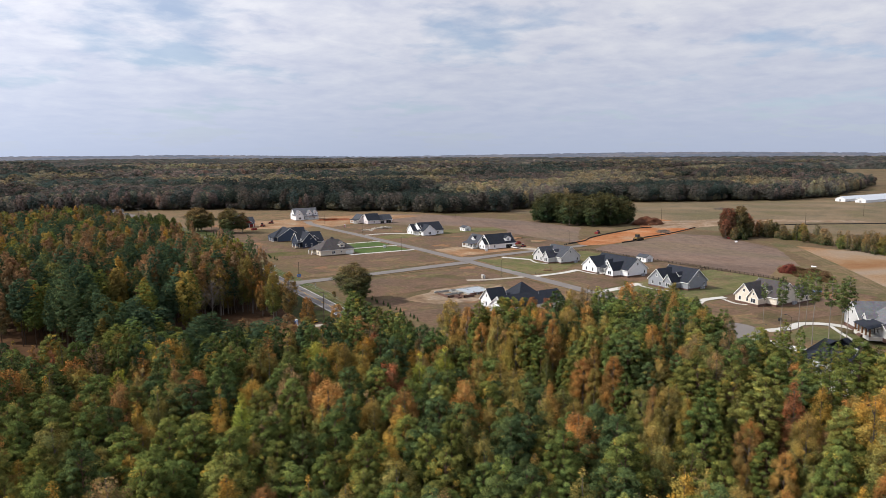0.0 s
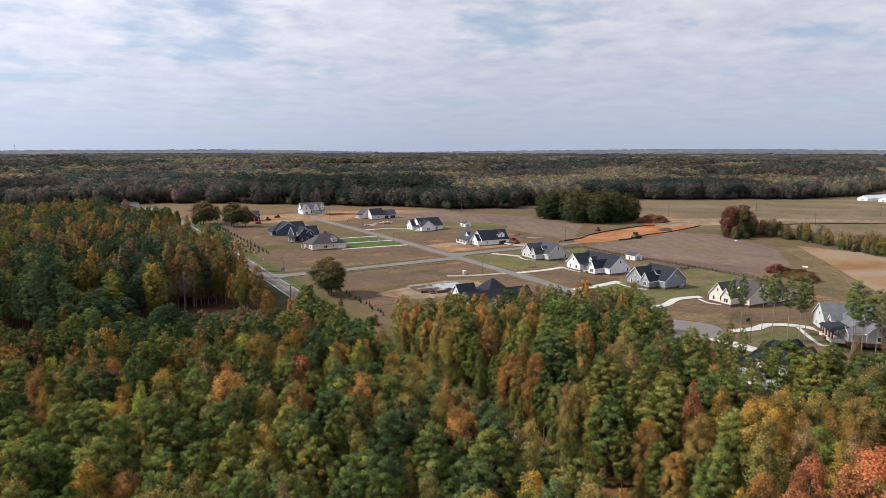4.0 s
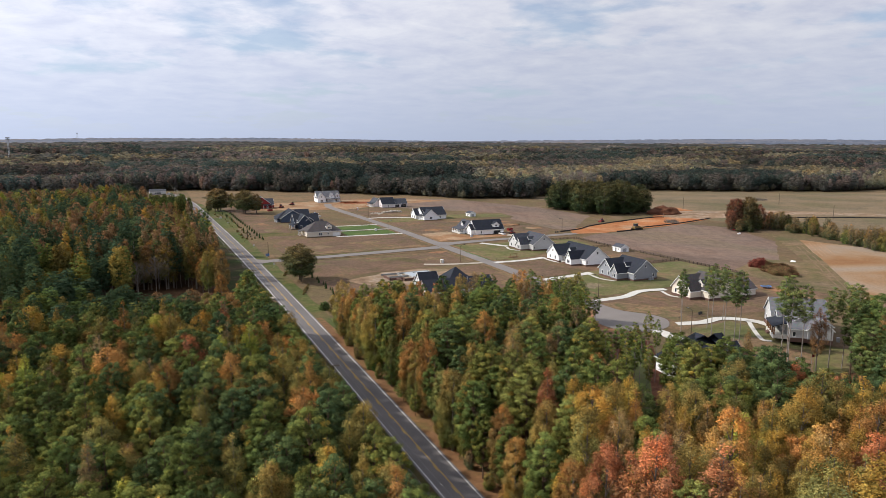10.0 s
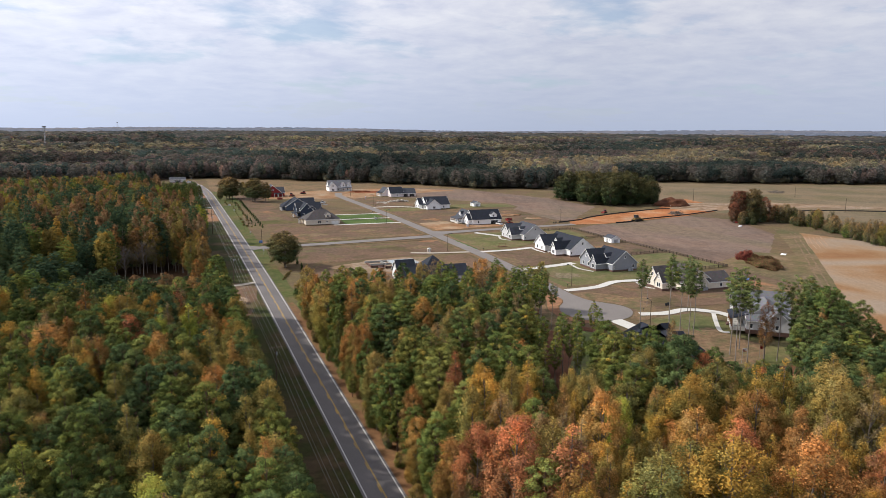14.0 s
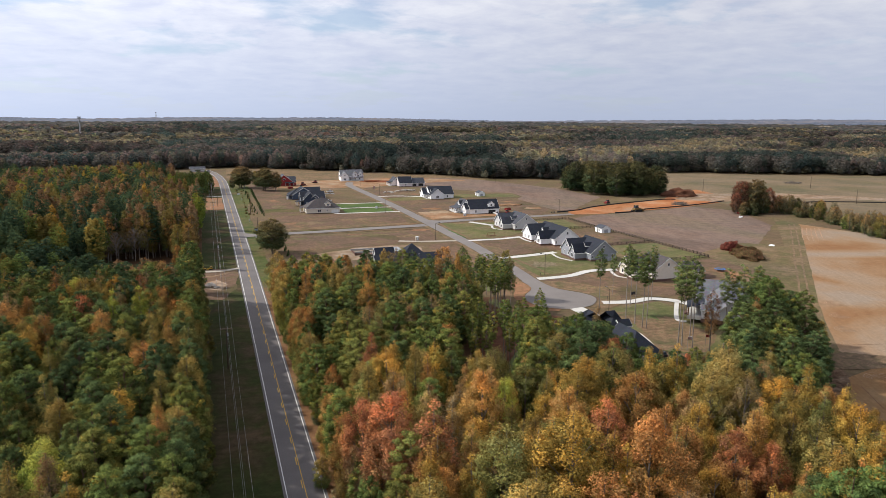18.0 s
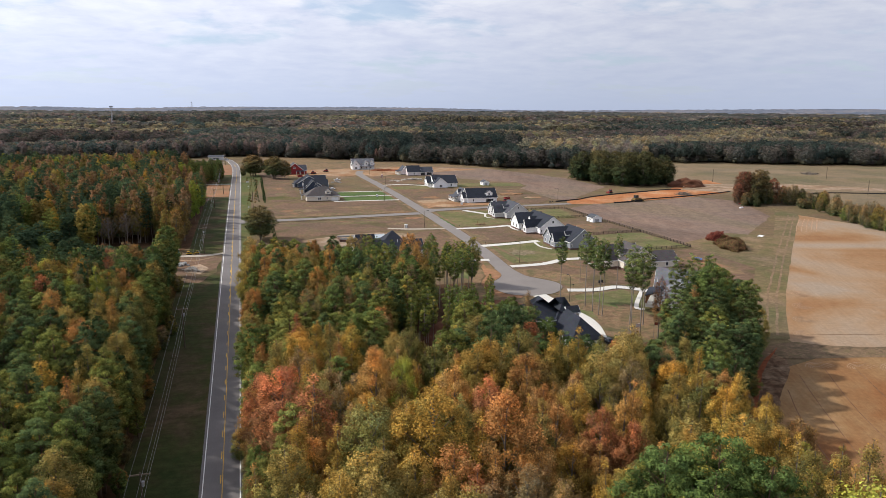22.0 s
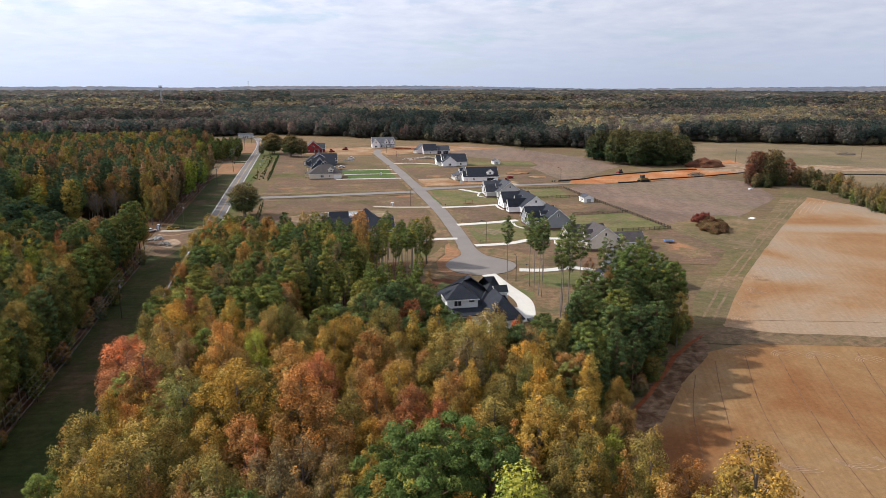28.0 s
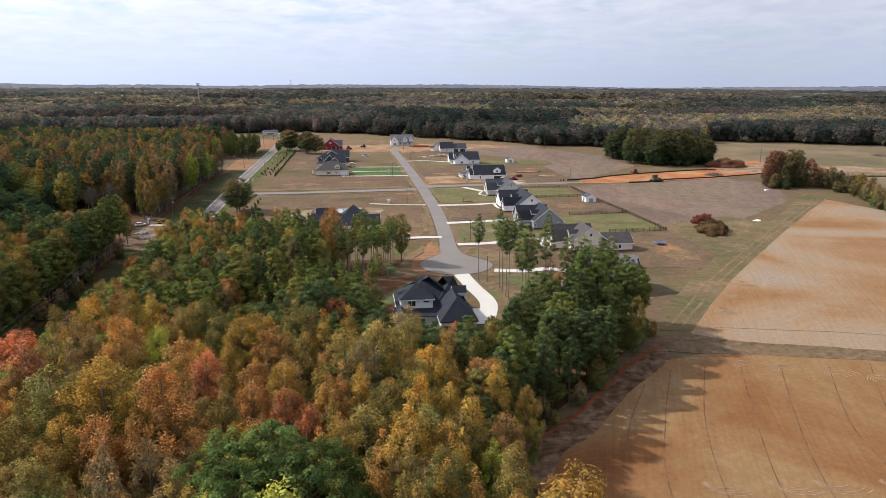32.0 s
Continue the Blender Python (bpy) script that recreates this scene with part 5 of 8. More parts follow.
def crown(kind, n, size, seed):
    """Corners and tints of a crown of n leaf sprays."""
    rng = np.random.default_rng(seed)
    pine = "pine" in kind
    c, r, t = clumps(kind, rng)
    flat = FORMS[kind][5]
    lo, hi, reach = FORMS[kind][1:4]
    pick = rng.choice(len(c), n, p=r ** 2 / (r ** 2).sum())
    d = ball(n, rng)
    if pine:
        # needle tufts: full above, open below
        d[:, 2] = np.where(rng.random(n) < 0.55, np.abs(d[:, 2]), d[:, 2])
        out = r[pick, None] * (0.55 + 0.5 * rng.random((n, 1)))
    else:
        out = r[pick, None] * (0.2 + 0.95 * rng.random((n, 1)) ** 0.6)
    p = c[pick] + d * out * (1, 1, flat)
    mid = (p - (0, 0, lo + 0.42 * (hi - lo))) / (reach, reach, 0.55 * (hi - lo))
    mid /= np.linalg.norm(mid, axis=1, keepdims=True) + 0.1
    face = d * (0.75 if pine else 0.45) + mid * 0.55 + ball(n, rng) * 0.5
    face /= np.linalg.norm(face, axis=1, keepdims=True)
    s = size * rng.uniform(0.65, 1.3, n)
    v = sprays(p, face, s, rng, 0.40 if pine else 0.6)
    shade = (rng.uniform(0.50, 1.60, len(c)) if pine else rng.uniform(0.60, 1.46, len(c)))[pick]
    hue = rng.normal(0, 0.05 if pine else 0.08, len(c))[pick] + rng.normal(0, 0.05, n)
    # turning leaves: the top of a hardwood has turned further than its foot
    ripe = (0.0 if pine else 1.0) * (np.clip((p[:, 2] - lo) / (hi - lo), 0, 1) - 0.55 + rng.normal(0, 0.08, len(c))[pick]) * rng.uniform(0.5, 1.25)
    col = np.stack([shade * (1 + hue + 0.50 * ripe), shade * (1 - 0.08 * ripe), shade * (1 - hue - 0.1 * ripe)], 1)
    if pine:
        # old needles, yellow-brown, here and there
        old = (rng.random(len(c)) < 0.09)[pick] & (rng.random(n) < 0.6)
        col[old] *= (1.9, 1.22, 0.9)
    return v, np.repeat(col, 3, 0), (c, r)


def trunk(kind, limbs, top):
    """A tapered stem with limbs that reach into the clumps."""
    bm = bmesh.new()
    r = 0.115 if kind == "tall_pine" else 0.20 if "pine" in kind else 0.22
    bend = [(0, 0, -0.6), (0.12, 0.05, top * 0.35), (-0.08, 0.1, top * 0.7), (0, 0, top * 0.97)]
    rad = [r * 1.15, r * 0.85, r * 0.38, 0.03]
    for k in range(3):
        rod(bm, bend[k], bend[k + 1], rad[k], rad[k + 1], 7)
    for c in limbs:
        z = max(2.0, c[2] - (0.5 if "pine" in kind else 1.2) * math.hypot(c[0], c[1]) - 0.8)
        rod(bm, (0, 0, z), (c[0] * 0.9, c[1] * 0.9, c[2]), 0.06, 0.015, 4)
    return bm


KINDS = {"pine": 8, "wide_pine": 4, "tall_pine": 4, "round": 8, "broad": 5, "spire": 6, "thin": 5}
TOP = {"pine": 23.8, "wide_pine": 24.2, "tall_pine": 23.8, "round": 22.6, "broad": 22.6, "spire": 23.4, "thin": 22.2}
HIGH, LOW = {}, {}
# leaf sprays and their size, seen near and further off
LEAVES = {"pine": (21000, 0.150), "wide_pine": (46000, 0.150), "tall_pine": (9800, 0.112), "round": (25000, 0.118), "broad": (26000, 0.155), "spire": (15000, 0.112), "thin": (10500, 0.105)}


def blades(n):
    return np.arange(3 * n, dtype=np.int32).reshape(n, 3)


for kind, near, k in [(kind, near, k) for kind, count in KINDS.items() for near in (True, False) for k in range(count)]:
    n, s = LEAVES[kind]
    n, s = (n, s) if near else (int(n * 0.36), s * 1.62)
    v, col, (c, r) = crown(kind, n, s, 100 * len(kind) + k)
    ob = quick("crown", v, blades(n), M["leaf"], tint=col)
    limbs = [c[q] for q in range(0, len(c), 4 if "pine" in kind else 3)]
    tr = part("trunk", trunk(kind, limbs, TOP[kind]), M["bark_pale" if kind == "tall_pine" else "bark" if "pine" in kind else "bark_grey"])
    HIGH.setdefault((kind, near), []).append((ob.data, tr.data))
    bpy.data.objects.remove(ob)
    bpy.data.objects.remove(tr)
for kind in KINDS:
    for k in range(4):
        LOW[kind, k] = {lod: crown(kind, n, s, 900 + 10 * len(kind) + k)[:2] for lod, n, s in ((0, 3000, 0.33), (1, 560, 0.74), (2, 120, 1.55))}

PINE = [(0.122, 0.156, 0.046), (0.146, 0.168, 0.047), (0.104, 0.144, 0.046), (0.168, 0.178, 0.052)]
OLIVE = [(0.189, 0.180, 0.059), (0.209, 0.186, 0.059), (0.160, 0.174, 0.059), (0.226, 0.195, 0.065)]
RUST = [(0.282, 0.180, 0.066), (0.300, 0.178, 0.064), (0.256, 0.174, 0.069), (0.305, 0.200, 0.066)]
GOLD = [(0.292, 0.217, 0.054), (0.319, 0.239, 0.056), (0.260, 0.209, 0.058)]
LIME = [(0.27, 0.325, 0.062), (0.25, 0.305, 0.062)]
RED = [(0.300, 0.146, 0.072), (0.308, 0.152, 0.076), (0.280, 0.132, 0.068)]
BROWN = [(0.209, 0.167, 0.084), (0.230, 0.175, 0.082), (0.194, 0.166, 0.088)]
AIRY = [(0.122, 0.160, 0.060), (0.140, 0.172, 0.064)]
DARK = [(0.070, 0.083, 0.039), (0.082, 0.089, 0.041), (0.061, 0.076, 0.039)]
NAMES = {
    "pine": ("pine_tree", "green loblolly pine with tufted crown in the woods", "tree"),
    "wide_pine": ("broad_pine", "broad dark green pine with spreading crown", "tree"),
    "tall_pine": ("slender_pine", "tall thin pine with bare trunk and small crown", "tree"),
}
HARD = {
    "olive": ("oak_tree", "olive green hardwood tree turning brown", "tree"),
    "rust": ("sweetgum_tree", "rust orange hardwood tree in autumn leaf", "tree"),
    "gold": ("poplar_tree", "golden yellow tree in autumn leaf", "tree"),
    "lime": ("poplar_tree", "bright yellow green tree above its neighbours", "tree"),
    "umber": ("oak_tree", "brown green oak tree with full crown", "tree"),
    "dark": ("oak_tree", "dark green oak tree with full crown", "tree"),
    "red": ("maple_tree", "salmon red maple in autumn leaf", "tree"),
    "ember": ("maple_tree", "orange red maple in autumn leaf", "tree"),
    "crimson": ("maple_tree", "dull crimson maple beside dark pines", "tree"),
    "brown": ("hickory_tree", "thin brown hardwood tree losing its leaves", "tree"),
}
TONES = {"olive": OLIVE, "rust": RUST, "gold": GOLD, "lime": LIME, "red": RED, "brown": BROWN, "pine": PINE, "airy": AIRY, "dark": DARK, "deep": [(0.084, 0.120, 0.048), (0.102, 0.132, 0.048), (0.074, 0.110, 0.048)], "fresh": [(0.084, 0.124, 0.038), (0.078, 0.116, 0.037)], "umber": [(0.114, 0.112, 0.052), (0.140, 0.120, 0.058)], "crimson": [(0.17, 0.085, 0.055), (0.155, 0.080, 0.052)], "ember": [(0.30, 0.150, 0.070), (0.28, 0.145, 0.070)]}
# haze put into the colours: paler, bluer tones for the distant woods
HAZE_TONES = {"deep": [(0.061, 0.087, 0.083), (0.073, 0.095, 0.083)], "umber": [(0.118, 0.118, 0.108), (0.136, 0.126, 0.112)], "brown": [(0.188, 0.153, 0.141), (0.17, 0.142, 0.137)], "olive": [(0.193, 0.191, 0.141), (0.216, 0.202, 0.143)], "rust": [(0.262, 0.17, 0.143), (0.27, 0.18, 0.143)], "gold": [(0.33, 0.272, 0.159), (0.305, 0.256, 0.159)], "lime": [(0.272, 0.281, 0.159)]}
planted = []


def plant(x, y, height, kind, tone, width=1.0, sink=0.0, title=""):
    """A whole tree with stem and crown as a thing of its own."""
    if tone in ("pine", "airy", "fresh", "deep") and "pine" not in kind:
        tone = "olive"
    near = y < 150
    mesh, stem = HIGH[kind, near][int(RNG.integers(KINDS[kind]))]
    name, label, cat = NAMES.get(kind) or HARD[tone]
    if name == "pine_tree" and x < 100:
        name, label = "loblolly_pine", "dark green pine close among others in dense woods"
    t = new(title or name)
    t.empty_display_size = 0.5
    s = height / TOP[kind]
    z = gz(x, y) - sink * height
    s *= 1 + sink
    t.matrix_basis = pose(x, y, z, 0, 0, float(RNG.random() * 360)) @ Matrix.Diagonal((s * width, s * width, s, 1))
    a, b = new("trunk", stem), new("crown", mesh)
    a.parent = b.parent = t
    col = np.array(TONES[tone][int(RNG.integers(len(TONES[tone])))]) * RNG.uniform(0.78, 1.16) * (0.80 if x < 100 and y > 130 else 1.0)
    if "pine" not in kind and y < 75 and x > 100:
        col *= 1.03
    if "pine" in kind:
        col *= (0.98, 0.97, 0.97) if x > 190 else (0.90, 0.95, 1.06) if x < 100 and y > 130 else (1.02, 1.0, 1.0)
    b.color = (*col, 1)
    planted.append((x, y, width))
    return tagged(t, label, cat, "trees of the woods")


def inside(x, y, poly):
    p = np.asarray(poly)
    q = np.roll(p, -1, 0)
    hit = np.zeros(np.shape(x), bool)
    for (x0, y0), (x1, y1) in zip(p, q):
        if y0 == y1:
            continue
        cross = ((y0 > y) != (y1 > y)) & (x < (x1 - x0) * (y - y0) / (y1 - y0) + x0)
        hit ^= cross
    return hit


def scatter(x0, x1, y0, y1, gap, seed, loose=0.36):
    rng = np.random.default_rng(seed)
    a, b = np.meshgrid(np.arange(x0, x1, gap), np.arange(y0, y1, gap * 0.87))
    a = a + (np.arange(a.shape[0]) % 2)[:, None] * gap / 2
    p = np.stack([a.ravel(), b.ravel()], 1)
    return p + rng.uniform(-loose, loose, p.shape) * gap


def choose(weights, rng):
    names = list(weights)
    w = np.array([weights[n] for n in names], float)
    return names[int(rng.choice(len(names), p=w / w.sum()))]


SHAPE = {"olive": ("round", "spire", "spire"), "rust": ("round", "spire", "spire"), "gold": ("spire", "spire", "round"), "lime": ("spire", "round"), "red": ("round", "spire"), "brown": ("thin", "spire", "thin"), "umber": ("round", "broad"), "dark": ("broad", "round")}


class Woods:
    """Trees too many to count: one mass made of groves, each a patch of joined trees on a mesh that alike groves share."""

    def __init__(self, name, label):
        self.top = new(name)
        tagged(self.top, label, "woods", kind="stuff")

    def grove(self, mesh, x, y, quarter=0, tall=1.0, wide=1.0, tint=1.0):
        g = new("grove", mesh)
        g.parent = self.top
        g.matrix_basis = pose(x, y, gz(x, y), 0, 0, 90.0 * quarter) @ Matrix.Diagonal((wide, wide, tall, 1))
        g.color = (tint, tint, tint, 1)
        tagged(g, kind="stuff")
        return g


def grove_mesh(span, gap, lod, mixture, low, high, seed, wide=1.0, stems=True, tones=TONES, dull=1.0):
    """One mesh of trees that stand about gap apart on a square of the given span."""
    rng = np.random.default_rng(seed)
    verts, tints = [], []
    cells = max(1, round(span / gap))
    step = span / cells
    patch = rng.uniform(0, 6.283, 3)
    for i in range(cells):
        for j in range(cells):
            x = (i + 0.5 + rng.uniform(-0.4, 0.4)) * step - span / 2
            y = (j + 0.5 + rng.uniform(-0.4, 0.4)) * step - span / 2
            w = dict(mixture)
            lean = math.sin(x * 5.0 / span + patch[0]) + math.sin(y * 6.0 / span + patch[1])
            for q, name in enumerate(w):
                w[name] *= math.exp(lean * (0.8 if q % 2 else -0.8))
            tone = choose(w, rng)
            kind = ("pine" if span < 30 else "wide_pine") if tone in ("pine", "deep") else (SHAPE[tone][int(rng.integers(len(SHAPE[tone])))] if span < 30 else ("broad" if rng.random() < 0.6 else "round"))
            v, c = LOW[kind, int(rng.integers(4))][lod]
            c = 1 + (c - 1) * (0.75, 0.36, 0.22)[lod]
            s, a = rng.uniform(low, high) / TOP[kind], rng.random() * 6.283
            k = wide * rng.uniform(0.85, 1.15) * s
            m = np.array([[math.cos(a) * k, -math.sin(a) * k, 0], [math.sin(a) * k, math.cos(a) * k, 0], [0, 0, s]])
            verts.append((v @ m.T + (x, y, 0)).astype(np.float32))
            col = np.array(tones[tone][int(rng.integers(len(tones[tone])))]) * rng.uniform(*((0.66, 1.32) if span < 20 else (0.80, 1.20))) * dull
            tints.append((c * col).astype(np.float32))
            if stems:
                h, b = s * TOP[kind] * 0.8, 0.22
                ring = np.array([(math.cos(q) * b, math.sin(q) * b, 0) for q in (0, 2.094, 4.189)])
                p, tip = ring + (x, y, -1.5), np.array((x, y, h))
                bark = np.array([q for e in range(3) for q in (p[e], p[(e + 1) % 3], tip)], np.float32)
                verts.append(bark)
                tints.append(np.tile(np.array((0.13, 0.105, 0.09), np.float32), (len(bark), 1)))
    v, c = np.concatenate(verts), np.concatenate(tints)
    ob = quick("grove", v, blades(len(v) // 3), M["leaf_far"], tint=c)
    mesh = ob.data
    bpy.data.objects.remove(ob)
    return mesh


# trees that stand out one by one
for x, y, top, kind, tone, w in (
    (140.5, 41, 19.5, "round", "lime", 0.75), (119.0, 37, 21.5, "round", "red", 1.2), (123.5, 29, 21.5, "spire", "red", 1.5), (115.8, 44, 17.5, "round", "red", 1.0),
    (166.6, -12.8, 26.5, "wide_pine", "fresh", 1.0), (161.5, -10, 24.0, "wide_pine", "fresh", 1.0), (170.5, -17, 24.5, "wide_pine", "fresh", 1.0), (172, -10, 23.0, "wide_pine", "fresh", 0.9), (163, -17, 25.0, "wide_pine", "fresh", 1.0), (136.5, 20, 20.0, "round", "gold", 1.1), (165.5, 12.5, 18.5, "round", "ember", 1.0), (169, 9, 17.5, "round", "ember", 0.85), (160.5, 17.5, 18.0, "round", "rust", 1.0), (197.5, 31, 14.5, "round", "rust", 1.15), (193, 28, 14.0, "spire", "rust", 1.1), (204, 21, 13.0, "round", "gold", 0.9), (189.8, 15.5, 16.0, "round", "gold", 1.15), (197, 6, 16.0, "round", "rust", 1.1), (210.5, 53, 9.5, "round", "crimson", 1.15), (216, 54, 8.5, "round", "crimson", 1.0), (138.3, 55, 16.5, "spire", "rust", 1.2), (184.4, 32, 16.5, "round", "rust", 1.0), (149.1, 10.6, 24.2, "round", "rust", 1.1),
    (139.4, 15.4, 24.0, "round", "gold", 1.3), (124, 73, 18.9, "spire", "red", 1.1), (135.2, 38.1, 22.8, "round", "rust", 1.0), (169.3, -31.3, 30.0, "round", "lime", 1.0),
    (196.5, -26.6, 27.0, "round", "gold", 1.15), (196, -33, 23.0, "round", "rust", 1.0), (184, -26, 20.5, "round", "rust", 1.0), (246.5, 78.4, 17.9, "pine", "pine", 1.2), (235, 79, 23.0, "wide_pine", "pine", 1.0),
    (229, 70, 19.0, "wide_pine", "deep", 1.0), (243, 87, 20.0, "wide_pine", "pine", 0.9), (222, 60, 17.0, "pine", "pine", 1.3), (244, 70, 12.0, "round", "olive", 1.0),
    (250, 92, 17.0, "pine", "pine", 1.1), (199, 66, 9.0, "round", "red", 0.8), (54.5, 102.8, 18.3, "round", "gold", 0.9), (78.5, 108.9, 18.6, "spire", "gold", 1.2),
    (36.6, 130.5, 19.0, "round", "gold", 1.2), (32.4, 89.2, 16.6, "spire", "gold", 0.9), (49.4, 160.8, 20.0, "spire", "rust", 1.1), (78.6, 261, 13.7, "round", "rust", 1.2), (74, 95, 18.6, "round", "olive", 1.0),
    (84, 122, 17.0, "round", "rust", 0.9), (171.4, 46.4, 17.4, "pine", "pine", 1.2), (158.9, -8, 16.0, "wide_pine", "pine", 1.0), (150, -14, 17.5, "wide_pine", "pine", 0.95), (128, 6, 20.0, "round", "olive", 1.3),
    (118, 14, 18.0, "round", "olive", 1.2), (131, 19, 21.0, "round", "olive", 1.2), (160, 22, 19.0, "round", "rust", 1.0), (152, 26, 19.5, "round", "red", 1.0), (171, 20, 17.0, "spire", "gold", 1.1),
    (190, 14, 17.0, "spire", "gold", 1.0), (181, 17, 17.0, "round", "olive", 1.0), (199, 27, 15.5, "round", "rust", 1.0), (206, 39, 17.5, "pine", "pine", 1.2), (194, 44, 15.0, "round", "rust", 1.0),
    (163, 74, 19.0, "wide_pine", "pine", 0.8), (170, 68, 19.5, "wide_pine", "pine", 0.75), (176, 78, 18.0, "wide_pine", "pine", 0.85), (182, 70, 12.0, "pine", "pine", 1.3), (167, 83, 19.0, "pine", "pine", 1.3), (178, 60, 18.0, "wide_pine", "pine", 0.8), (173, 84, 15.0, "tall_pine", "pine", 1.5), (179, 82, 14.0, "pine", "pine", 1.2), (181.5, 88, 12.0, "tall_pine", "pine", 1.5), (171, 77, 17.0, "tall_pine", "pine", 1.6), (167, 79, 18.0, "tall_pine", "pine", 1.6), (188, 64, 9.5, "pine", "pine", 1.5), (196, 70, 6.5, "pine", "pine", 1.6), (187, 54, 12.5, "pine", "pine", 1.4), (205, 64, 7.0, "pine", "pine", 1.6), (184, 79, 6.0, "pine", "pine", 1.6), (210, 76, 6.0, "pine", "pine", 1.5), (192, 84, 4.0, "round", "rust", 0.75), (206, 85, 3.0, "round", "brown", 0.9), (86, 205, 14.5, "round", "rust", 1.15), (81, 218, 15.0, "round", "rust", 1.0),
):
    plant(x, y, top - gz(x, y), kind, tone, w * (1.08 if kind in ("round", "spire") else 1.1))
# tall thin pines kept between the houses
for x, y, h in ((217, 134, 23), (222.3, 126, 26), (222, 120.4, 25), (222.4, 117, 25), (222.8, 115.4, 26), (233, 151, 16), (230.5, 136, 22), (242, 140, 21), (224.3, 101.4, 27), (222.4, 97.2, 26), (223.2, 93.6, 27), (233.4, 92.6, 25), (237.4, 91.2, 26), (242.4, 90.9, 25), (246.6, 95, 24), (231, 104.5, 26)):
    plant(x, y, h, "tall_pine", "airy", float(RNG.uniform(1.0, 1.4)))
# slender pines left standing in the cleared lane
for x, y in scatter(136, 206, 60, 142, 6.4, 79):
    if inside(x, y, LANE) and 84 < y < 112:
        plant(x, y, float(RNG.uniform(17.0, 20.0)) - 0.03 * max(0.0, y - 92), "tall_pine", "pine", float(RNG.uniform(0.9, 1.3)))
plant(229, 93.2, 19.0, "thin", "ember", 1.1)
# a stand with bare stems round the brown clearing
for x, y in scatter(176, 203, 128, 174, 5.0, 77):
    if math.hypot(x - 213, y - 153) > 17 and inside(x, y, [(174, 132), (180, 132), (191, 146), (193, 168), (180, 174), (170, 150)]):
        plant(x, y, float(RNG.uniform(15.5, 19.5)), "tall_pine", "pine", float(RNG.uniform(1.2, 1.6)))
# dense dark pines down to the ditch
for x, y in scatter(192, 258, 8, 84, 5.2, 78):
    if inside(x, y, [(195, 12), (199, 22), (205.5, 31), (214.5, 41), (227.5, 55.5), (241, 68.5), (251, 79.5), (246, 86), (236, 78), (222, 66), (206, 48), (196, 34), (190, 20)]) and RNG.random() < 0.86:
        plant(x + 1.0, y, float(RNG.uniform(15, 20.5)), "wide_pine" if RNG.random() < 0.4 else "pine", "deep" if RNG.random() < 0.9 else "olive", float(RNG.uniform(0.85, 1.25)))
# leafy hardwoods that close the wood's edge along the road
for k, y in enumerate(np.arange(-20, 186, 4.4)):
    tone = ("olive", "olive", "rust", "gold", "pine", "pine", "pine")[int(RNG.integers(7))]
    plant(114.8 + float(RNG.uniform(-1.0, 1.6)), float(y), float(RNG.uniform(14.5, 20.5)), "pine" if tone == "pine" else ("round", "spire")[k % 2], tone, float(RNG.uniform(0.95, 1.3)), 0.16)
# and along the verge across the road
for k, y in enumerate(np.arange(18, 196, 4.4)):
    tone = ("deep", "olive", "pine", "deep", "deep", "olive", "pine")[int(RNG.integers(7))]
    plant(86.4 + float(RNG.uniform(-1.5, 1.2)), float(y), float(RNG.uniform(21, 24)), "round" if tone == "olive" else "pine", tone, float(RNG.uniform(1.0, 1.3)), 0.1)
# scrub along the ditch and under the wood's edges
for x, y in bow([(197, 12), (204, 29), (213, 40), (226, 55), (240, 68), (252, 81)], 5) + [(113.6, float(v)) for v in range(-20, 186, 9)] + [(88.4, float(v)) for v in range(20, 190, 9)]:
    tone = ("olive", "rust", "brown", "olive", "pine")[int(RNG.integers(5))]
    tagged(plant(x + float(RNG.normal()) * 1.2, y + float(RNG.normal()) * 2.0, float(RNG.uniform(3.5, 8)), "pine" if tone == "pine" else "round", tone, float(RNG.uniform(1.3, 2.1)), 0.25, "understory_tree"), "low scrubby tree under the edge of woods", group="wood edge scrub")
# old trees in the open
for x, y, h, w, tone in ((120.4, 264, 16.0, 2.3, "umber"), (120.8, 269, 17.0, 2.5, "umber"), (124, 567, 18.5, 2.6, "umber"), (138.5, 543, 18.5, 2.4, "umber"), (120, 571, 17.0, 2.4, "umber"), (126.5, 197, 10.5, 1.5, "dark"), (122, 569, 20.0, 3.0, "umber"), (140, 541, 20.5, 2.6, "umber"), (113.5, 556, 11, 1.6, "umber"), (148, 536, 17.0, 1.7, "umber"), (152, 548, 14.0, 1.0, "brown"), (134, 575, 15.0, 1.2, "olive")):
    tagged(plant(x, y, h, "broad", tone, w * 0.85, 0.0, "field_tree"), "spreading old hardwood tree standing in open ground")

rng = np.random.default_rng(3)
taken = np.array([(a, b) for a, b, _ in planted])


def free(x, y, d):
    return np.hypot(taken[:, 0] - x, taken[:, 1] - y).min() > d


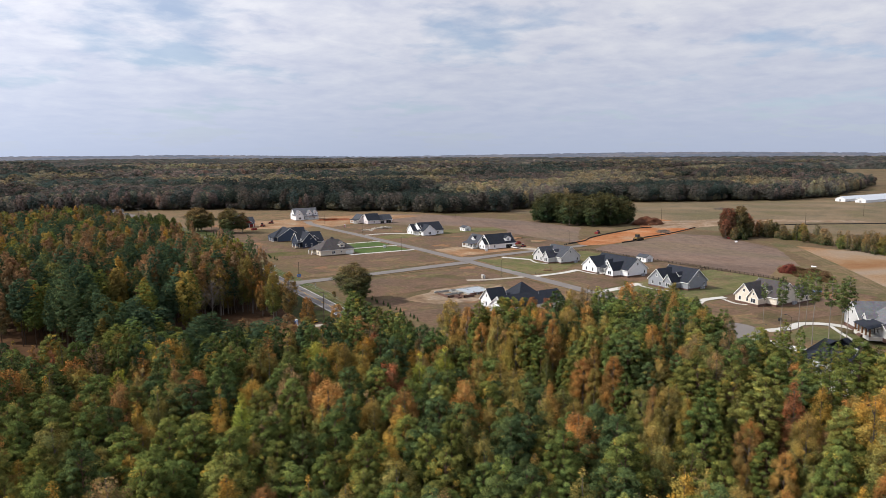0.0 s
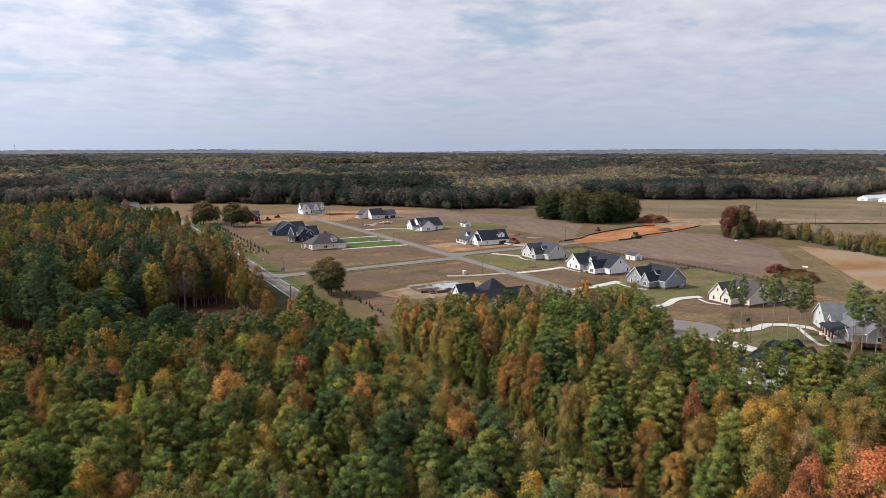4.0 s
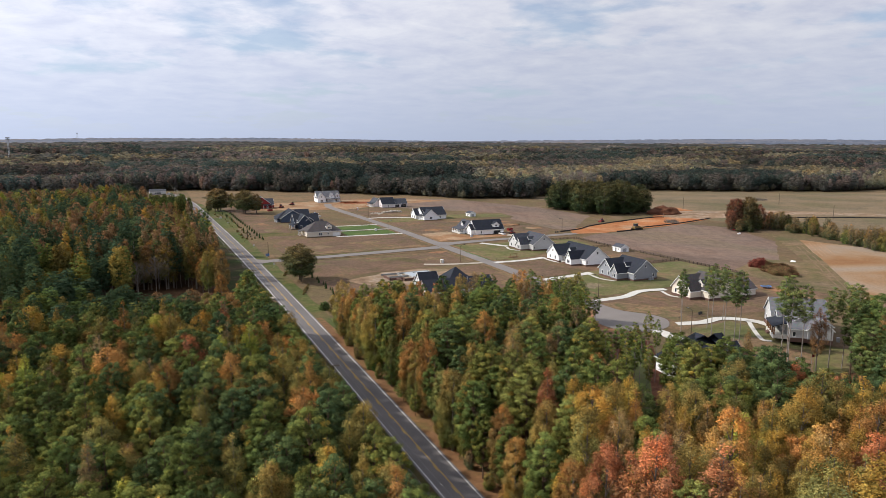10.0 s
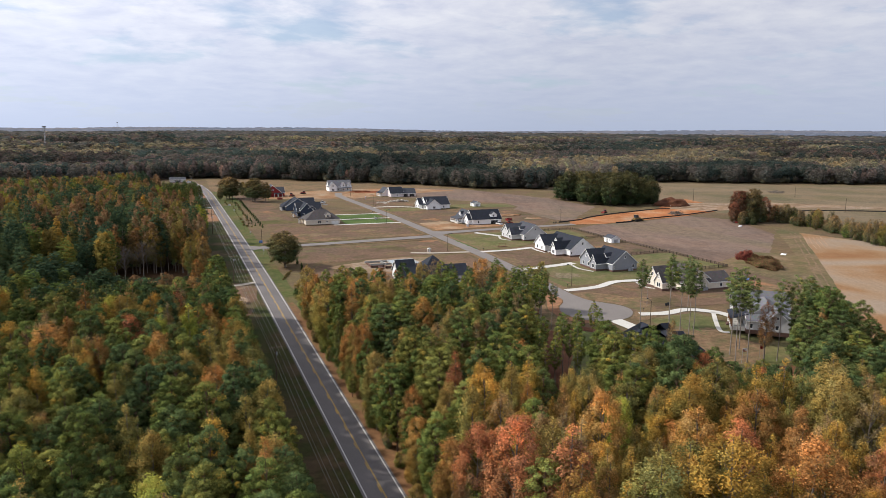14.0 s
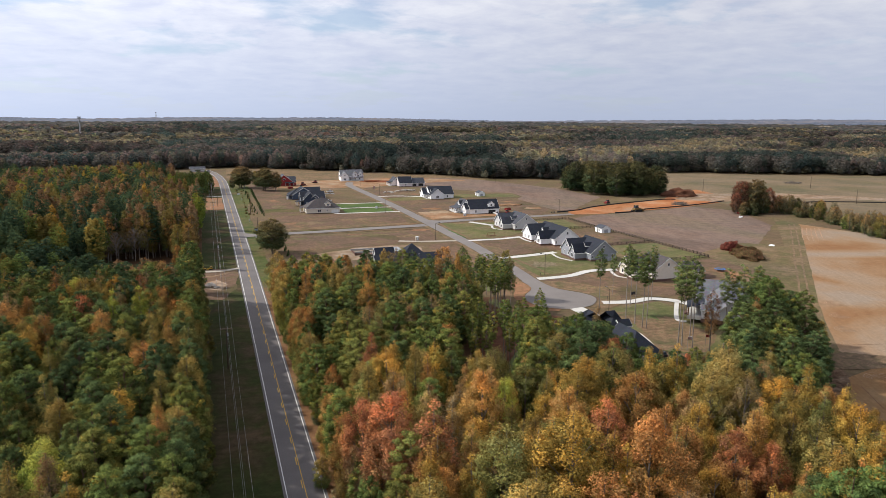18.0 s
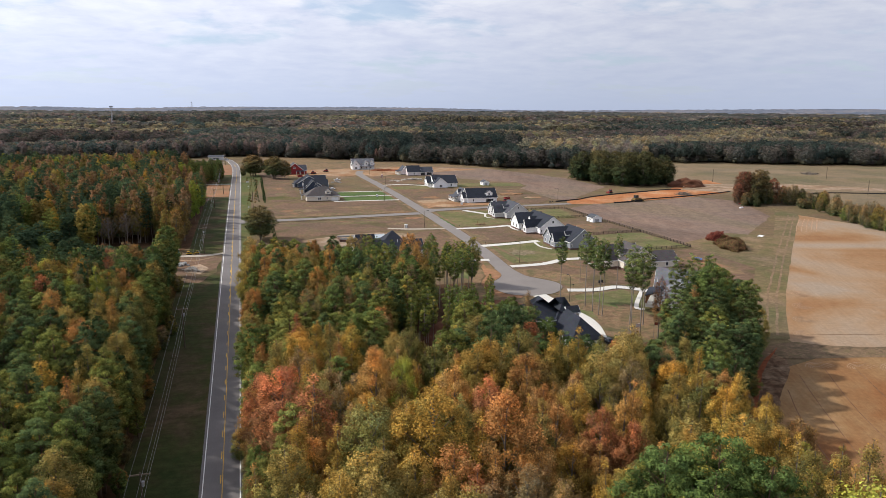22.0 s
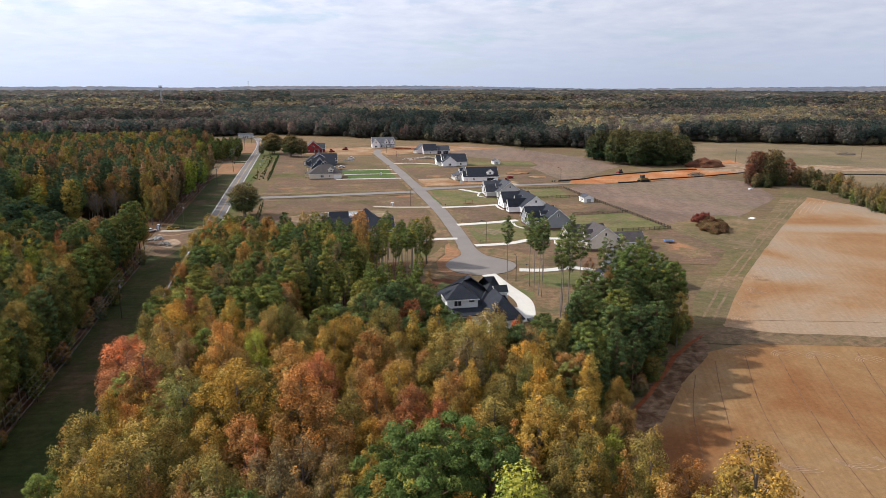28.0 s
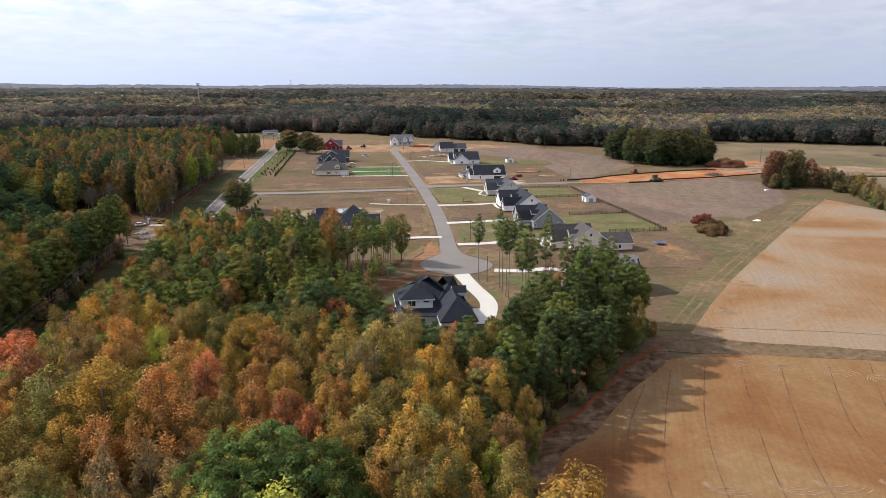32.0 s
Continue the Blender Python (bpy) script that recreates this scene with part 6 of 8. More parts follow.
for x, y in scatter(112, 262, -20, 180, 4.9, 11):
    if not inside(x, y, SOUTH_WOOD) or not free(x, y, 3.3) or x < 114.5:
        continue
    open_corner = y > 120 and x > 160 and rng.random() < 0.25
    clearing = inside(x, y, LANE)
    if open_corner or clearing:
        continue
    if (x > 214 and y > 55) or (x > 198 and y > 24):
        w = {"pine": 8, "olive": 1.6, "red": 0.3, "rust": 0.6}
    elif y < 68 - 0.45 * (x - 115):
        w = {"rust": 3.2, "gold": 3.2, "olive": 3.4, "brown": 1.8, "red": 0.1, "pine": 0.7}
        if noise.noise(Vector((x * 0.045, y * 0.045, 2.0))) > 0.12:
            w = {"olive": 3.4, "gold": 3.6, "rust": 1.0, "brown": 0.8, "lime": 0.3}
    elif noise.noise(Vector((x * 0.05, y * 0.05, 7.0))) > 0.42:
        w = {"rust": 3.0, "brown": 2.0, "gold": 1.0, "pine": 2.0}
    elif y < 95:
        w = {"pine": 7, "olive": 2.2, "rust": 1.2, "gold": 0.5, "brown": 0.9, "red": 0.3}
    else:
        w = {"pine": 8.0, "olive": 1.8, "rust": 0.9, "brown": 0.8, "red": 0.25, "gold": 0.2}
    if x < 140 and y > 60:
        w = {"olive": 2.4, "pine": 6.0, "rust": 1.3, "brown": 0.6, "gold": 0.7, "red": 0.2}
    tone = choose(w, rng)
    h = (rng.uniform(21, 28) if y < 62 else rng.uniform(18.5, 25)) - max(0, y - 120) * 0.035
    if x < 118:
        h *= 0.92
    k2 = (y + 82) / 184
    if 45 < y < 100 and 172 + 12 * k2 < x < 178 + 42 * k2:
        h = min(h, max(6.0, 60 - 0.366 * (y + 82) - gz(x, y)))
    k = (x * 158 + y * 210) / (158 ** 2 + 210 ** 2)
    if abs(x * 210 - y * 158) / 263 < 15 and k < 0.97:
        h = min(h, 62 - 54.3 * k - gz(x, y))
    if y > 40 and 0.66 < (x - 93) / (y + 64) < 0.93:  # capped to keep the camera's sight line to the porch house
        h = min(h, 63.4 - 0.32 * math.hypot(x - 93, y + 64) - gz(x, y))
        if h < 4:
            continue
    if y > 92:
        h = min(h, 22.0 - 0.03 * (y - 92) - gz(x, y) + rng.normal())
    kind = ("tall_pine" if (y > 120 and x > 150 and rng.random() < 0.6) else "pine") if tone == "pine" else SHAPE[tone][int(rng.integers(len(SHAPE[tone])))]
    if tone == "pine" and x > 214:
        kind = "wide_pine" if rng.random() < 0.5 else "pine"
    plant(x, y, h, kind, "deep" if tone == "pine" and (x > 165 or rng.random() < 0.4) else tone, float(rng.uniform(0.95, 1.3)) * (1.1 if kind == "pine" else 1.0))

# a cut opening in the west woods, with tall stems behind it
OPENING = [(44, 224), (70, 215), (88, 205), (88, 266), (66, 270), (44, 266)]
for x, y in scatter(-12, 90, 16, 190, 5.2, 12):
    if not inside(x, y, WEST_WOOD) or not free(x, y, 3.4) or x > 86 or y < 14 + 0.75 * (88 - x):
        continue
    n = noise.noise(Vector((x * 0.018, y * 0.018, 5.0)))
    w = {"pine": 8.0, "olive": 2.6, "rust": 0.8 + 2.0 * max(0, n), "gold": 1.3, "lime": 0.3, "brown": 1.1 + 1.2 * max(0, n), "red": 0.2}
    if x > 28:
        w = {"pine": 12, "olive": 2.6, "rust": 0.5 + 1.6 * max(0, n), "gold": 1.4, "lime": 0.35, "brown": 0.9 + max(0, n), "red": 0.15}
    if x > 76 and y > 160:
        w["gold"] = w.get("gold", 0) + 1.3
        w["rust"] += 0.5
    tone = choose(w, rng)
    h = rng.uniform(20, 26.5) - smooth(120, 200, y) * (7.5 if x > 30 else 4.0)
    kind = ("wide_pine" if rng.random() < 0.12 else "pine") if tone == "pine" else SHAPE[tone][int(rng.integers(len(SHAPE[tone])))]
    width = float(rng.uniform(1.0, 1.35)) * (0.72 if kind == "wide_pine" else 1.0)
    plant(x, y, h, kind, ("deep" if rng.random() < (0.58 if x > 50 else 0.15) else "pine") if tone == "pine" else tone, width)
# tall stems along the far side of the opening
for k, x in enumerate(np.arange(42, 86, 2.9)):
    tone = ("rust", "deep", "gold", "rust", "deep", "brown")[k % 6]
    plant(float(x), 270.0 + float(RNG.uniform(-2.5, 3.0)), float(RNG.uniform(18.5, 22)), "tall_pine" if tone == "deep" else ("thin", "spire")[k % 2], tone, float(RNG.uniform(1.2, 1.6)))
for x, y, h, tone in ((84.5, 247, 20, "rust"), (83, 258, 18, "gold"), (80, 252, 19, "olive")):
    plant(x, y, h, "round", tone, 1.1)
# leafless grey trees at the edge of the opening
for x, y, h in ((54, 262, 15), (61, 267, 16), (50, 268, 15), (66, 271, 15)):
    bare = bmesh.new()
    rod(bare, (0, 0, -0.5), (0.2, 0.1, h * 0.5), 0.2, 0.13, 6)
    rod(bare, (0.2, 0.1, h * 0.5), (0, 0.2, h * 0.95), 0.13, 0.03, 5)
    for q in range(34):
        z = h * (0.25 + 0.66 * q / 34)
        a, l = q * 2.4, h * 0.30 * (1.15 - q / 34)
        tip = Vector((l * math.cos(a), l * math.sin(a), z + l * 1.1))
        rod(bare, (0.1, 0.1, z), tip, 0.07, 0.02, 4)
        for e in range(4):
            f = Vector((0.1, 0.1, z)).lerp(tip, 0.4 + 0.16 * e)
            b = a + (1.0 if e % 2 else -1.0)
            rod(bare, f, f + Vector((math.cos(b), math.sin(b), 1.3)) * l * 0.32, 0.035, 0.012, 3)
    t = tagged(thing("leafless_tree", x, y), "bare grey tree without leaves at a clearing", "tree", "leafless trees")
    part("trunk", bare, M["bark_pale"], t)

# groves of the middle distance: dark pines, mixed woods and woods in full autumn colour
MIXES = {
    "dark": {"deep": 10, "pine": 2, "olive": 0.7, "gold": 0.15},
    "mixed": {"deep": 5, "olive": 2.6, "rust": 1.4, "brown": 1.0, "gold": 0.7},
    "turned": {"rust": 3.6, "olive": 1.4, "gold": 1.1, "brown": 3.6, "deep": 1.8},
    "pale": {"olive": 4.0, "gold": 1.4, "lime": 0.5, "brown": 2.4, "deep": 1.6},
}
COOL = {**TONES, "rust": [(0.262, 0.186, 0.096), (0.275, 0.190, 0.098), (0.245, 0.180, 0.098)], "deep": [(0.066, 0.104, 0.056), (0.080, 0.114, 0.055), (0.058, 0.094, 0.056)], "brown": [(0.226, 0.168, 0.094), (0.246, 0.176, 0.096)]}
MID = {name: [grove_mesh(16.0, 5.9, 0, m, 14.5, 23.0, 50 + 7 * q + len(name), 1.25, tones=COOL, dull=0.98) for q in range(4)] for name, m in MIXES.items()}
west = Woods("west_woods", "dense pine woods with scattered autumn hardwoods")
south = Woods("south_woods", "mixed autumn woods of pine and hardwood")
for x, y in scatter(-190, 92, 186, 640, 15.0, 13, 0.12):
    x0 = 137 - 0.464 * y
    if x < max(x0, -30 - 0.3 * max(0, y - 300)) - 14 or not inside(x, y, [(-400, 180), (80, 180), (81, 205), (77, 246), (82, 262), (82, 420), (64, 428), (60, 640), (-400, 650)]):
        continue
    if inside(x, y, OPENING) or inside(x, y - 7, OPENING) and y > 235:
        continue
    n = noise.noise(Vector((x * 0.016 + 3.0, y * 0.011, 5.0))) + 0.45 * noise.noise(Vector((x * 0.05, y * 0.05, 8.0)))
    if 258 < y < 330 and x > 20:
        n += 0.30
    if y > 440:
        n += 0.12
    name = "dark" if n < -0.06 else "mixed" if n < 0.12 else "turned" if n < 0.34 else "pale"
    if x > 62 and 250 < y < 420:
        name = "turned" if rng.random() < 0.6 else "pale"
    tall = rng.uniform(0.80, 1.14) * (1.12 if y > 250 else 0.66 if x > 24 else 0.9) * (1.0 - 0.16 * smooth(330, 480, y))
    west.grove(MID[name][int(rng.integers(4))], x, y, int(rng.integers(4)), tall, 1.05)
# the woods run on under and behind the flight path
WIDE = [grove_mesh(32.0, 7.4, 1, MIXES[name], 17, 23, 150 + q, 1.3) for q, name in enumerate(("dark", "mixed", "turned"))]
for x, y in scatter(-70, 200, -150, 100, 31.0, 14, 0.1):
    if 70 < x < 132 and x < 101 or 101 <= x < 131 or (x > 101 and y > -37) or (x <= 101 and y > -10 + 0.75 * (88 - x)) or (y > -150 + 1.1 * (x - 60) and x > 200):
        continue
    (west if x < 100 else south).grove(WIDE[int(rng.integers(3))], x, y, int(rng.integers(4)), 0.9)
for x in (64.0, 79.5, 122.5, 138.0, 153.5):
    for y in np.arange(-150, 0 if x < 100 else -34, 15.0):
        (west if x < 100 else south).grove(MID[("mixed", "dark", "turned")[int(rng.integers(3))]][int(rng.integers(4))], x, float(y), int(rng.integers(4)), float(rng.uniform(0.8, 1.0)))

# further woods: the tree line round the fields, then groves and forest to the skyline
LINE_X = [-900, -300, -100, 40, 99, 192, 266, 345, 363, 429, 588, 740, 830, 900, 1200, 2600]
LINE_Y = [900, 800, 780, 796, 812, 777, 697, 642, 580, 570, 619, 545, 505, 490, 600, 1300]
HOLES = [(600, 1990, 150, 34), (560, 1500, 110, 26), (1450, 1720, 210, 48), (980, 1180, 130, 30), (330, 1250, 85, 24), (1900, 1500, 300, 50), (-100, 1500, 100, 26), (860, 470, 95, 45), (800, 2500, 300, 60), (150, 1010, 60, 16), (1250, 1010, 90, 22), (1150, 2150, 200, 50)]
rest = Woods("distant_woods", "distant mixed woods in haze-tinted colours")
FAR_MIXES = {
    "dark": {"deep": 9, "umber": 2, "olive": 0.4},
    "brown": {"brown": 4, "umber": 4, "olive": 1.0, "rust": 0.6, "deep": 2.0},
    "mixed": {"umber": 4, "deep": 4, "olive": 1.6, "brown": 2.4, "rust": 0.4},
    "pale": {"olive": 5, "gold": 2.0, "lime": 0.6, "umber": 1.4, "brown": 1.4},
}
EDGE = {name: [grove_mesh(24.0, 8.6, 1, m, 15, 24, 200 + 5 * q + len(name), 1.6, True, HAZE_TONES, 1.2) for q in range(3)] for name, m in FAR_MIXES.items()}
FAR = {name: [grove_mesh(64.0, 11.0, 1, m, 15, 24, 300 + 5 * q + len(name), 2.25, False, HAZE_TONES, 1.06) for q in range(3)] for name, m in FAR_MIXES.items()}
FOREST = {name: [grove_mesh(150.0, 15.0, 2, m, 15, 25, 400 + 5 * q + len(name), 2.7, False, HAZE_TONES, 1.06) for q in range(3)] for name, m in FAR_MIXES.items()}


SCRUB = [grove_mesh(24.0, 5.0, 1, {"olive": 3, "umber": 4, "deep": 2, "brown": 1.5}, 4.5, 9.0, 260 + q, 2.6, False, HAZE_TONES, 0.95) for q in range(3)]


def tract(x, y):
    """What grows at a place: the woods are a mosaic of tracts, each of one make-up, age and height."""
    w = noise.noise_vector(Vector((x * 0.006, y * 0.009, 3.0)))
    i, j = math.floor((x + 80 * w.x) / 230), math.floor((y + 70 * w.y) / 190)
    r = np.random.default_rng(abs(7919 * i + 104729 * j + 13))
    name = ("dark", "mixed", "brown", "mixed", "brown", "pale", "pale")[int(r.integers(7))]
    tall, tint = r.uniform(0.55, 1.25), r.uniform(0.66, 1.22)
    if 860 < x < 1900 and 0.32 * x + 640 < y < 0.32 * x + 800:  # a belt of yellow poplars
        name = "pale"
    if 560 < x < 800 and y < 720:
        name, tall, tint = "dark", 0.95, 0.8
    if x > 450:
        tint *= 0.84
    return name, tall, tint


def wooded(x, y, margin=0.0):
    if y < np.interp(x, LINE_X, LINE_Y) + margin:
        return False
    return not any(((x - a) / (c + margin)) ** 2 + ((y - b) / (d + margin)) ** 2 < 1 for a, b, c, d in HOLES)


def in_sweep(x, y, spare):
    """Whether a place lies in the fan of country that the camera's view sweeps over."""
    return 137 - 0.47 * y - spare < x < 40 + 2.15 * y + spare


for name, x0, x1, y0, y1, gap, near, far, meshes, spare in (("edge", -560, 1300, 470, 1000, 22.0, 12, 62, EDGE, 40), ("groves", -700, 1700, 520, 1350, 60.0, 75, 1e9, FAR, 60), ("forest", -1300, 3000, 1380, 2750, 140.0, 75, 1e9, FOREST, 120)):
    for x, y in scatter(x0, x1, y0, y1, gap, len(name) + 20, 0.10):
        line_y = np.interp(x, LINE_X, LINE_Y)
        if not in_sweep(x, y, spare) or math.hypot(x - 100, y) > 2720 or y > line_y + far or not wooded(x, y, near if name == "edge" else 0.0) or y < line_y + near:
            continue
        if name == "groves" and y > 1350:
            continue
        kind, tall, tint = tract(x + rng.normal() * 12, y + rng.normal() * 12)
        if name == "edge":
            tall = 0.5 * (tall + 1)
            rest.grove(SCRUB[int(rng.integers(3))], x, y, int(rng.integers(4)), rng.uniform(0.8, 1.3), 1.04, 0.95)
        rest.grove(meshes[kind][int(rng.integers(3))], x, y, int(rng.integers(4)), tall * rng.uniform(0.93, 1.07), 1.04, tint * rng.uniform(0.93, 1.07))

for x, y in scatter(72, 102, 506, 572, 6.5, 33):
    if x < 98 - 0.12 * abs(y - 540):
        tagged(plant(x, y, rng.uniform(13, 18), "wide_pine", "pine", rng.uniform(0.6, 0.85), 0.25), "dark green pine in a roadside block", group="roadside pines")
# the oak clump, the hedgerow and lone field trees
clump = [(393, 486), (392, 446), (402, 424), (430, 408), (456, 416), (466, 446), (452, 486), (420, 496)]
for x, y in scatter(385, 475, 400, 500, 12.5, 41):
    if inside(x, y, clump):
        tagged(plant(x, y, rng.uniform(20, 28), "broad", "dark", rng.uniform(1.35, 1.75), 0.14), "dark green oak in a clump among fields", group="oak clump")
hedge = bow([(432, 308), (452, 312), (470, 300), (462, 268), (446, 232), (434, 204), (440, 160), (470, 100)], 9)
for k, (x, y) in enumerate(hedge):
    for q in range(3):
        tone = choose({"olive": 1, "brown": 4, "umber": 4, "dark": 0.7, "red": 0.5}, rng)
        kind = ("broad", "thin", "thin", "round")[int(rng.integers(4))]
        tall = rng.uniform(3, 7) if rng.random() < 0.6 else rng.uniform(8, 14)
        tagged(plant(x + rng.normal() * 3.5, y + rng.normal() * 3.0, tall, kind, tone, rng.uniform(1.0, 1.5) if tall > 7 else rng.uniform(1.5, 2.2), 0.2, "hedgerow_tree"), "small scrubby hedgerow tree in faded leaf", group="hedgerow trees")
for x, y, h, tone, w in ((446, 312, 24, "umber", 1.2), (438, 316, 23, "crimson", 1.3), (453, 316, 23, "umber", 1.2), (464, 318, 17, "crimson", 1.3), (449, 307, 15, "umber", 1.2), (443, 319, 22, "umber", 1.2), (432, 313, 15, "crimson", 1.1)):
    tagged(plant(x, y, h, "broad", tone, w, 0.1, "field_tree"), "field tree beside parked machinery", group="hedgerow trees")

# canopy out to the skyline, and an added rise behind it that lifts the horizon
def canopy(name, r0, r1, nr, a0, a1, na, mat, tall, seed):
    rr = r0 * (r1 / r0) ** np.linspace(0, 1, nr)
    aa = np.radians(np.linspace(a0, a1, na))
    R, A = np.meshgrid(rr, aa)
    rg = np.random.default_rng(seed)
    x, y = 100 + (R + rg.uniform(-0.3, 0.3, R.shape) * R * math.log(r1 / r0) / nr) * np.sin(A), R * np.cos(A)
    z = land(x, y) + tall * (0.5 + 0.5 * rg.random(R.shape))
    z[:, 0] = land(x, y)[:, 0] - 2
    a, b = np.meshgrid(np.arange(nr - 1), np.arange(na - 1))
    q = (b * nr + a).ravel()
    return quick(name, np.stack([x.ravel(), y.ravel(), z.ravel()], 1), np.stack([q, q + 1, q + 1 + nr, q + nr], 1), mat)


# distance haze is mixed into the canopy colours, more strongly into the rise behind
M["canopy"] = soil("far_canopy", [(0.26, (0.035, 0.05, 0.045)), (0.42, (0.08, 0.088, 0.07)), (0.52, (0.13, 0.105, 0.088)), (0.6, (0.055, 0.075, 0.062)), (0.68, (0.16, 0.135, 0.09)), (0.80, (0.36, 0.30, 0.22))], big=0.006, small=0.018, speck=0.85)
M["hills"] = soil("haze_blue_rise", [(0.3, (0.15, 0.185, 0.23)), (0.55, (0.20, 0.22, 0.25)), (0.75, (0.26, 0.25, 0.24))], big=0.003, small=0.02, speck=0.35)
tagged(canopy("far_canopy", 2450, 3300, 60, -32, 72, 520, M["canopy"], 21, 1), "unbroken far woodland canopy in haze-tinted colours", "woods", kind="stuff")
tagged(canopy("backdrop", 3250, 4690, 40, -34, 74, 420, M["hills"], 15, 2), "faint wooded rise added on the skyline, coloured haze blue", "distance", kind="structure")

# ---------------------------------------------------------------- fences, poles and other small things
def fence(pts, label, mat="fence_wood", rails=(0.35, 0.75, 1.15), gap=2.6):
    """Post-and-rail fence along a line."""
    x0, y0 = pts[0]
    top = tagged(thing("rail_fence", x0, y0), label, "fence", "yard fences")
    z0 = gz(x0, y0)
    post = None
    for (ax, ay), (bx, by) in zip(pts, pts[1:]):
        n = max(1, round(math.hypot(bx - ax, by - ay) / gap))
        for k in range(n + 1):
            x, y = ax + (bx - ax) * k / n, ay + (by - ay) * k / n
            if post is None:
                post = part("post", boxes((-0.09, 0.09, -0.09, 0.09, -0.3, 1.35)), M[mat], top)
            else:
                post = new("post", post.data)
                post.parent = top
            post.location = (x - x0, y - y0, gz(x, y) - z0)
        for k in range(0, n, 2):
            u, v = k / n, min(k + 2, n) / n
            p, q = (ax + (bx - ax) * u, ay + (by - ay) * u), (ax + (bx - ax) * v, ay + (by - ay) * v)
            for h in rails:
                bm = bmesh.new()
                rod(bm, (p[0] - x0, p[1] - y0, gz(*p) - z0 + h), (q[0] - x0, q[1] - y0, gz(*q) - z0 + h), 0.085, n=4)
                part("rail", bm, M[mat], top)
    return top


fence([(309, 322), (309, 278), (309, 233), (309, 191)], "dark timber rail fence between lots and a field")
fence([(309, 233), (280, 233.5)], "dark timber rail fence between two yards")
fence([(309, 191), (284, 191.5)], "dark timber rail fence behind a lawn")
fence([(307.5, 322), (276, 322.5)], "dark timber rail fence behind a lawn")
fence([(307.5, 288), (276, 288.5)], "dark timber rail fence behind a lawn")


def silt_fence(pts, label):
    """Black fabric stretched between low stakes."""
    x0, y0 = pts[0]
    z0 = gz(x0, y0)
    line = bow(pts, 8)
    top = tagged(thing("silt_fence", x0, y0), label, "fence", "silt fences")
    n = len(line)
    v = []
    for x, y in line:
        z = gz(x, y) - z0
        v += [(x - x0, y - y0 - 0.03, z - 0.1), (x - x0, y - y0 - 0.03, z + 0.85), (x - x0, y - y0 + 0.03, z + 0.85), (x - x0, y - y0 + 0.03, z - 0.1)]
    f = []
    for k in range(n - 1):
        a, b = 4 * k, 4 * k + 4
        f += [(a, b, b + 1, a + 1), (a + 1, b + 1, b + 2, a + 2), (a + 2, b + 2, b + 3, a + 3)]
    quick("fabric", v, f, M["black"], top)
    stake = None
    for x, y in line[::2]:
        if stake is None:
            stake = part("stake", boxes((-0.04, 0.04, 0.04, 0.12, -0.2, 1.0)), M["deck_wood"], top)
        else:
            stake = new("stake", stake.data)
            stake.parent = top
        stake.location = (x - x0, y - y0, gz(x, y) - z0)


silt_fence([(316, 350), (336, 356), (352, 366), (384, 378), (428, 390), (440, 388)], "low black silt fence along an orange haul road")
silt_fence([(352, 336), (366, 338), (378, 345), (424, 354), (470, 369)], "low black silt fence along an orange haul road")
silt_fence([(470, 330), (540, 345), (640, 300)], "low black silt fence beside the far pasture")


def street_lamp(x, y, turn):
    t = tagged(thing("street_lamp", x, y, turn=turn), "dark tall street lamp on a slim pole", "street lamp", "street lamps")
    bm = bmesh.new()
    rod(bm, (0, 0, -0.3), (0, 0, 8.8), 0.14, 0.08, 8)
    part("pole", bm, M["pole_wood"], t)
    bm = bmesh.new()
    rod(bm, (0, 0, 8.6), (1.2, 0, 9.2), 0.06, 0.05)
    rod(bm, (1.2, 0, 9.2), (1.9, 0, 9.25), 0.05, 0.05)
    part("arm", bm, M["dark_paint"], t)
    part("lamp_head", boxes((1.6, 2.5, -0.2, 0.2, 9.12, 9.3), (1.75, 2.4, -0.14, 0.14, 9.05, 9.12)), M["dark_paint"], t)


for x, y, a in ((205.5, 277, 0), (204.5, 381, 0), (225.5, 483, 180), (318, 351, 180), (223.5, 187, 180), (219.5, 132, 90), (226, 560, 180)):
    street_lamp(x, y, a)


def utility_pole(x, y, h=12.0, arm=True, label="weathered utility pole with crossarm and cables"):
    t = tagged(thing("utility_pole", x, y), label, "utility pole", "utility poles")
    bm = bmesh.new()
    rod(bm, (0, 0, -0.5), (0, 0, h), 0.2, 0.12, 8)
    part("pole", bm, M["pole_wood"], t)
    if arm:
        part("crossarm", boxes((-1.6, 1.6, -0.08, 0.08, h - 0.55, h - 0.35)), M["deck_wood"], t)
        for dx in (-1.5, 0.35, 1.5):
            bm = bmesh.new()
            rod(bm, (dx, 0, h - 0.35), (dx, 0, h - 0.12), 0.07, 0.05)
            part("insulator", bm, M["grey_plastic"], t)
        bm = bmesh.new()
        rod(bm, (0.28, 0.1, h - 2.6), (0.28, 0.1, h - 1.7), 0.26, 0.26, 8)
        part("transformer", bm, M["grey_plastic"], t)
    return x, y, gz(x, y) + h


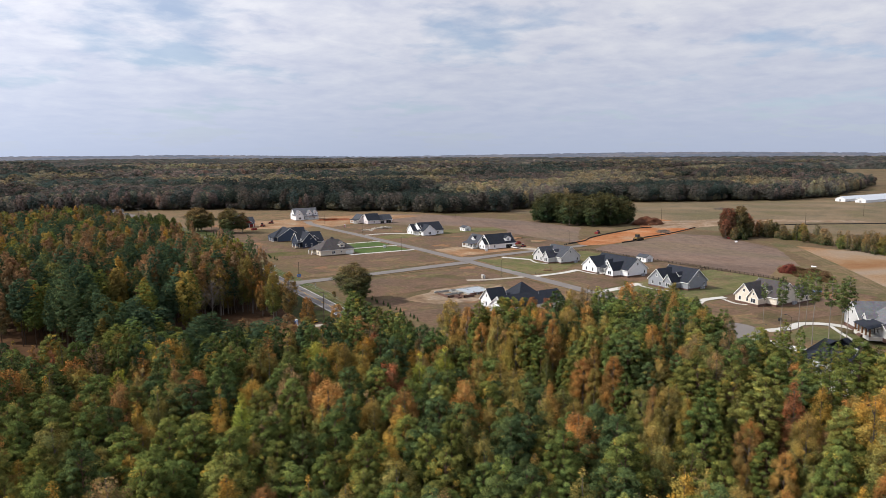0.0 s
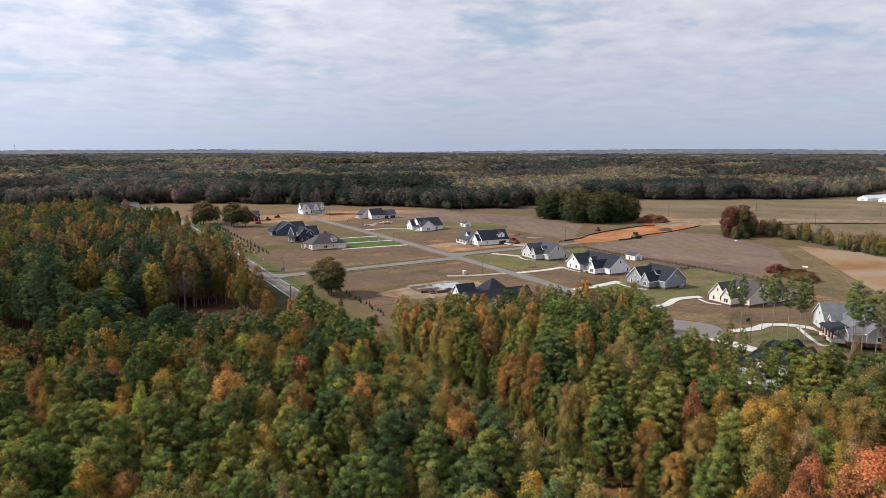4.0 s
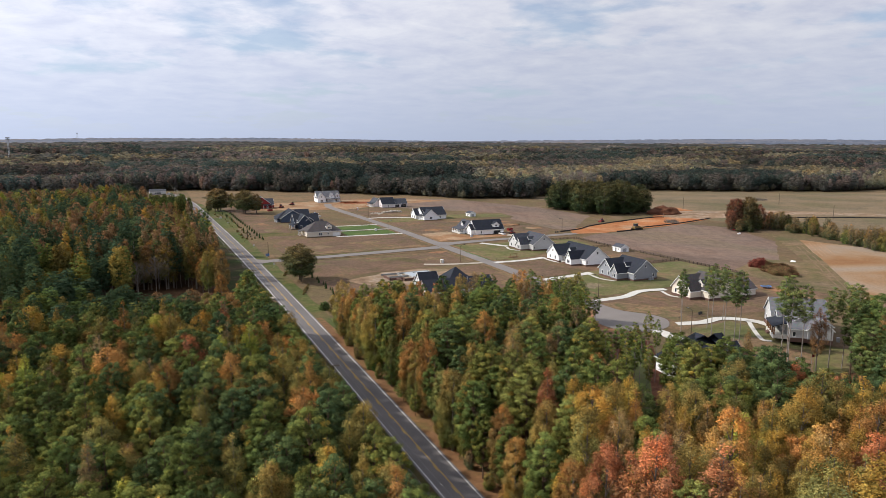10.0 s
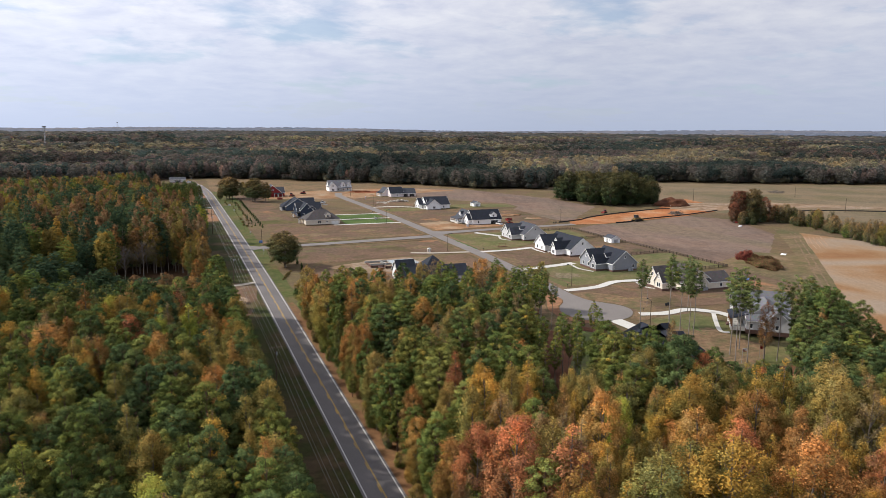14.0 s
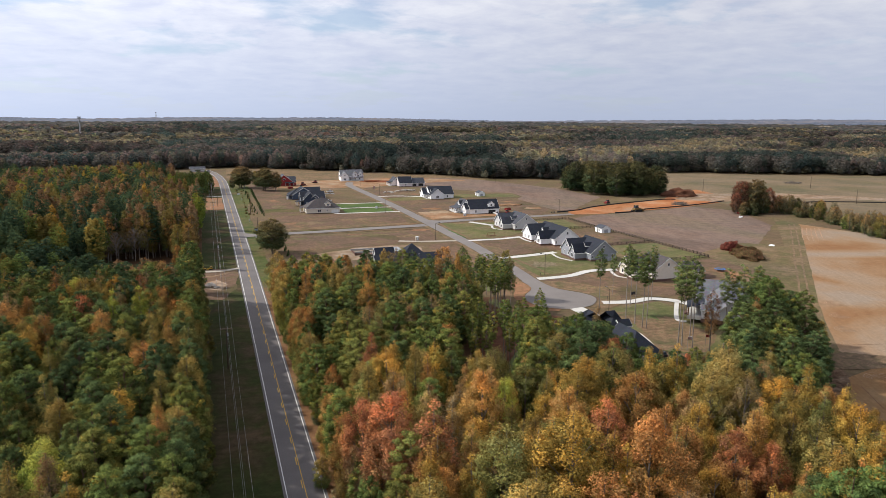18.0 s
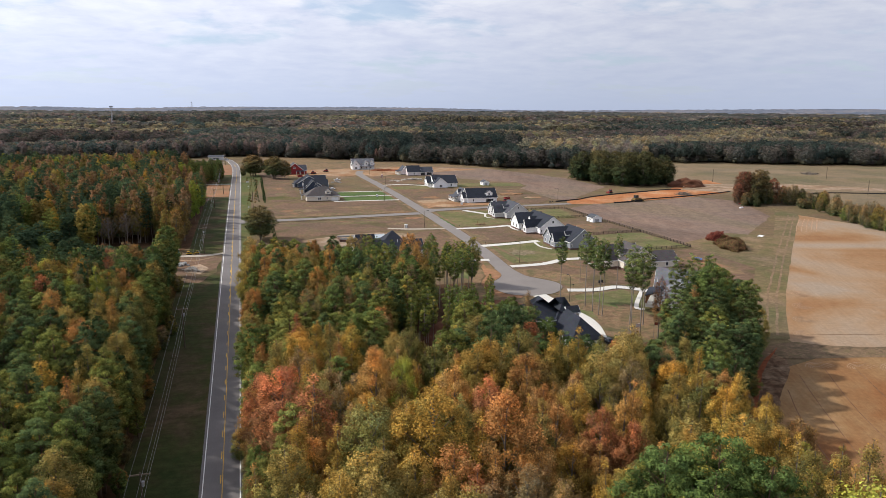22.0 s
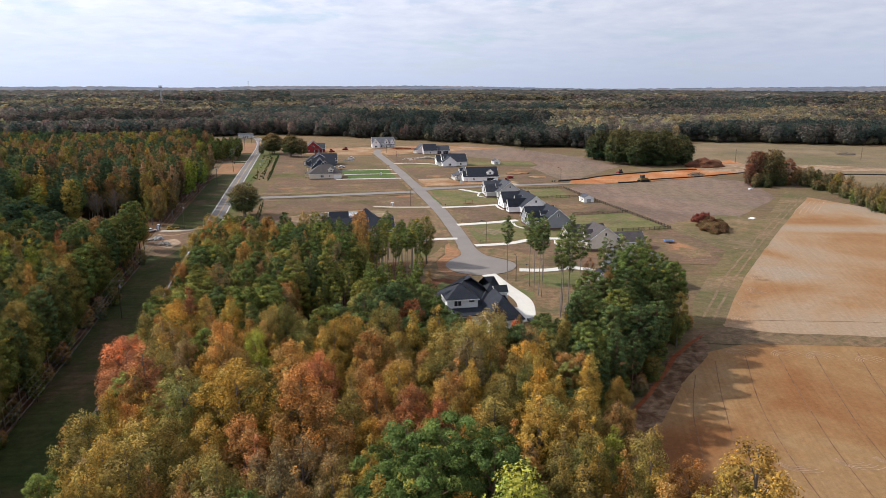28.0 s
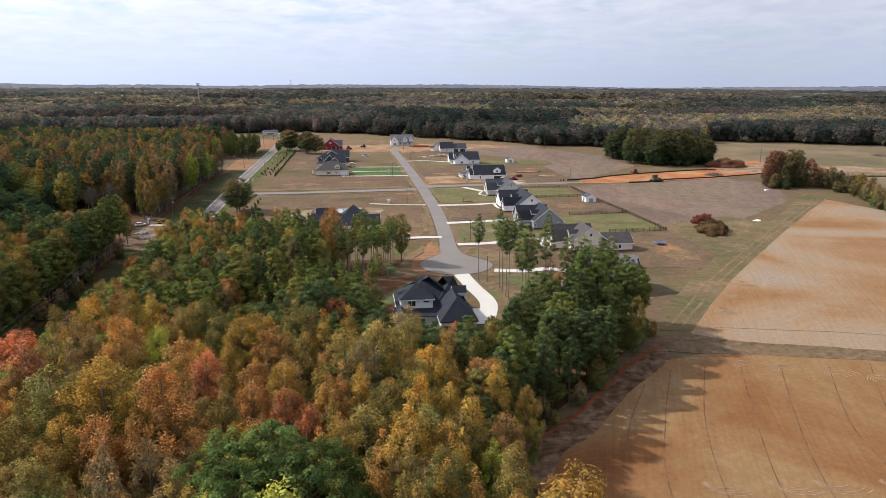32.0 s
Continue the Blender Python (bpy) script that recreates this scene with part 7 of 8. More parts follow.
tops = [utility_pole(95.8, y) for y in (-50, 37, 125, 241, 372, 490, 600, 690)]
for dx, dz in ((-1.5, -0.1), (0.35, -0.1), (1.5, -0.1), (0.2, -3.0)):
    t = tagged(new("power_line"), "pale overhead power cable between roadside poles", "cable", "power lines")
    for (ax, ay, az), (bx, by, bz) in zip(tops, tops[1:]):
        bm = bmesh.new()
        pts = [(ax + dx + (bx - ax) * k / 8, ay + (by - ay) * k / 8, az + dz + (bz - az) * k / 8 - 4 * 0.9 * (k / 8) * (1 - k / 8)) for k in range(9)]
        rings = [[bm.verts.new((p[0] + 0.03 * math.cos(a), p[1], p[2] + 0.03 * math.sin(a))) for a in (0, 1.571, 3.142, 4.712)] for p in pts]
        for p, q in zip(rings, rings[1:]):
            for k in range(4):
                bm.faces.new((p[k], p[(k + 1) % 4], q[(k + 1) % 4], q[k]))
        part("cable", bm, M["wire"], t)
for x, y, h in ((99.5, 440, 9), (118.5, 330, 8), (119, 400, 8), (500, 430, 11), (620, 430, 11), (360, 560, 10), (690, 350, 11), (560, 330, 11), (352, 630, 10)):
    utility_pole(x, y, h, False, "plain slim timber pole standing in open ground")


def leafy(name, n, size, shape, col, seed, label, cat, x, y, group="", kind="", spread=0.18):
    """A shrub: leaf blades through the shape(rng, n) of its crown, as one mesh with stems."""
    rng = np.random.default_rng(seed)
    p, d = shape(rng, n)
    v = sprays(p, d / (np.linalg.norm(d, axis=1, keepdims=True) + 1e-9), size * rng.uniform(0.7, 1.3, n), rng)
    c = np.array(col)[rng.integers(len(col), size=n)] if np.ndim(col) > 1 else np.tile(col, (n, 1))
    c = c * rng.uniform(1 - spread, 1 + spread, (n, 1))
    ob = quick(name, v, blades(n), M["leaf"], tint=np.repeat(c, 3, 0))
    ob.matrix_basis = pose(x, y, gz(x, y))
    return tagged(ob, label, cat, group, kind)


def cone(h, r):
    def shape(rng, n):
        z = h * (1 - np.sqrt(rng.random(n)))
        a = rng.random(n) * 6.283
        q = r * (1 - z / h) * np.sqrt(rng.uniform(0.3, 1, n))
        p = np.stack([q * np.cos(a), q * np.sin(a), z + 0.1], 1)
        return p, np.stack([np.cos(a), np.sin(a), np.full(n, 0.6)], 1) + ball(n, rng) * 0.5
    return shape


def dome(rx, ry, h):
    def shape(rng, n):
        d = ball(n, rng)
        d[:, 2] = np.abs(d[:, 2])
        bump = 0.82 + 0.3 * np.array([noise.noise(Vector(q) * 3.1) for q in d])
        p = d * (rx, ry, h) * (bump * rng.uniform(0.8, 1.02, n))[:, None]
        return p, d + ball(n, rng) * 0.6
    return shape


first = leafy("young_evergreen", 150, 0.15, cone(1.9, 0.6), (0.045, 0.075, 0.03), 1, "young dark evergreen in a planted row", "shrub", 126.5, 388, "planted screen")
row = [(126.5 + (y - 388) * 0.012, y) for y in np.arange(391.5, 548, 3.4)] + [(127.5, y) for y in np.arange(224, 300, 3.8)] + [(122.5, y) for y in np.arange(396, 545, 9.0)]
for k, (x, y) in enumerate(row):
    s = 0.75 + 0.5 * ((k * 0.37) % 1)
    m = pose(x + 0.7 * math.sin(k * 2.1), y + 0.5 * math.cos(k * 1.7), gz(x, y), 0, 0, k * 47) @ Matrix.Diagonal((s, s, s, 1))
    copy_thing(first, m)
bush = leafy("verge_bush", 260, 0.2, dome(1.1, 1.1, 1.5), [(0.16, 0.12, 0.06), (0.13, 0.15, 0.05), (0.2, 0.12, 0.06)], 2, "small brown and green verge bush", "shrub", 118, 396, "verge bushes")
for k in range(46):
    y = 388 + (k * 37) % 156 if k < 30 else 196 + (k * 29) % 90
    x = 115.5 + (k * 5.3) % 8.5
    s = 0.45 + 0.6 * ((k * 0.61) % 1)
    copy_thing(bush, pose(x, y, gz(x, y), 0, 0, k * 71) @ Matrix.Diagonal((s, s, s, 1)))
leafy("roadside_bush", 900, 0.3, dome(2.6, 2.6, 3.6), [(0.07, 0.11, 0.04), (0.10, 0.13, 0.045)], 3, "rounded dark green roadside bush", "shrub", 117.8, 215)
leafy("roadside_bush", 900, 0.3, dome(2.6, 3.0, 3.0), [(0.07, 0.13, 0.04), (0.09, 0.15, 0.045)], 5, "rounded green bush at the wood edge", "shrub", 115, 148)
# a pale sheet left on the ground and a white stock trough
bm = bmesh.new()
for k in range(6):
    for q in range(4):
        z = [0.10 + 0.16 * abs(math.sin(1.7 * (k + i) + 2.3 * (q + j))) for i, j in ((0, 0), (1, 0), (1, 1), (0, 1))]
        bm.faces.new([bm.verts.new((-2.1 + 0.7 * (k + i), -1.2 + 0.6 * (q + j), z[n])) for n, (i, j) in enumerate(((0, 0), (1, 0), (1, 1), (0, 1)))])
bmesh.ops.remove_doubles(bm, verts=bm.verts[:], dist=0.01)
sheet = part("ground_sheet", bm, M["white"])
sheet.matrix_basis = pose(360, 206, gz(360, 206) + 0.05, 0, 0, 35)
tagged(sheet, "crumpled white plastic sheet lying beside a thicket", "plastic sheet")
t = tagged(thing("stock_trough", 422, 297, turn=20), "white stock trough standing in a field", "trough")
part("basin", boxes((-1.5, 1.5, -0.6, -0.5, 0.1, 0.75), (-1.5, 1.5, 0.5, 0.6, 0.1, 0.75), (-1.5, -1.4, -0.5, 0.5, 0.1, 0.75), (1.4, 1.5, -0.5, 0.5, 0.1, 0.75), (-1.5, 1.5, -0.6, 0.6, 0.0, 0.1)), M["white"], t)
rb = [(0.15, 0.075, 0.05), (0.14, 0.105, 0.05), (0.12, 0.105, 0.045), (0.165, 0.085, 0.055)]
leafy("thicket", 26000, 0.21, dome(15.5, 7.5, 4.6), rb, 4, "low red brown and olive thicket in an open field", "thicket", 328, 188).rotation_euler = (0, 0, radians(66))
leafy("thicket", 8000, 0.21, dome(6.0, 5.0, 5.0), [(0.22, 0.06, 0.05), (0.19, 0.07, 0.05)], 6, "low crimson thicket in an open field", "thicket", 332, 203)


def wheels(t, xs, ys, r, w):
    for x in xs:
        for y in ys:
            bm = bmesh.new()
            rod(bm, (x, y - w / 2, r), (x, y + w / 2, r), r, n=14)
            tyre = part("tyre", bm, M["rubber"], t)
            bm = bmesh.new()
            rod(bm, (x, y - w / 2 - 0.02, r), (x, y + w / 2 + 0.02, r), r * 0.55, n=10)
            part("rim", bm, M["metal"], tyre)


def hull(profile, half, taper=0.0):
    """A body from a side profile (x, z), drawn in at the top."""
    bm = bmesh.new()
    zmax = max(z for _, z in profile)
    sides = [[bm.verts.new((x, s * half * (1 - taper * (z / zmax) ** 2), z)) for x, z in profile] for s in (-1, 1)]
    n = len(profile)
    for k in range(n):
        bm.faces.new((sides[0][k], sides[0][(k + 1) % n], sides[1][(k + 1) % n], sides[1][k]))
    bm.faces.new(sides[0])
    bm.faces.new(sides[1][::-1])
    bmesh.ops.bevel(bm, geom=bm.edges[:], offset=0.05, segments=1, affect="EDGES")
    bmesh.ops.recalc_face_normals(bm, faces=bm.faces[:])
    return bm


def car(x, y, turn, paint, label, truck=False, name="car"):
    t = tagged(thing(name, x, y, gz(x, y) + 0.12, turn=turn), label, "pickup truck" if truck else "car", "parked vehicles")
    if truck:
        part("body", hull([(-2.7, 0.4), (2.7, 0.4), (2.75, 1.05), (1.35, 1.2), (-2.7, 1.15)], 0.98), M[paint], t)
        part("cab", hull([(-0.9, 1.1), (1.3, 1.15), (0.75, 1.85), (-0.75, 1.88)], 0.9, 0.15), M["glass"], t)
        part("roof", hull([(-0.78, 1.82), (0.78, 1.8), (0.7, 1.92), (-0.7, 1.93)], 0.8), M[paint], t)
        part("bed", boxes((-2.55, -1.0, -0.8, 0.8, 1.12, 1.2)), M["dark_paint"], t)
    else:
        part("body", hull([(-2.2, 0.35), (2.2, 0.35), (2.25, 0.85), (1.1, 1.0), (-2.2, 1.05)], 0.92), M[paint], t)
        part("cabin", hull([(-2.0, 1.0), (1.2, 0.98), (0.5, 1.5), (-1.6, 1.55)], 0.85, 0.15), M["glass"], t)
        part("roof", hull([(-1.55, 1.5), (0.5, 1.46), (0.4, 1.56), (-1.45, 1.6)], 0.74), M[paint], t)
    wheels(t, (-1.5, 1.5), (-0.85, 0.85), 0.36, 0.24)
    for s in (-0.65, 0.65):
        part("headlight", boxes((2.2, 2.29, s - 0.18, s + 0.18, 0.66, 0.84)), M["trim"], t)
        part("tail_light", boxes((-2.72 if truck else -2.24, -2.66 if truck else -2.18, s - 0.16, s + 0.16, 0.75, 0.95)), M["red_paint"], t)


car(82.2, 237.5, 30, "white_paint", "white car parked in a roadside pull-off")
car(79.4, 231.5, 75, "dark_paint", "dark pickup truck parked in a roadside pull-off", True, "pickup_truck")
car(273, 353.5, 100, "white_paint", "white pickup truck parked before a garage", True, "pickup_truck")
car(434, 311, 20, "red_paint", "dark red pickup truck parked under field trees", True, "pickup_truck")
car(441, 310, 200, "red_paint", "dark red tractor truck parked under field trees", True, "pickup_truck")
car(178.5, 451, 10, "white_paint", "white car parked on a driveway", False)
car(190, 512, 10, "white_paint", "white pickup truck beside new houses", True, "pickup_truck")
car(213, 94.5, 95, "dark_paint", "dark open car parked on a concrete driveway")
car(96, 768, 30, "white_paint", "white car parked far up the road")


def machine(x, y, turn, label, paint="yellow_steel", s=1.0, name="bulldozer"):
    t = tagged(thing(name, x, y, turn=turn), label, "machine", "site machines")
    t.scale = (s, s, s)
    for side in (-1.1, 1.1):
        part("track", hull([(-2.0, 0.0), (1.9, 0.0), (2.3, 0.5), (1.8, 0.95), (-1.9, 0.95), (-2.3, 0.5)], 0.28), M["rubber"], t).location = (0, side, 0)
    part("body", hull([(-2.1, 0.7), (2.0, 0.7), (2.0, 1.6), (0.3, 1.8), (-2.1, 1.7)], 0.8), M[paint], t)
    part("cab", hull([(-1.5, 1.7), (0.3, 1.7), (0.15, 2.9), (-1.4, 2.9)], 0.75), M["glass"], t)
    part("cab_roof", boxes((-1.6, 0.4, -0.85, 0.85, 2.9, 3.02)), M[paint], t)
    part("blade", hull([(2.6, 0.0), (2.8, 0.05), (2.75, 1.1), (2.5, 1.2)], 1.6), M[paint], t)
    for side in (-0.95, 0.95):
        part("arm", boxes((0.6, 2.65, side - 0.1, side + 0.1, 0.45, 0.7)), M[paint], t)


machine(89.5, 241, 20, "small yellow loader parked in a pull-off", "bright_yellow", 0.5)
machine(92.6, 241.6, 200, "small yellow roller parked in a pull-off", "bright_yellow", 0.45)
machine(372, 340, 12, "yellow brown bulldozer standing on an orange haul road", s=1.5)
machine(376, 384, 200, "small red machine in an open field", "red_paint", 0.9)
machine(176, 575, 60, "small orange excavator beside a red house", "red_paint", 1.1)
machine(190, 595, 160, "small orange loader on graded earth", "red_paint", 1.0)
machine(282, 356, 30, "small red loader beside a white house", "red_paint", 0.8)


def dumpster(x, y, turn, mat, label):
    t = tagged(thing("dumpster", x, y, turn=turn), label, "dumpster")
    t.scale = (0.7, 0.9, 0.8)
    bm = boxes((-3, 3, -1.2, -1.1, 0.1, 1.9), (-3, 3, 1.1, 1.2, 0.1, 1.9), (-3, -2.9, -1.1, 1.1, 0.1, 1.9), (2.9, 3, -1.1, 1.1, 0.1, 1.9), (-2.9, 2.9, -1.1, 1.1, 0.1, 0.2))
    part("bin", bm, M[mat], t)
    for k in range(6):
        part("rib", boxes((-2.8 + k * 1.1, -2.68 + k * 1.1, -1.28, -1.2, 0.1, 1.9)), M[mat], t)


dumpster(162, 552, 10, "red_paint", "dark red skip beside a red house")
dumpster(288.5, 370, 20, "red_paint", "small red skip beside a white house")


def cabin(x, y, mat, label, w=1.15, h=2.3):
    t = tagged(thing("portable_toilet", x, y), label, "portable toilet", "portable toilets")
    part("walls", boxes((-w / 2, w / 2, -w / 2, w / 2, 0, h)), M[mat], t)
    part("roof", hull([(-w / 2 - 0.05, h), (w / 2 + 0.05, h), (w / 2 - 0.1, h + 0.22), (-w / 2 + 0.1, h + 0.22)], w / 2 + 0.05), M["white_paint"], t)
    part("door", boxes((-0.35, 0.35, -w / 2 - 0.03, -w / 2, 0.15, 2.0)), M["white_paint"], t)


cabin(84.8, 240.8, "blue_plastic", "bright blue portable toilet in a roadside pull-off")
cabin(199, 194.5, "dark_paint", "dark portable toilet with white roof")
cabin(203.5, 402, "grey_plastic", "grey portable toilet on green turf", 1.3, 1.5)
cabin(232, 531, "red_paint", "red portable toilet beside the street")
cabin(250.5, 353, "grey_plastic", "grey utility box before a new house", 1.3, 1.5)
cabin(196, 279, "stone", "pale stone well house beside a lamp", 1.6, 1.7)


def pile(x, y, rx, ry, h, mat, n, label, name, size=0.5, seed=0):
    """A heap of loose lumps or logs, each a rough block."""
    rng = np.random.default_rng(seed + int(x))
    t = tagged(thing(name, x, y), label, "pile")
    for k in range(n):
        d = rng.normal(size=2) * 0.42
        z = max(0.0, h * (1 - np.hypot(*d)))
        s = size * rng.uniform(0.5, 1.4)
        bm = bmesh.new()
        bmesh.ops.create_icosphere(bm, subdivisions=1, radius=s)
        for v in bm.verts:
            v.co *= float(rng.uniform(0.7, 1.25))
            v.co.x *= 1.5
        bmesh.ops.rotate(bm, verts=bm.verts[:], matrix=Euler((0, 0, rng.random() * 6)).to_matrix())
        part("lump", bm, M[mat], t).location = (d[0] * rx, d[1] * ry, z * 0.7)


def brush(x, y, rx, h, n, label, seed):
    rng = np.random.default_rng(seed)
    bm = bmesh.new()
    for k in range(n):
        a, b = rng.random() * 6.283, rng.random() * 6.283
        q = rx * math.sqrt(rng.random()) * 0.7
        c = Vector((q * math.cos(a), q * math.sin(a) * 0.7, h * (1 - q / rx) * rng.random()))
        d = Vector((math.cos(b), math.sin(b), rng.normal() * 0.25)) * rng.uniform(1.5, 3.2)
        rod(bm, c - d, c + d, 0.16, 0.05, 5)
    ob = part("brush_heap", bm, M["bark_grey"])
    ob.matrix_basis = pose(x, y, gz(x, y))
    tagged(ob, label, "brush heap", kind="stuff")


pile(255, 505, 12, 4, 1.6, "stone", 26, "long heap of pale stones and rubble", "rubble_pile", 0.8)
pile(238, 498, 6, 3, 1.2, "stone", 14, "heap of pale rubble beside a drive", "rubble_pile", 0.7)
pile(188, 500, 5, 3, 1.0, "block", 14, "heap of grey blocks on a building lot", "rubble_pile", 0.6)
pile(92, 212, 6, 5, 1.0, "stone", 16, "pale rubble on a sandy pull-off", "rubble_pile", 0.7)
pile(88, 222, 4, 4, 1.0, "block", 10, "grey rubble on a sandy pull-off", "rubble_pile", 0.7)
pile(446, 405, 9, 8, 4.5, "stone", 1, "earth mound beside an oak clump", "earth_mound", 0.5)
brush(424, 362, 8, 2.6, 90, "grey brush pile of cleared branches", 1)
brush(452, 322, 9, 2.4, 90, "grey brush pile under field trees", 2)
brush(640, 470, 12, 2.6, 90, "grey brush pile in a far pasture", 3)


def mound(x, y, rx, ry, h, mat, label):
    bm = bmesh.new()
    bmesh.ops.create_icosphere(bm, subdivisions=4, radius=1.0)
    for v in bm.verts:
        k = 1 + 0.35 * noise.noise(v.co * 1.7 + Vector((x, y, 0))) + 0.15 * noise.noise(v.co * 4.1)
        v.co = Vector((v.co.x * rx * k, v.co.y * ry * k, max(-0.3, v.co.z * h * k)))
    for f in bm.faces:
        f.smooth = True
    ob = part("earth_mound", bm, M[mat])
    ob.matrix_basis = pose(x, y, gz(x, y))
    tagged(ob, label, "earth mound", "earth mounds")


mound(460, 410, 15, 11, 6.0, "litter_red", "red clay mound beside an oak clump")
mound(300, 392, 9, 4, 1.2, "dirt", "low ochre earth heap behind a house")
mound(245, 598, 10, 4, 1.3, "red", "low red clay heap beside a white house")

# trampoline
t = tagged(thing("trampoline", 295, 167), "round blue and black trampoline on bare ground", "trampoline")
for name, r0, r1, z, m in (("mat", 0.0, 1.75, 0.86, "dark_paint"), ("pad", 1.75, 2.2, 0.9, "blue_plastic")):
    bm = bmesh.new()
    n = 28
    ring = [[bm.verts.new((r * math.cos(2 * math.pi * k / n), r * math.sin(2 * math.pi * k / n), z + d)) for k in range(n)] for r, d in ((max(r0, 0.02), 0), (r1, 0), (r1, 0.07), (max(r0, 0.02), 0.07))]
    for a, b in ((0, 1), (1, 2), (2, 3), (3, 0)):
        for k in range(n):
            bm.faces.new((ring[a][k], ring[a][(k + 1) % n], ring[b][(k + 1) % n], ring[b][k]))
    bmesh.ops.recalc_face_normals(bm, faces=bm.faces[:])
    part(name, bm, M[m], t)
for k in range(6):
    a = k * math.pi / 3
    bm = bmesh.new()
    rod(bm, (2.1 * math.cos(a), 2.1 * math.sin(a), -0.1), (2.1 * math.cos(a), 2.1 * math.sin(a), 0.9), 0.04)
    part("leg", bm, M["metal"], t)

# a garden frame, bins, mailboxes and a flag
t = tagged(thing("swing_frame", 238, 279), "reddish timber play frame on a lawn", "play frame")
for dx in (-2, 2):
    for dy in (-0.8, 0.8):
        bm = bmesh.new()
        rod(bm, (dx, dy, -0.1), (dx, 0, 2.0), 0.06)
        part("leg", bm, M["wood"], t)
bm = bmesh.new()
rod(bm, (-2.1, 0, 2.0), (2.1, 0, 2.0), 0.06)
part("beam", bm, M["wood"], t)
mulch = [(238 + 3.2 * math.cos(k), 279 + 1.8 * math.sin(k)) for k in np.arange(0, 6.2, 0.4)]
cover("mulch_bed", mulch, "litter", 0.13, "dark mulch bed on a lawn", 0.2, 2.0)
for x, y in ((311, 348), (313, 348.6), (240, 149), (241.2, 149.3)):
    t = tagged(thing("wheelie_bin", x, y), "black wheeled bin beside a drive", "bin", "bins")
    part("bin", hull([(-0.28, 0.1), (0.28, 0.1), (0.34, 1.0), (-0.34, 1.0)], 0.3), M["dark_paint"], t)
    part("lid", hull([(-0.38, 1.0), (0.38, 1.0), (0.3, 1.1), (-0.36, 1.08)], 0.33), M["rubber"], t)
    wheels(t, (-0.25,), (-0.22, 0.22), 0.12, 0.06)
for x, y in ((223.5, 272), (222, 226), (221, 186), (228, 146.5), (224, 474), (211, 387), (211, 411), (211, 436)):
    t = tagged(thing("mailbox", x, y), "dark mailbox on a post beside the street", "mailbox", "mailboxes")
    part("post", boxes((-0.06, 0.06, -0.06, 0.06, -0.2, 1.05)), M["deck_wood"], t)
    part("box", hull([(-0.25, 1.05), (0.25, 1.05), (0.25, 1.25), (0.12, 1.36), (-0.12, 1.36), (-0.25, 1.25)], 0.14), M["dark_paint"], t)
t = tagged(thing("flagpole", 228, 94), "slim flagpole with a small flag", "flagpole")
bm = bmesh.new()
rod(bm, (0, 0, -0.2), (0, 0, 5.0), 0.05, 0.03)
part("pole", bm, M["metal"], t)
bm = bmesh.new()
for k in range(6):
    for j, z in enumerate((4.1, 4.9)):
        bm.verts.new((0.05 + k * 0.25, 0.08 * math.sin(k * 1.3), z - 0.05 * k))
bm.verts.ensure_lookup_table()
for k in range(5):
    bm.faces.new((bm.verts[2 * k], bm.verts[2 * k + 2], bm.verts[2 * k + 3], bm.verts[2 * k + 1]))
bmesh.ops.solidify(bm, geom=bm.faces[:], thickness=0.02)
part("flag", bm, M["red_paint"], t)


def road_sign(x, y, w, h, z, mat, label):
    t = tagged(thing("road_sign", x, y), label, "road sign", "road signs")
    for dx in (-w / 2, w / 2):
        part("post", boxes((dx - 0.05, dx + 0.05, -0.05, 0.05, -0.2, z + h)), M["deck_wood"], t)
    part("board", boxes((-w / 2 - 0.1, w / 2 + 0.1, -0.09, -0.05, z, z + h)), M[mat], t)
    for k in range(3):
        part("bar", boxes((-w / 2 + 0.1, w / 2 - 0.1 - 0.3 * k, -0.11, -0.09, z + h * (0.22 + 0.26 * k), z + h * (0.34 + 0.26 * k))), M["grey_plastic"], t)


road_sign(117.5, 327, 1.6, 1.3, 1.0, "blue_plastic", "blue and white estate sign at the road corner")
road_sign(116.5, 507, 1.6, 1.2, 0.9, "white_paint", "white sign board on two posts by the road")
for x, y in ((116.8, 470), (116, 360), (115.5, 300)):
    t = tagged(thing("sign_post", x, y), "thin road sign on a steel post", "road sign", "road signs")
    part("post", boxes((-0.04, 0.04, -0.04, 0.04, -0.2, 2.4)), M["metal"], t)
    part("plate", boxes((-0.35, 0.35, -0.07, -0.04, 1.6, 2.4)), M["white_paint"], t)

# far landmarks
def mast(x, y, h, w, label):
    z = gz(x, y)
    t = tagged(thing("radio_mast", x, y), label, "radio mast", "masts")
    for k in range(3):
        a = k * 2.094
        bm = bmesh.new()
        rod(bm, (w * math.cos(a), w * math.sin(a), -1), (0.4 * w * math.cos(a), 0.4 * w * math.sin(a), h - z), 0.35, 0.3, 5)
        part("leg", bm, M["metal"], t)
    for k in range(10):
        zz = (h - z) * (k + 0.5) / 10
        bm = bmesh.new()
        for a in (0, 2.094, 4.189):
            q = w * (1 - 0.06 * k)
            rod(bm, (q * math.cos(a), q * math.sin(a), zz), (q * math.cos(a + 2.094), q * math.sin(a + 2.094), zz + 3), 0.2, n=4)
        part("brace", bm, M["metal"], t)
    for dz in (0, 3):
        part("antenna_ring", boxes((-3.5, 3.5, -0.5, 0.5, h - z - 4 + dz, h - z - 2 + dz), (-0.5, 0.5, -3.5, 3.5, h - z - 4 + dz, h - z - 2 + dz)), M["grey_plastic"], t)


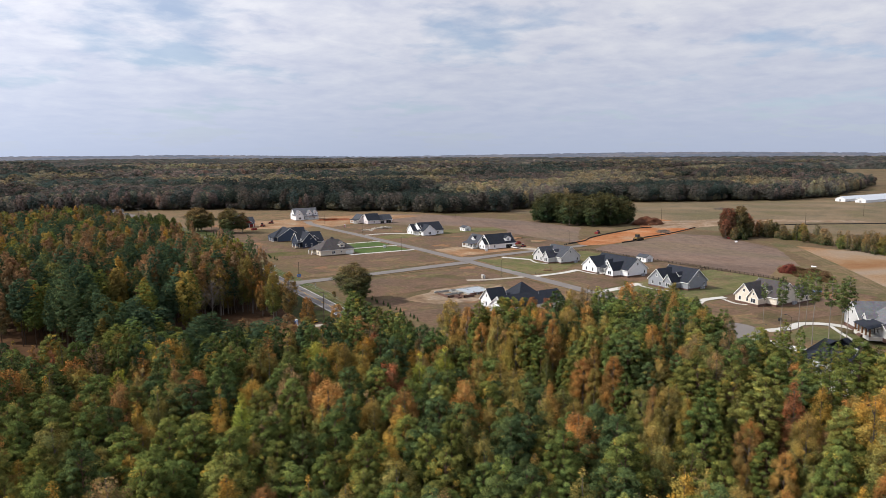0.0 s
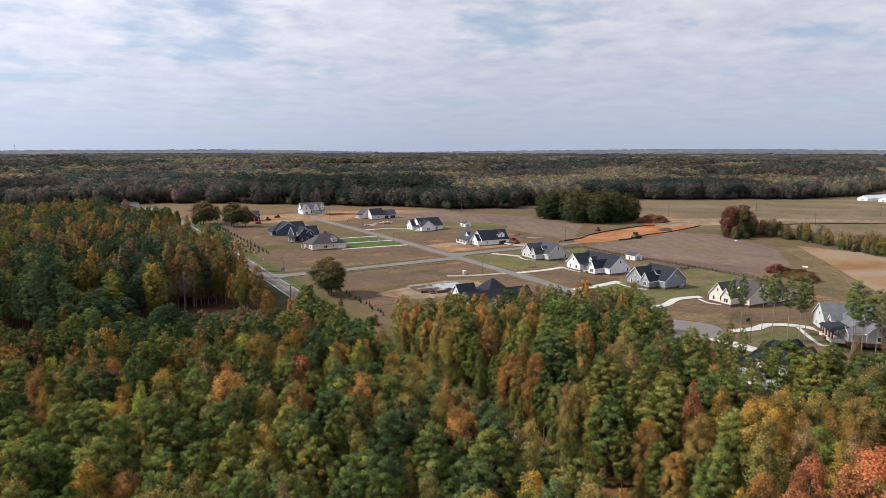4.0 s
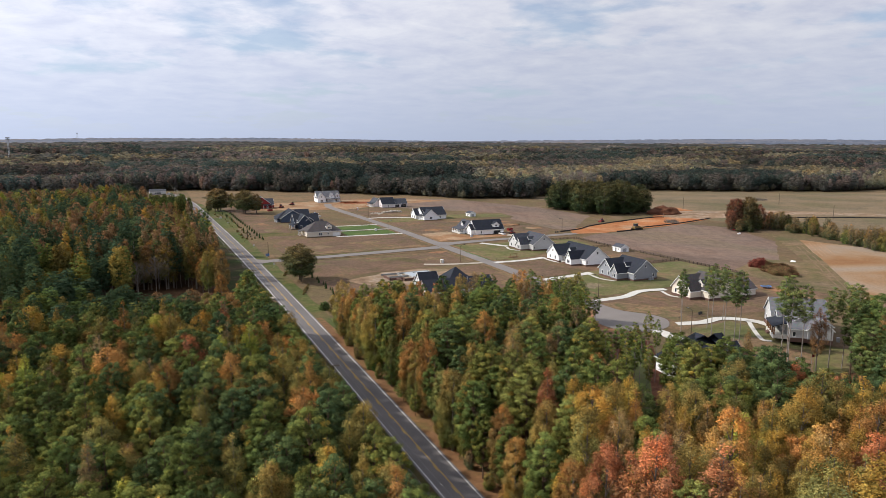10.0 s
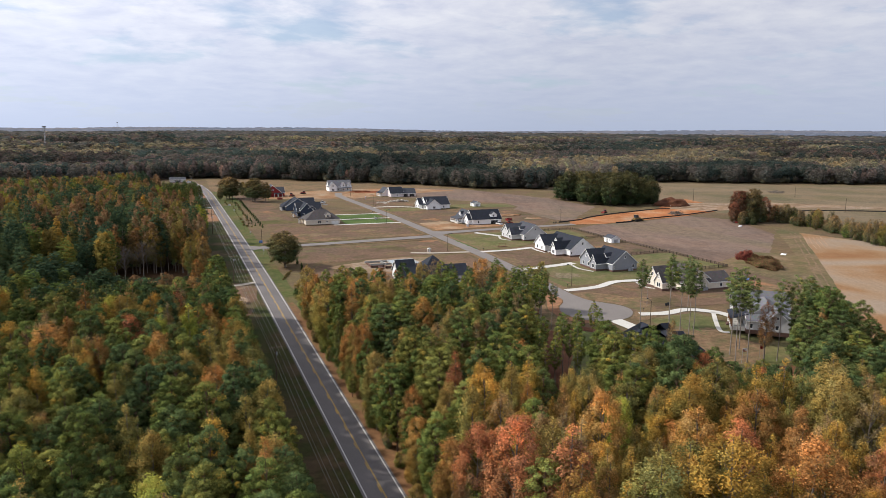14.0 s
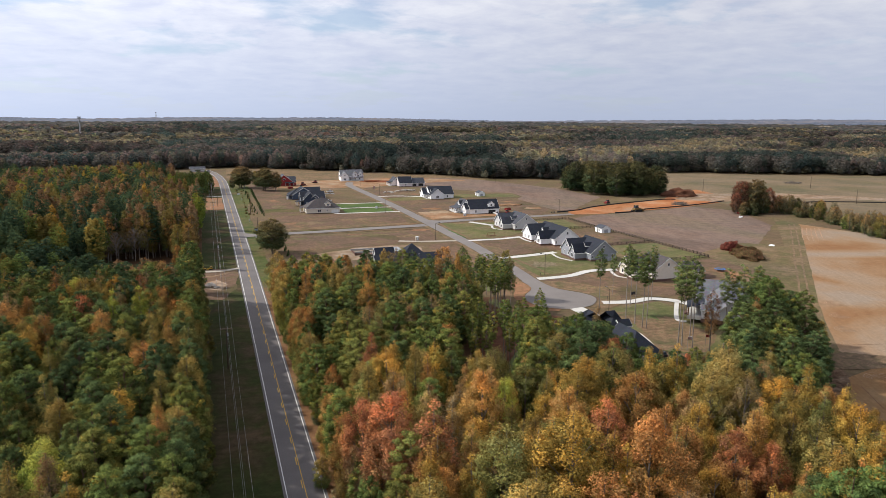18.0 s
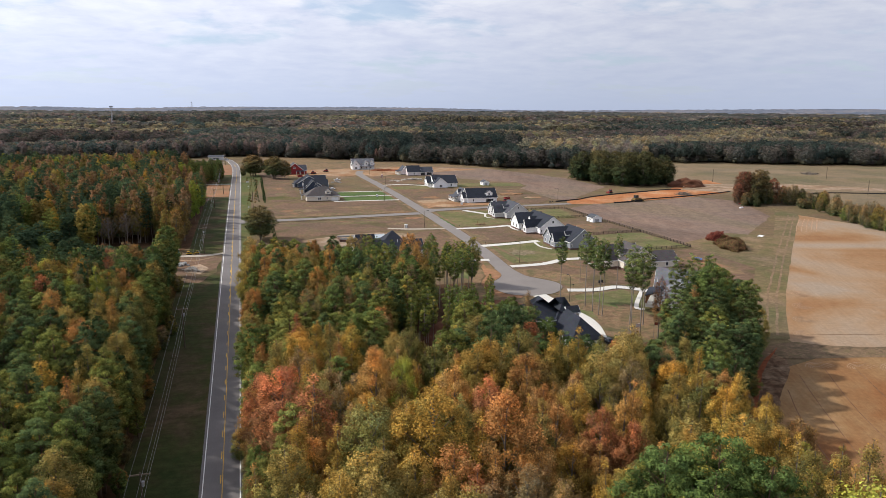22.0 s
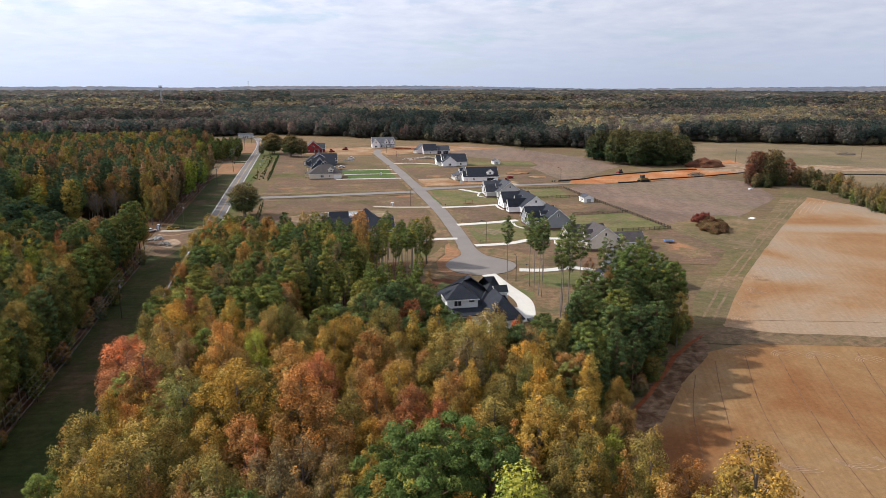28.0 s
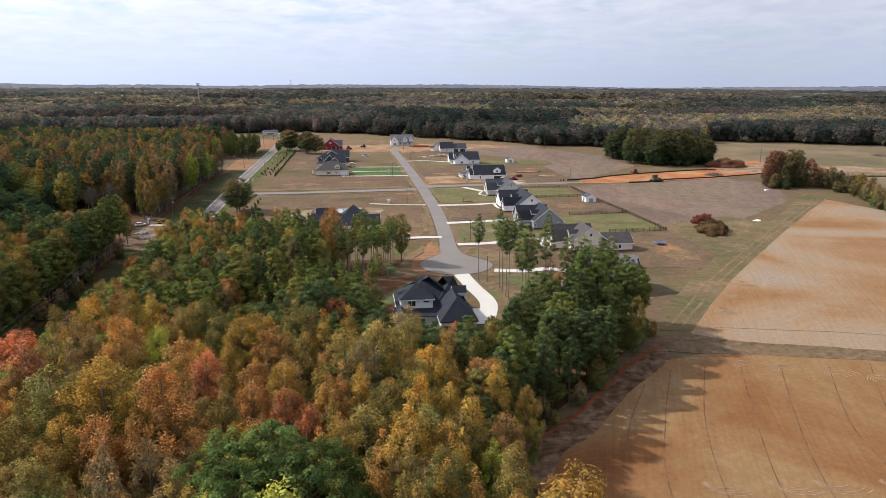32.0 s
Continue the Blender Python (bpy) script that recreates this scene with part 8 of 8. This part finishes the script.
mast(-142, 1504, 61, 2.0, "tall grey radio mast above distant woods")
mast(-178, 4560, 86, 6.0, "very distant radio mast on the skyline")
t = tagged(thing("church_steeple", 4, 1115), "white church steeple above distant trees", "steeple")
part("tower", boxes((-1.6, 1.6, -1.6, 1.6, 0, 14)), M["white"], t)
bm = bmesh.new()
rod(bm, (0, 0, 14), (0, 0, 23), 1.9, 0.05, 4)
part("spire", bm, M["white"], t)
for k in range(2):
    s = House(928, 441 + 24 * k, "long low white poultry shed in a far field", "white", "roof_tin", name="poultry_shed")
    tagged(s.top, category="shed", group="poultry sheds")
    s.block(860, 998, 435 + 24 * k, 447 + 24 * k, 3.0, 6.0, "x", foot=False)
    s.door("-x", 860, 441 + 24 * k, "grey_plastic", 2.5, 2.4)
s = House(84, 770, "grey roadside store with flat canopy", "pale_grey", "roof_grey", name="roadside_store")
tagged(s.top, category="store")
s.block(76, 92, 766, 776, 3.4, 5.4, "x")
s.window("-y", 766, 84, 0.9, 2.0, 1.5, 3)
s = House(560, 1390, "white farmhouse half hidden in far woods", "white", "roof_light", name="farmhouse")
s.block(552, 572, 1384, 1396, 5.0, 12.0, "x")
s.window("-y", 1384, 560, 1.5, 1.2, 1.8, 3)

# wheel tracks and turning marks in the harrowed fields
for k, pts in enumerate(([(258, 61), (246, 38), (238, 17), (231, -10)], [(266, 59), (254, 32), (247, 14), (240, -10)], [(276, 59), (264, 35), (256, 16), (249, -8)], [(287, 57), (274, 33), (269, 16), (262, -8)], [(249, 60), (238, 39), (229, 19), (222, -8)], [(297, 56), (284, 34), (277, 14), (272, -8)], [(307, 51), (294, 30), (286, 8)], [(240, 54), (229, 36), (221, 18)], [(272, 83), (290, 78), (314, 71), (350, 56)], [(317, 47), (304, 26), (296, 4)])):
    w = 0.2
    tagged(drape("wheel_track", rough(ribbon(bow(pts, 8), w), 2.0, 0.12, k), M["track"], 0.12), "dark wheel track across a harrowed field", "track", "wheel tracks", "structure")
for k in range(24):
    j, q = divmod(k, 4)
    x = 257 + j * 9.0 + 1.3 * (j % 2)
    y = 66.6 - 0.30 * (x - 257) - 0.0034 * (x - 257) ** 2
    r = 1.4 + 0.75 * q
    arc = [(x + 0.35 * q + r * 1.2 * math.cos(a), y - 5.4 + (r + 1.0) * math.sin(a)) for a in np.linspace(0.15, 2.5 + 0.15 * (j % 3), 9)]
    tagged(drape("turning_mark", rough(ribbon(arc, 0.18), 1.5, 0.1, k), M["rut"], 0.13), "curved turning mark at a field edge", "track", "wheel tracks", "structure")
for k in range(20):
    j, q = divmod(k, 4)
    x = 238 + j * 9.5 + 1.7 * (j % 2)
    r = 2.6 + 0.8 * q
    arc = [(x + 0.6 * q + r * 1.1 * math.cos(a), 17.5 - 0.13 * (x - 238) + r * math.sin(a)) for a in np.linspace(3.2, 5.0 + 0.15 * (j % 3), 9)]
    tagged(drape("turning_mark", rough(ribbon(arc, 0.18), 1.5, 0.1, k), M["rut"], 0.13), "curved turning mark at a field edge", "track", "wheel tracks", "structure")
for k in range(16):
    j, q = divmod(k, 4)
    x, y, r = 273.0 + 9.5 * j, 83.5 + 10.8 * j, 1.1 + 0.7 * q
    arc = [(x + r * 1.2 * math.cos(a), y + r * 0.9 * math.sin(a)) for a in np.linspace(1.2, 5.2, 9)]
    tagged(drape("turning_mark", rough(ribbon(arc, 0.2), 1.5, 0.1, k), M["rut"], 0.13), "curved turning mark at a field edge", "track", "wheel tracks", "structure")
for k in range(5):
    pts = [(388 + 2.2 * k, 213 - 1.0 * k), (402 + 2.2 * k, 228 - 1.2 * k), (424 + 1.5 * k, 249 - 1.5 * k)]
    tagged(drape("wheel_track", rough(ribbon(bow(pts, 6), 0.5), 2.0, 0.2, k), M["rut"], 0.13), "pale wheel track across a harrowed field", "track", "wheel tracks", "structure")
